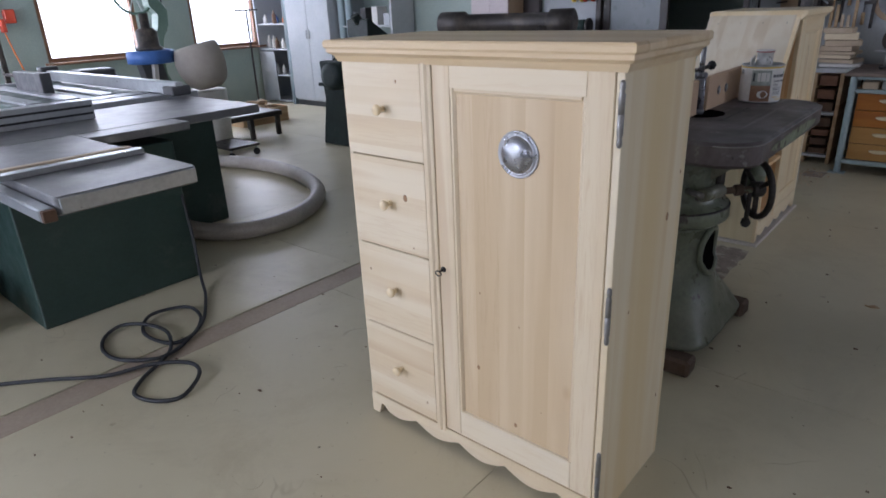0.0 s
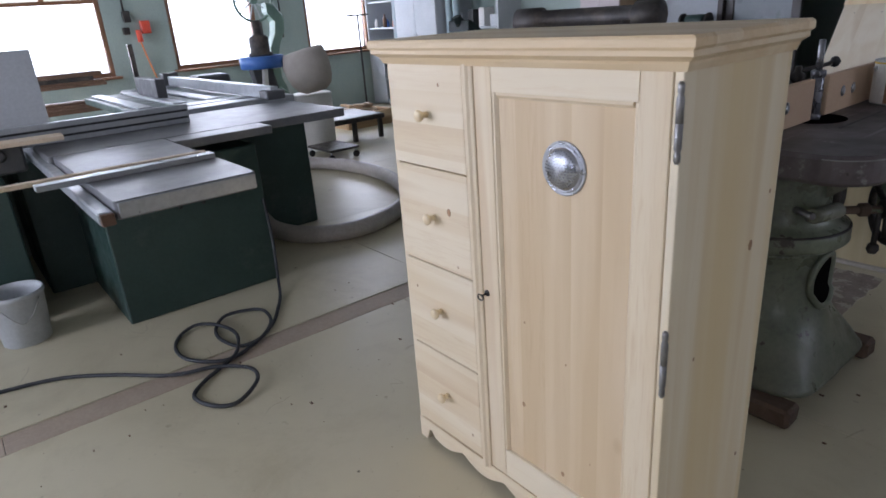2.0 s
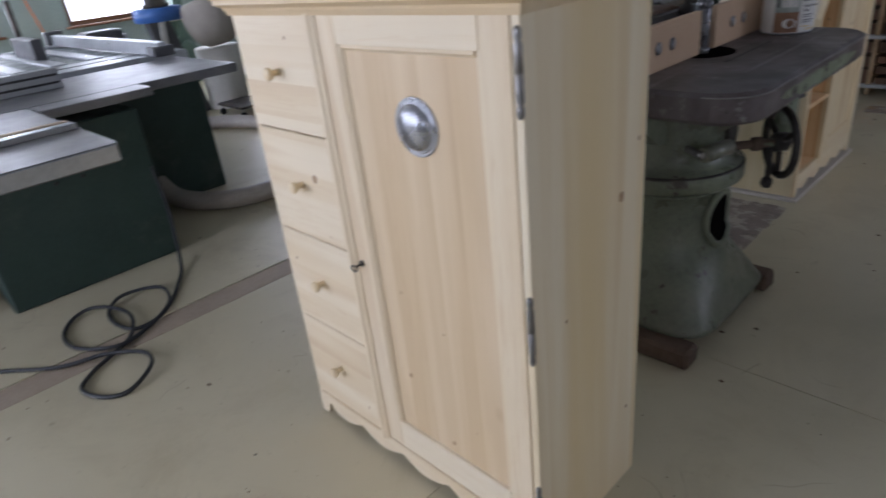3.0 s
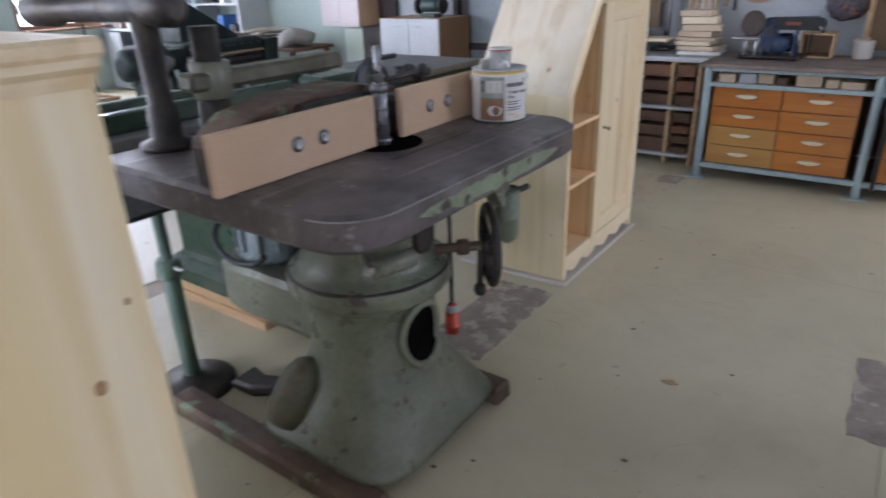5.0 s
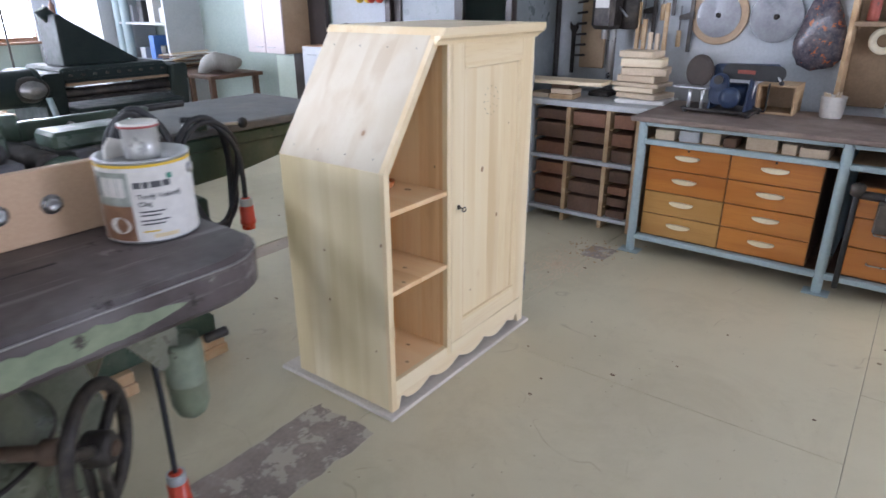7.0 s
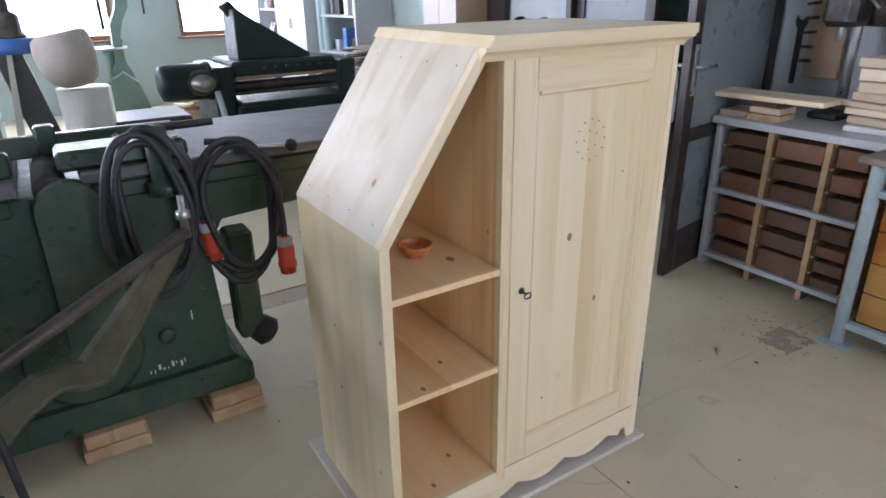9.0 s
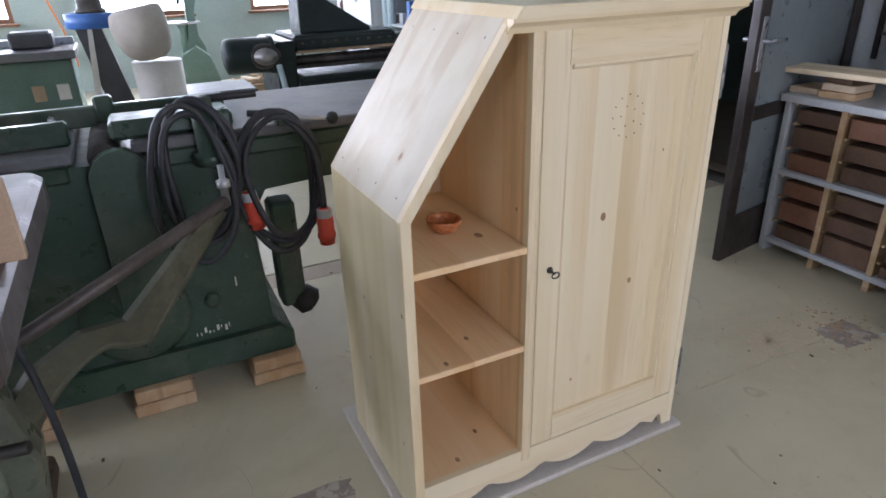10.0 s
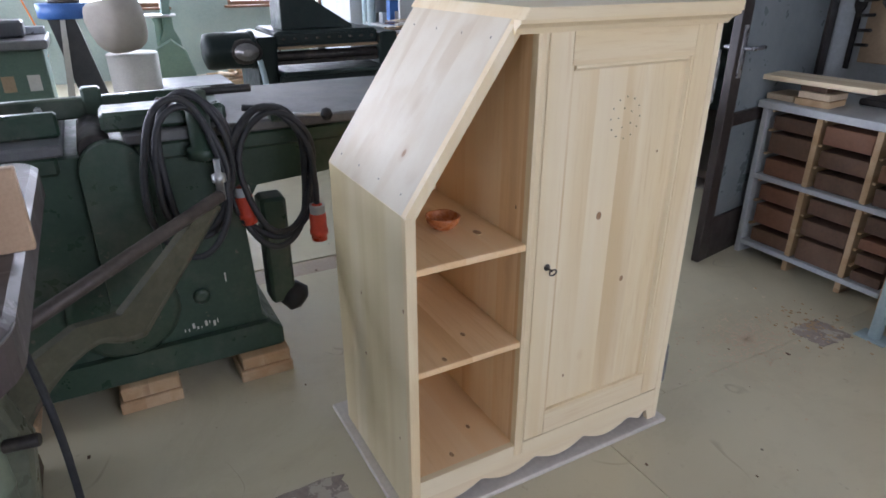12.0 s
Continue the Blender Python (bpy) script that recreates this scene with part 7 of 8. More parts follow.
# ---- steel-framed workbench with drawers ----
def workbench():
    F, B, X0, X1, H = 6.06, 6.78, -0.535, 2.42, 0.80
    w = thing("workbench", "long steel-framed workbench with a dirty wooden top and orange drawers", "workbench", (0.9, (F + B) / 2, 0))
    o = w.location

    def P(name, bm, mat, label="", parent=None):
        for v in bm.verts:
            v.co -= o
        return part(name, bm, mat, parent or w, label)
    P("worktop", roughen(box(X0 - 0.02, X1, F - 0.03, B, H - 0.026, H, 0.005), 0.002, 5), BENCH_TOP, "dirty dark brown worktop")
    legs = (-0.495, 0.49, 1.43, 2.38)
    for x in legs:
        for y in (F + 0.025, B - 0.05):
            lg = P("leg", rod((x, y, 0.006), (x, y, H - 0.0265), 0.024, 16), BLUE_STEEL, "pale blue-grey tube leg")
            P("foot_plate", box(x - 0.06, x + 0.06, y - 0.045, y + 0.045, 0.001, 0.008, 0.002), BLUE_STEEL, "", lg)
    for a, b in zip(legs, legs[1:]):
        P("rail", box(a + 0.02, b - 0.02, F + 0.005, F + 0.045, H - 0.050, H - 0.0265, 0.004), BLUE_STEEL)
        P("rail", box(a + 0.02, b - 0.02, F + 0.005, F + 0.045, 0.648, 0.676, 0.004), BLUE_STEEL)
        P("rail", box(a + 0.02, b - 0.02, F + 0.005, F + 0.045, 0.085, 0.115, 0.004), BLUE_STEEL)
        P("shelf_board", box(a + 0.02, b - 0.02, F + 0.046, B - 0.02, 0.655, 0.672, 0.002), ROUGH_WOOD)
        P("bottom_sheet", box(a + 0.02, b - 0.02, F + 0.046, B - 0.02, 0.09, 0.11, 0.002), BROWN_WOOD)
    P("back_board", box(X0, X1, B - 0.018, B - 0.002, 0.12, H - 0.045, 0.002), BROWN_WOOD)

    def pulled_drawer(u, q, a, b, z0, z1):
        """A dark old drawer pulled far out of its unit."""
        f = F - 0.35
        d = None
        for name, dims in (("drawer", (a, b, f, f + 0.02, z0, z1)), ("drawer_side", (a, a + 0.015, f + 0.0205, F + 0.058, z0, z1)), ("drawer_side", (b - 0.015, b, f + 0.0205, F + 0.058, z0, z1)),
                           ("drawer_bottom", (a + 0.0155, b - 0.0155, f + 0.0205, F + 0.058, z0 + 0.01, z0 + 0.02))):
            bm = box(*dims, 0.003)
            for v in bm.verts:
                v.co -= q
            d = d or u
            ob = part(name, bm, DRAWER_DARK if name == "drawer" else PALE_WOOD, d, "dark stained drawer, pulled out" if name == "drawer" else "")
            d = ob if name == "drawer" else d
        part("knob", lathe([(0.010, 0), (0.022, 0.010), (0.016, 0.018), (0.0004, 0.02)], Vector((a + 0.14, f, z0 + 0.105)) - q, (0, -1, 0), 16), PALE_CREAM, d, "pale worn knob")

    def unit(x0, x1, cols, rows, z0, z1, pull, tan=(), middle=0.5, pulled=()):
        u = thing("drawer_unit", "orange varnished wooden drawer unit under a workbench", "drawer unit", ((x0 + x1) / 2, F + 0.3, z0), 0, "drawer units under the workbench")
        q = u.location
        bm = box(x0, x1, F + 0.06, B - 0.06, z0, z1, 0.003)
        for v in bm.verts:
            v.co -= q
        part("carcass", bm, BROWN_WOOD, u)
        rh, xm = (z1 - z0) / rows, x0 + (x1 - x0) * middle
        for i in range(cols):
            for j in range(rows):
                a, z, cw = (x0, xm)[i], z0 + rh * j, (xm - x0, x1 - xm)[i]
                if (i, j) in pulled:
                    pulled_drawer(u, q, a + 0.02, a + cw - 0.003, z - 0.015, z + rh - 0.0025)
                    continue
                bm = box(a + 0.003, a + cw - 0.003, F + 0.04, F + 0.0595, z + 0.0025, z + rh - 0.0025, 0.002)
                for v in bm.verts:
                    v.co -= q
                d = part("drawer", bm, TAN_WOOD if (i, j) in tan else ORANGE_WOOD, u, "faded tan drawer front" if (i, j) in tan else "orange varnished drawer front")
                c = Vector((a + cw / 2, F + 0.04, z + rh * 0.55)) - q
                if pull == "shell":
                    hb = bmesh.new()
                    n = 14
                    pts = [(0.066 * math.cos(math.pi * k / n), 0.012 + 0.006 * math.sin(math.pi * k / n) - (0.002 if k in (0, n) else 0)) for k in range(n + 1)]
                    lo = [(0.066 * math.cos(math.pi * (1 + k / n)), 0.010 - 0.02 * math.sin(math.pi * k / n)) for k in range(n + 1)]
                    prism([(x, z) for x, z in pts] + lo[1:-1], "y", -0.022, -0.0005, hb, 0.006)
                    for v in hb.verts:
                        v.co += c
                    part("pull", hb, PALE_CREAM, d, "cream shell-shaped pull")
                    if j == rows - 1:
                        part("lock", lathe([(0.007, 0), (0.006, 0.003)], c + Vector((0, 0, 0.045)), (0, -1, 0), 10), IRON_DARK, d)
                else:
                    part("pull", tube(smooth_path([c + Vector((-0.045, 0, 0)), c + Vector((-0.042, -0.022, 0)), c + Vector((0, -0.026, 0)), c + Vector((0.042, -0.022, 0)), c + Vector((0.045, 0, 0))], 4), 0.0035, 8), STEEL, d, "thin steel bow pull")
    unit(-0.455, 0.415, 2, 4, 0.118, 0.645, "shell", {(0, 0), (0, 1)})
    unit(0.555, 1.385, 2, 3, 0.118, 0.575, "bow", (), 0.385, {(1, 2)})
    unit(1.50, 2.30, 2, 3, 0.118, 0.575, "bow")
    # odds and ends in the open shelf
    rng = random.Random(9)
    x = -0.44
    while x < 2.2:
        ww = rng.uniform(0.06, 0.16)
        if not (0.42 < x + ww and x < 0.56):
            single("storage_box", box(-ww / 2, ww / 2, -0.08, 0.08, 0, rng.uniform(0.045, 0.072), 0.004), rng.choice((CARD, PALE_WOOD, WHITE, PALE_WOOD, BROWN_WOOD, PAPER)), "small box in the open shelf of a workbench", "box",
                   (x + ww / 2, F + 0.145 + rng.uniform(-0.01, 0.02), 0.6725), rng.uniform(-5, 5), "boxes in the workbench shelf")
        x += ww + rng.uniform(0.01, 0.05)


DRAWER_DARK = surface("dark_stained_drawer", (0.045, 0.026, 0.018), (0.15, 0.09, 0.06), 0.5, scale=6, bumps=0.15)
PALE_CREAM = surface("cream_plastic", (0.70, 0.62, 0.45), (0.78, 0.70, 0.53), 0.35, scale=9, bumps=0.02)
workbench()


def belt_sander(x, y):
    s = thing("belt_sander", "dark blue belt and disc sander on a workbench", "sander", (x, y, 0.8005), -4)
    part("base", box(-0.16, 0.22, -0.11, 0.11, 0.012, 0.03, 0.006), IRON_DARK, s)
    for fx in (-0.14, 0.20):
        for fy in (-0.09, 0.09):
            part("foot", lathe([(0.014, 0), (0.014, 0.012)], (fx, fy, 0), (0, 0, 1), 10), BLACK, s)
    for gx in (-0.02, 0.17):
        part("leg", prism([(-0.09, 0.03), (0.09, 0.03), (0.045, 0.20), (-0.035, 0.20)], "x", gx, gx + 0.012), NAVY, s)
    part("drive_wheel", lathe([(0.018, 0), (0.055, 0.004), (0.055, 0.022), (0.02, 0.026)], (0.10, -0.10, 0.10), (0, -1, 0), 24), NAVY, s, "dark drive wheel")
    part("pinion", lathe([(0.01, 0), (0.024, 0.003), (0.024, 0.02)], (0.03, -0.10, 0.19), (0, -1, 0), 18), IRON_DARK, s)
    part("tension_lever", rod((0.27, 0.0, 0.25), (0.33, -0.05, 0.19), 0.006, 8), STEEL, s)
    part("tension_knob", lathe([(0.0004, -0.014), (0.012, -0.01), (0.014, 0), (0.0004, 0.014)], (0.33, -0.05, 0.19), (0, 0, 1), 12), BLACK, s)
    part("disc", lathe([(0.085, -0.008), (0.088, -0.005), (0.088, 0.006), (0.07, 0.012)], (-0.10, -0.05, 0.225), (-0.35, -1, 0.1), 30), surface("abrasive_disc", (0.05, 0.04, 0.036), (0.085, 0.065, 0.055), 0.9, fine=300), s, "brown abrasive disc")
    part("motor", lathe([(0.05, -0.09), (0.062, -0.08), (0.062, 0.08), (0.05, 0.09)], (0.06, 0.02, 0.105), (1, 0.15, 0), 22), NAVY, s)
    part("belt_arm", box(-0.03, 0.30, -0.03, 0.07, 0.195, 0.265, 0.02, pose(0, 0, 0, 0, -2, 0)), NAVY, s)
    part("belt", prism(rounded(0.02, 0.34, 0.19, 0.272, (0.04,) * 4), "y", -0.034, -0.031), BLACK, s)
    part("label", box(0.10, 0.19, -0.0385, -0.0345, 0.222, 0.242, 0.0005), DULL_RED, s)
    part("belt_cover", prism(rounded(-0.03, 0.07, 0.05, 0.22, (0.045,) * 4), "y", -0.075, -0.04, None, 0.006), NAVY, s)
    part("table", box(-0.20, -0.02, -0.15, -0.06, 0.135, 0.147, 0.003), STEEL, s)
    for px in (-0.12, -0.05):
        part("bracket", rod((px, -0.10, 0.028), (px, -0.10, 0.136), 0.010, 10), STEEL, s)
    part("post", rod((0.16, 0.0, 0.028), (0.19, 0.02, 0.20), 0.012, 10), STEEL, s)
    part("cord", tube(smooth_path([(0.17, 0.05, 0.05), (0.24, 0.05, 0.02), (0.26, 0.0, 0.10), (0.25, 0.05, 0.17)], 5), 0.005, 6), BLACK, s)


belt_sander(-0.22, 6.44)
ob = thing("open_box", "small open plywood box on a workbench", "box", (0.06, 6.65, 0.8005))
part("side", box(-0.10, -0.088, -0.12, 0.12, 0, 0.16, 0.002), ROUGH_WOOD, ob)
part("side", box(0.088, 0.10, -0.12, 0.12, 0, 0.16, 0.002), ROUGH_WOOD, ob)
part("top", box(-0.0875, 0.0875, -0.12, 0.12, 0.148, 0.16, 0.002), ROUGH_WOOD, ob)
part("bottom", box(-0.0875, 0.0875, -0.12, 0.12, 0.0, 0.012, 0.002), ROUGH_WOOD, ob)
part("back", box(-0.0875, 0.0875, 0.10, 0.12, 0.0125, 0.1475, 0.002), CARD, ob)
jr = thing("plastic_tub", "milky plastic tub full of pale sticks", "tub", (0.33, 6.62, 0.8005))
part("shell", lathe([(0.052, 0), (0.055, 0.003), (0.062, 0.11), (0.065, 0.112), (0.060, 0.114), (0.05, 0.02), (0.0004, 0.018)], seg=24), CLEAR, jr)
rng = random.Random(21)
for k in range(7):
    a = rng.uniform(0, 6.28)
    single("short_stick", rod((0.02 * math.cos(a), 0.02 * math.sin(a), 0), (0.05 * math.cos(a), 0.05 * math.sin(a), 0.11), 0.006, 8), PALE_WOOD, "short pale stick in a plastic tub", "stick", (0.33, 6.62, 0.8205), 0, "sticks in the tub")


def tool_box(x, y):
    t = thing("tool_box", "dark grey plastic tool box with orange latches", "tool box", (x, y, 0.8005), -5)
    part("body", prism([(-0.215, 0), (0.215, 0), (0.235, 0.125), (-0.235, 0.125)], "y", -0.10, 0.10, None, 0.008), DARK_PLASTIC, t)
    part("lid", prism([(-0.24, 0.1255), (0.24, 0.1255), (0.225, 0.195), (-0.225, 0.195)], "y", -0.105, 0.105, None, 0.012), DARK_PLASTIC, t)
    for sx in (-1, 1):
        part("latch", box(sx * 0.165 - 0.045, sx * 0.165 + 0.045, -0.118, -0.1055, 0.135, 0.182, 0.005), ORANGE, t, "orange latch")
    part("handle", tube(smooth_path([(-0.10, 0, 0.19), (-0.09, 0, 0.225), (0.09, 0, 0.225), (0.10, 0, 0.19)], 5), 0.012, 8), BLACK, t)
    part("front_label", prism([(-0.07, 0.105), (0.09, 0.105), (0.06, 0.012), (-0.045, 0.012)], "y", -0.1045, -0.1015), PAPER, t, "pale printed label")
    part("label_picture", prism([(-0.045, 0.06), (0.06, 0.06), (0.045, 0.02), (-0.035, 0.02)], "y", -0.1062, -0.1047), BROWN_WOOD, t)
    part("label_mark", box(-0.05, 0.07, -0.1066, -0.1047, 0.075, 0.097, 0.0003), IRON_DARK, t, "maker's mark, a plain dark bar")


tool_box(0.82, 6.56)
for i, x in enumerate((1.14, 1.25)):
    bo = thing("water_bottle", "clear plastic water bottle with a red label", "bottle", (x, 6.68 - 0.04 * i, 0.8005), 0, "water bottles on the bench")
    part("body", lathe([(0.038, 0), (0.042, 0.006), (0.042, 0.08), (0.039, 0.10), (0.042, 0.12), (0.042, 0.20), (0.018, 0.265), (0.014, 0.27), (0.014, 0.29)], seg=22), PET, bo)
    part("label", lathe([(0.0428, 0.105), (0.0432, 0.108), (0.0432, 0.165), (0.0428, 0.168)], seg=22, cap=False), RED, bo, "red paper label")
    part("cap", lathe([(0.016, 0.288), (0.017, 0.29), (0.017, 0.305), (0.015, 0.308)], seg=16), BLUE, bo)


# wood stacked on the rack, a small drill stand, and hand tools behind
def stacked_wood():
    rng = random.Random(15)
    z = 0.8005
    for k, (w, d, h) in enumerate(((0.30, 0.26, 0.025), (0.27, 0.24, 0.03), (0.26, 0.2, 0.03), (0.31, 0.22, 0.024), (0.25, 0.2, 0.04), (0.27, 0.2, 0.045), (0.25, 0.19, 0.05), (0.22, 0.18, 0.04))):
        single("offcut", roughen(box(-w / 2, w / 2, -d / 2, d / 2, 0, h, 0.004), 0.0015, 12), rng.choice((PALE_WOOD, PALE_WOOD, RAW["x", "z"])) if k > 0 else PAPER, "pale wooden offcut in a stack", "offcut",
               (-0.715 + rng.uniform(-0.03, 0.03), 6.60 + rng.uniform(-0.02, 0.02), z), rng.uniform(-12, 12), "offcuts stacked on the rack")
        z += h + 0.003
    single("flat_board", roughen(box(-0.30, 0.28, -0.10, 0.10, 0, 0.024, 0.003), 0.001, 8), RAW["x", "y"], "flat pine board bridging two stacks", "board", (-1.17, 6.44, 0.896), 4)
    for k, (x, y, w, d, h, z) in enumerate(((-1.33, 6.47, 0.14, 0.18, 0.028, 0.8005), (-1.17, 6.45, 0.16, 0.16, 0.03, 0.8005), (-1.17, 6.46, 0.15, 0.15, 0.030, 0.8315), (-1.18, 6.46, 0.13, 0.13, 0.031, 0.8635))):
        single("offcut", box(-w / 2, w / 2, -d / 2, d / 2, 0, h, 0.003), (PALE_WOOD, ROUGH_WOOD, PALE_WOOD, BROWN_WOOD)[k], "small wooden offcut on a rack", "offcut", (x, y, z), rng.uniform(-8, 8), "offcuts stacked on the rack")
    d = thing("drill_stand", "dark drill press standing on a rack", "drill press", (-1.02, 6.72, 0.8005))
    part("base", box(-0.07, 0.07, -0.10, 0.10, 0, 0.03, 0.006), IRON_DARK, d)
    part("column", rod((0, 0.06, 0.03), (0, 0.06, 0.78), 0.026, 16), STEEL, d, "bare steel column")
    part("head", box(-0.075, 0.075, -0.14, 0.10, 0.42, 0.74, 0.025), IRON_DARK, d)
    part("motor", lathe([(0.05, 0), (0.062, 0.01), (0.062, 0.20), (0.05, 0.21)], (0.10, 0.06, 0.42), (0, 0, 1), 20), IRON_DARK, d)
    part("quill", rod((0, -0.07, 0.50), (0, -0.07, 0.36), 0.02, 14), STEEL, d)
    part("feed_lever", rod((0.06, -0.03, 0.56), (0.15, -0.10, 0.50), 0.007, 8), STEEL, d)
    part("label", box(-0.045, 0.045, -0.1435, -0.1405, 0.55, 0.68, 0.001), PAPER, d)
    r = thing("tool_rack", "upright wooden rack with clamps and bits on the wall", "rack", (-1.22, 6.86, 0.95))
    part("board", box(-0.09, 0.09, 0.05, 0.075, 0, 0.62, 0.003), CARD, r)
    for k in range(8):
        part("peg", rod((-0.12, 0.05, 0.08 + 0.07 * k), (-0.02, -0.02, 0.09 + 0.07 * k), 0.008, 8), IRON_DARK, r)
    sp = single("spanner", prism([(-0.012, 0), (0.012, 0), (0.014, 0.28), (0.03, 0.31), (0.03, 0.35), (0.012, 0.33), (-0.012, 0.33), (-0.03, 0.35), (-0.03, 0.31), (-0.014, 0.28)], "y", -0.006, 0.006, None, 0.002), IRON_DARK,
                "dark iron spanner hanging on the wall", "spanner", (-1.40, 6.985, 0.90))
    for k in range(5):
        h = rng.uniform(0.35, 0.62)
        single("upright_lath", box(-0.012, 0.012, -0.012, 0.012, 0, h, 0.002), rng.choice((ROUGH_WOOD, CARD, PALE_WOOD)), "wooden lath standing against the wall", "lath", (-0.86 + 0.045 * k, 6.80, 0.8005), 0, "laths against the wall")


stacked_wood()


def saw_blade(x, z, r, with_board):
    b = thing("saw_blade", "round steel saw blade hanging on the wall" + (" on a round board" if with_board else ""), "saw blade", (x, 6.999, z), 0, "saw blades on the wall")
    if with_board:
        part("backing", lathe([(r + 0.035, 0), (r + 0.04, 0.004), (r + 0.04, 0.018), (r + 0.035, 0.02)], (0, -0.001, 0), (0, -1, 0), 44), CARD, b, "round brown backing board")
    teeth = []
    for k in range(60):
        a0 = 2 * math.pi * k / 60
        teeth += [(r * math.cos(a0), r * math.sin(a0)), ((r - 0.006) * math.cos(a0 + 0.03), (r - 0.006) * math.sin(a0 + 0.03))]
    part("blade", prism(teeth, "y", -0.027, -0.0245), BLADE, b, "bright toothed steel disc")
    part("hub", lathe([(0.016, 0), (0.016, 0.004), (0.0004, 0.005)], (0, -0.027, 0), (0, -1, 0), 18), IRON_DARK, b)


BLADE = surface("tarnished_blade_steel", (0.085, 0.085, 0.09), (0.17, 0.172, 0.178), 0.4, 0.6, scale=10, bumps=0.08, chips=(0.16, 0.13, 0.11), chip_at=0.63)
saw_blade(-0.42, 1.305, 0.135, True)
saw_blade(-0.09, 1.30, 0.150, False)
# Crumpled lump standing for dark garments hung on the wall.
sack = lathe([(0.05, 0.0), (0.10, 0.02), (0.13, 0.08), (0.125, 0.16), (0.11, 0.24), (0.10, 0.32), (0.06, 0.39), (0.02, 0.43), (0.0004, 0.44)], (0, 0, 0), (0, 0, 1), 30)
for q in sack.verts:
    q.co.y *= 0.35
bag = single("clear_bag", roughen(roughen(sack, 0.03, 8), 0.012, 26), surface("crumpled_dark_clothes", (0.02, 0.025, 0.05), (0.16, 0.13, 0.13), 0.22, scale=34, bumps=0.5, chips=(0.50, 0.14, 0.05), chip_at=0.60, chip_scale=24), "crumpled bundle of dark clothes hanging on the wall", "bag", (0.16, 6.95, 1.02))
sh = thing("wall_shelf", "brown wall shelf with rolls of tape", "shelf", (0.95, 6.86, 0.82))
part("back", box(-0.62, 0.70, 0.115, 0.135, 0, 0.80, 0.003), SHELF_BROWN, sh)
part("shelf", box(-0.62, 0.70, -0.08, 0.114, 0.44, 0.465, 0.003), SHELF_BROWN, sh)
part("side", box(-0.645, -0.621, -0.08, 0.135, 0, 0.80, 0.003), ROUGH_WOOD, sh)
rng = random.Random(52)
for k in range(9):
    h, r = rng.uniform(0.07, 0.16), rng.uniform(0.028, 0.045)
    single("storage_jar", lathe([(r * 0.9, 0), (r, 0.005), (r, h * 0.8), (r * 0.8, h * 0.86), (r * 0.85, h * 0.88), (r * 0.85, h), (0.0004, h)], seg=18), rng.choice((TIN, GREY, BROWN_WOOD, NAVY, CLEAR, DULL_RED)),
           "small jar or tin on a brown wall shelf", "jar", (0.40 + 0.11 * k, 6.88 + rng.uniform(-0.02, 0.02), 1.2855), 0, "jars on the wall shelf")
for x, m in ((0.47, PALE_CREAM), (0.66, BLUE_STEEL)):
    single("tape_roll", lathe([(0.035, -0.02), (0.07, -0.02), (0.072, -0.016), (0.072, 0.016), (0.07, 0.02), (0.035, 0.02), (0.035, -0.02)], (0, 0, 0.073), (0, -1, 0.03), 28, False), m, "roll of tape hanging by a wall shelf", "tape", (x, 6.955, 1.11), 0, "tape rolls")
single("curved_horn", tube(smooth_path([(-0.13, 0, 0.012), (-0.11, 0, 0.12), (-0.05, 0, 0.20), (0.03, 0.0, 0.21), (0.10, 0, 0.16), (0.13, 0, 0.012)], 6), 0.02, 10), STEEL, "bent steel pipe on a workbench", "pipe", (0.70, 6.735, 0.812))


# vice on a dark post, and cardboard boxes on a pulled-out drawer
v = thing("bench_vice", "dark iron screw vice fixed to the front of a workbench", "vice", (0.53, 5.975, 0))
part("bar", rod((0.04, -0.02, 0.10), (0.04, -0.02, 0.60), 0.013, 12), BLACK, v)
part("jaw", box(0.15, 0.31, -0.08, 0.03, 0.565, 0.625, 0.008), BLUE_STEEL, v)
part("jaw_block", box(0.13, 0.25, -0.10, 0.01, 0.42, 0.56, 0.008), IRON_DARK, v, "dark iron jaw")
part("cross", rod((0.04, -0.02, 0.57), (0.24, -0.03, 0.57), 0.02, 12), IRON_DARK, v)
part("screw", rod((0.20, -0.03, 0.57), (0.20, 0.055, 0.60), 0.018, 12), IRON_DARK, v)
part("screw_head", lathe([(0.02, 0), (0.03, 0.01), (0.03, 0.05), (0.02, 0.06)], (0.04, -0.02, 0.56), (0, 0, 1), 14), IRON_DARK, v)


for k, (x, w) in enumerate(((1.205, 0.50), (1.215, 0.50), (1.24, 0.52), (1.255, 0.52))):
    single("cardboard_box", roughen(box(-w / 2, w / 2, -0.16, 0.16, 0, 0.079, 0.004), 0.003, 6), CARD_SHADED, "flat brown cardboard box stacked on a pulled-out drawer", "cardboard box",
           (x, 5.895 + 0.006 * (k % 2), 0.5765 + 0.0815 * k), 2.5 * (k % 2) - 1, "stacked cardboard boxes")


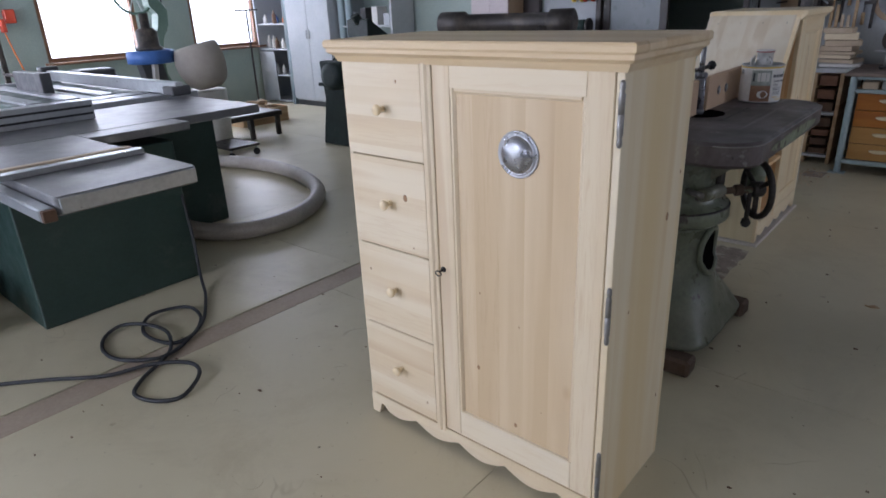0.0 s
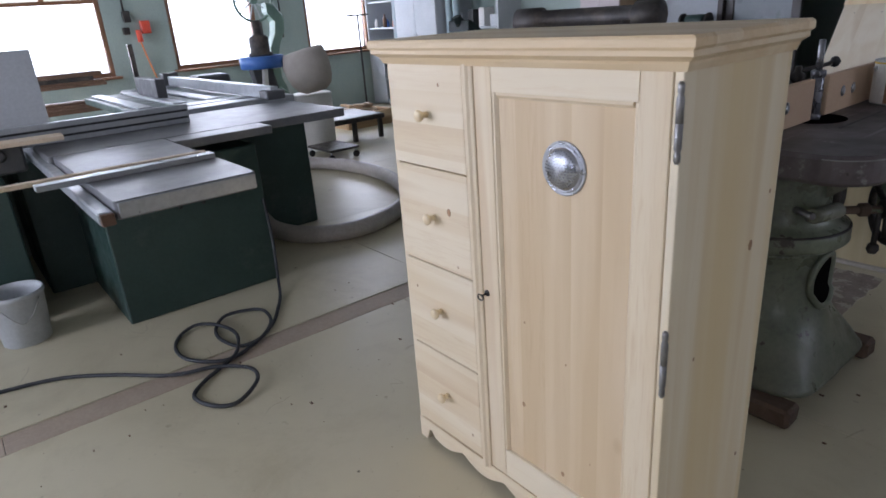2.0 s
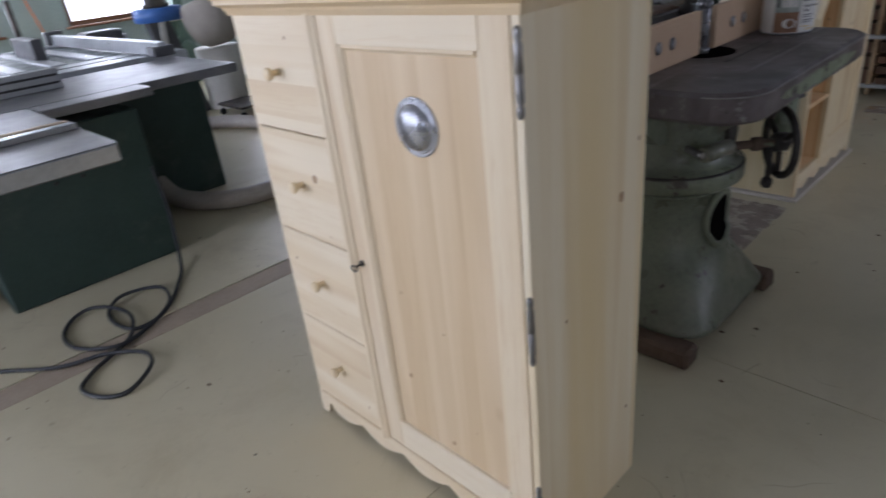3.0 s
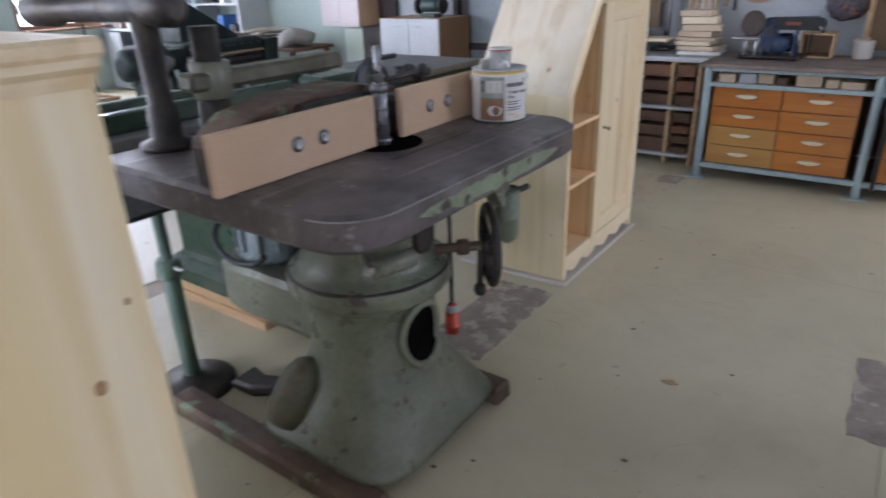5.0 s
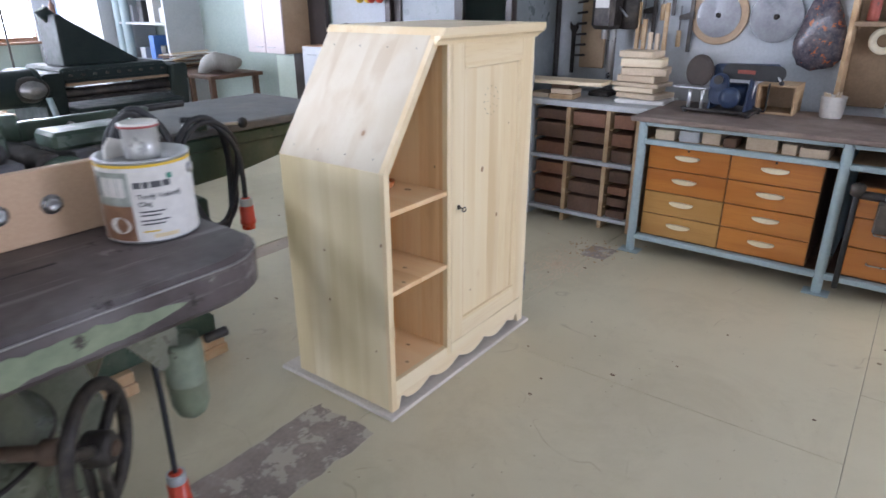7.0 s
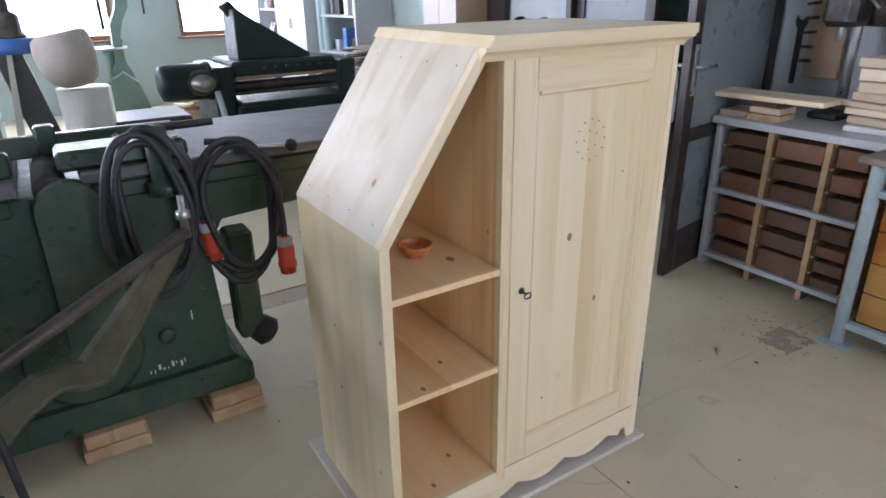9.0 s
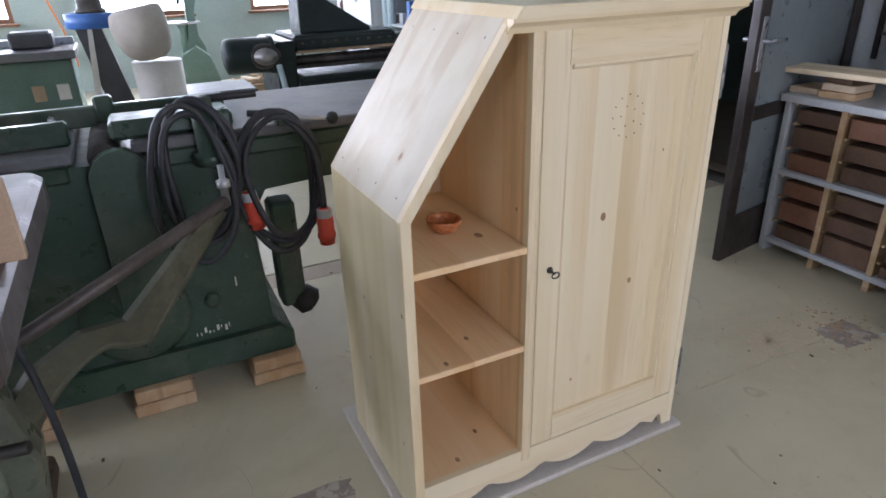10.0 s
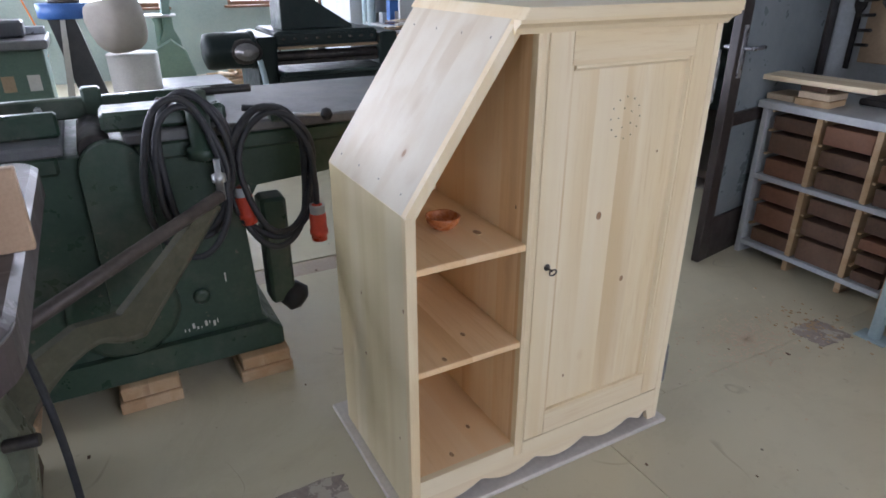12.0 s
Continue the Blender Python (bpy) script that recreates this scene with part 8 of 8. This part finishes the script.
def hanging_clamp(x, z1, length, jaw):
    """A bar clamp hung up by its jaw."""
    c = thing("bar_clamp", "dark iron bar clamp hung on the wall", "clamp", (x, NORTH - 0.03, z1), 0, "clamps hung on the wall")
    part("bar", box(-0.012, 0.012, -0.012, 0.0, -length, 0, 0.001), IRON_DARK, c)
    part("fixed_jaw", prism([(0, -0.02), (-jaw, -0.035), (-jaw, -0.06), (0, -0.055)], "y", -0.016, 0.002, None, 0.002), IRON_DARK, c)
    sj = part("sliding_jaw", prism([(0.016, -length * 0.62), (-jaw, -length * 0.62 - 0.03), (-jaw, -length * 0.62 - 0.055), (0.016, -length * 0.62 - 0.05)], "y", -0.018, 0.003, None, 0.002), IRON_DARK, c)
    part("screw", rod((-jaw + 0.008, -0.008, -length * 0.62 - 0.12), (-jaw + 0.008, -0.008, -length * 0.62 + 0.03), 0.006, 8), DARK_STEEL, sj)
    part("grip", rod((-jaw + 0.008, -0.008, -length * 0.62 - 0.22), (-jaw + 0.008, -0.008, -length * 0.62 - 0.12), 0.015, 10), ROUGH_WOOD, sj, "turned wooden grip")


for k, (cx, cz, cl) in enumerate(((-0.93, 1.78, 0.55), (-0.82, 1.75, 0.62), (-0.70, 1.80, 0.50), (-0.58, 1.74, 0.66), (0.98, 1.62, 0.45), (1.10, 1.66, 0.52))):
    hanging_clamp(cx, cz, cl, 0.075)

# ---- work jacket on a chair ----
def jacket():
    ch = thing("work_stool", "steel stool with a round seat", "stool", (1.16, 3.58, 0))
    part("seat", lathe([(0.15, 0.62), (0.17, 0.63), (0.17, 0.655), (0.15, 0.665), (0.0004, 0.667)], seg=28), BROWN_WOOD, ch)
    for k in range(4):
        a = radians(45 + 90 * k)
        part("leg", rod((0.12 * math.cos(a), 0.12 * math.sin(a), 0.62), (0.20 * math.cos(a), 0.20 * math.sin(a), 0.001), 0.012, 10), CHROME, ch)
    part("back_post", rod((0.12, 0.10, 0.62), (0.12, 0.10, 0.92), 0.012, 10), CHROME, ch)
    at = Vector((1.06, 3.53, 0.10))
    j = thing("work_jacket", "dark grey work jacket with orange panels hung over a stool", "jacket", at)

    def cloth(rows, fold, n=40, a0=0, a1=360, out=0.0, seed=0.0):
        """Hanging cloth: rings (x, y, z, half width, half depth) with folds that deepen downwards; or a strip of it, a little proud."""
        bm, rings, whole = bmesh.new(), [], a1 - a0 == 360
        pts = smooth_path([Vector(r[:3]) for r in rows], 5)
        sizes = smooth_path([Vector((r[3], r[4], 0)) for r in rows], 5)
        top, low = rows[0][2], rows[-1][2]
        for c, w in zip(pts, sizes):
            ring, depth = [], fold * (0.3 + 0.7 * (top - c.z) / (top - low))
            for k in range(n if whole else n + 1):
                a = radians(a0 + (a1 - a0) * k / n)
                f = 1 + depth * (math.sin(5 * a + 6 * c.z + seed) + 0.5 * math.sin(9 * a - 9 * c.z + 2 * seed)) + 0.35 * fold * noise.noise(Vector((math.cos(a) * 2, math.sin(a) * 2, c.z * 16 + seed)))
                ring.append(bm.verts.new(c + Vector(((w.x * f + out) * math.cos(a), (w.y * f + out) * math.sin(a), 0)) - at))
            rings.append(ring)
        for p, q in zip(rings, rings[1:]):
            for k in range(n):
                bm.faces.new([p[k], p[(k + 1) % len(p)], q[(k + 1) % len(q)], q[k]]).smooth = True
        if whole:
            bm.faces.new(rings[0][::-1])
            bm.faces.new(rings[-1])
        else:
            bmesh.ops.recalc_face_normals(bm, faces=bm.faces)
            bmesh.ops.solidify(bm, geom=bm.faces[:], thickness=0.002)
        return bm
    part("body", cloth([(1.12, 3.60, 0.96, 0.05, 0.05), (1.11, 3.58, 0.89, 0.14, 0.10), (1.085, 3.56, 0.78, 0.185, 0.12), (1.07, 3.55, 0.62, 0.195, 0.13), (1.06, 3.55, 0.45, 0.20, 0.13),
                       (1.045, 3.555, 0.31, 0.205, 0.12), (1.04, 3.555, 0.265, 0.20, 0.115)], 0.10, 64), CLOTH, j, "crumpled dark grey jacket body")
    arm = [(0.965, 3.47, 0.83, 0.045, 0.05), (0.935, 3.43, 0.72, 0.064, 0.066), (0.922, 3.405, 0.56, 0.062, 0.062), (0.926, 3.395, 0.40, 0.057, 0.058), (0.936, 3.395, 0.25, 0.053, 0.054), (0.93, 3.395, 0.125, 0.047, 0.048)]
    sl = part("sleeve", cloth(arm, 0.06, 36, seed=1.3), CLOTH, j, "hanging grey sleeve")
    part("orange_panel", cloth([(0.922, 3.405, 0.485, 0.061, 0.061), (0.928, 3.395, 0.36, 0.057, 0.058), (0.937, 3.395, 0.235, 0.054, 0.055)], 0.05, 14, -124, -50, 0.013, 1.3), CLOTH_ORANGE, sl, "orange elbow panel")
    part("black_panel", cloth([(0.932, 3.425, 0.69, 0.065, 0.067), (0.925, 3.41, 0.60, 0.064, 0.065), (0.922, 3.405, 0.555, 0.064, 0.064)], 0.05, 16, -155, -45, 0.012, 1.3), BLACK, sl, "black shoulder patch")
    part("orange_strip", cloth([(0.955, 3.455, 0.80, 0.050, 0.055), (0.935, 3.43, 0.70, 0.066, 0.068)], 0.05, 10, -180, -118, 0.014, 1.3), CLOTH_ORANGE, sl, "narrow orange strip")
    part("cuff", cloth([(0.93, 3.395, 0.122, 0.050, 0.051), (0.93, 3.395, 0.098, 0.046, 0.047)], 0.02, 24), BLACK, sl)
    part("sleeve", cloth([(1.08, 3.47, 0.80, 0.05, 0.05), (1.07, 3.43, 0.66, 0.066, 0.06), (1.065, 3.41, 0.45, 0.058, 0.056), (1.055, 3.41, 0.25, 0.052, 0.05), (1.05, 3.41, 0.13, 0.045, 0.045)], 0.08, 32, seed=4.0), CLOTH, j, "hanging grey sleeve")
    part("strap", tube(smooth_path([Vector(p) - at for p in ((0.955, 3.352, 0.70), (0.985, 3.345, 0.62), (1.00, 3.340, 0.50), (1.015, 3.340, 0.40))], 5), 0.010, 6), BLACK, j, "dark hanging strap")


jacket()

# ---- small litter on the floor ----
rng = random.Random(33)
single("wood_chip", roughen(prism([(-0.03, -0.01), (0.0, -0.018), (0.03, 0.0), (0.005, 0.014), (-0.01, 0.004)], "z", 0.0008, 0.006), 0.003, 40), ROUGH_WOOD, "small brown wood chip on the floor", "wood chip", (0.125, 3.50, 0.0))
bm = bmesh.new()
for k in range(150):
    x, y = rng.uniform(-3.2, 2.2), rng.uniform(0.0, 6.0)
    if -1.3 < x < -0.2 and 1.4 < y < 2.0 or -1.15 < x < -0.48 and 3.95 < y < 5.0:
        continue
    s = rng.uniform(0.003, 0.009)
    rbox(bm, x - s, x + s, y - s * 0.6, y + s * 0.6, 0.0006, 0.003, 0.0008)
tagged(new("floor_litter", solid("floor_litter", bm, BROWN_WOOD)), "scattered dark chips and crumbs on the floor", "litter", "", "stuff")
bm = bmesh.new()
for k in range(120):
    a, d = rng.uniform(0, 6.28), abs(rng.gauss(0, 0.12))
    x, y = -0.68 + d * math.cos(a), 5.95 + 0.9 * d * math.sin(a)
    s = rng.uniform(0.002, 0.007)
    rbox(bm, x - s, x + s, y - s * 0.7, y + s * 0.5, 0.0006, 0.0045, 0.0008)
tagged(new("floor_crumbs", solid("floor_crumbs", bm, ROUGH_WOOD)), "grimy flakes and crumbs before the bench foot", "litter", "", "stuff")
bm = bmesh.new()
for k in range(700):
    a, d = rng.uniform(0, 6.28), abs(rng.gauss(0, 0.13))
    x, y = -0.74 + d * math.cos(a), 5.62 + 1.4 * d * math.sin(a)
    s = rng.uniform(0.0015, 0.0045)
    rbox(bm, x - s, x + s, y - s, y + s, 0.0006, 0.003, 0.0006)
tagged(new("sawdust", solid("sawdust", bm, PALE_WOOD)), "pale sawdust scattered on the floor", "sawdust", "", "stuff")
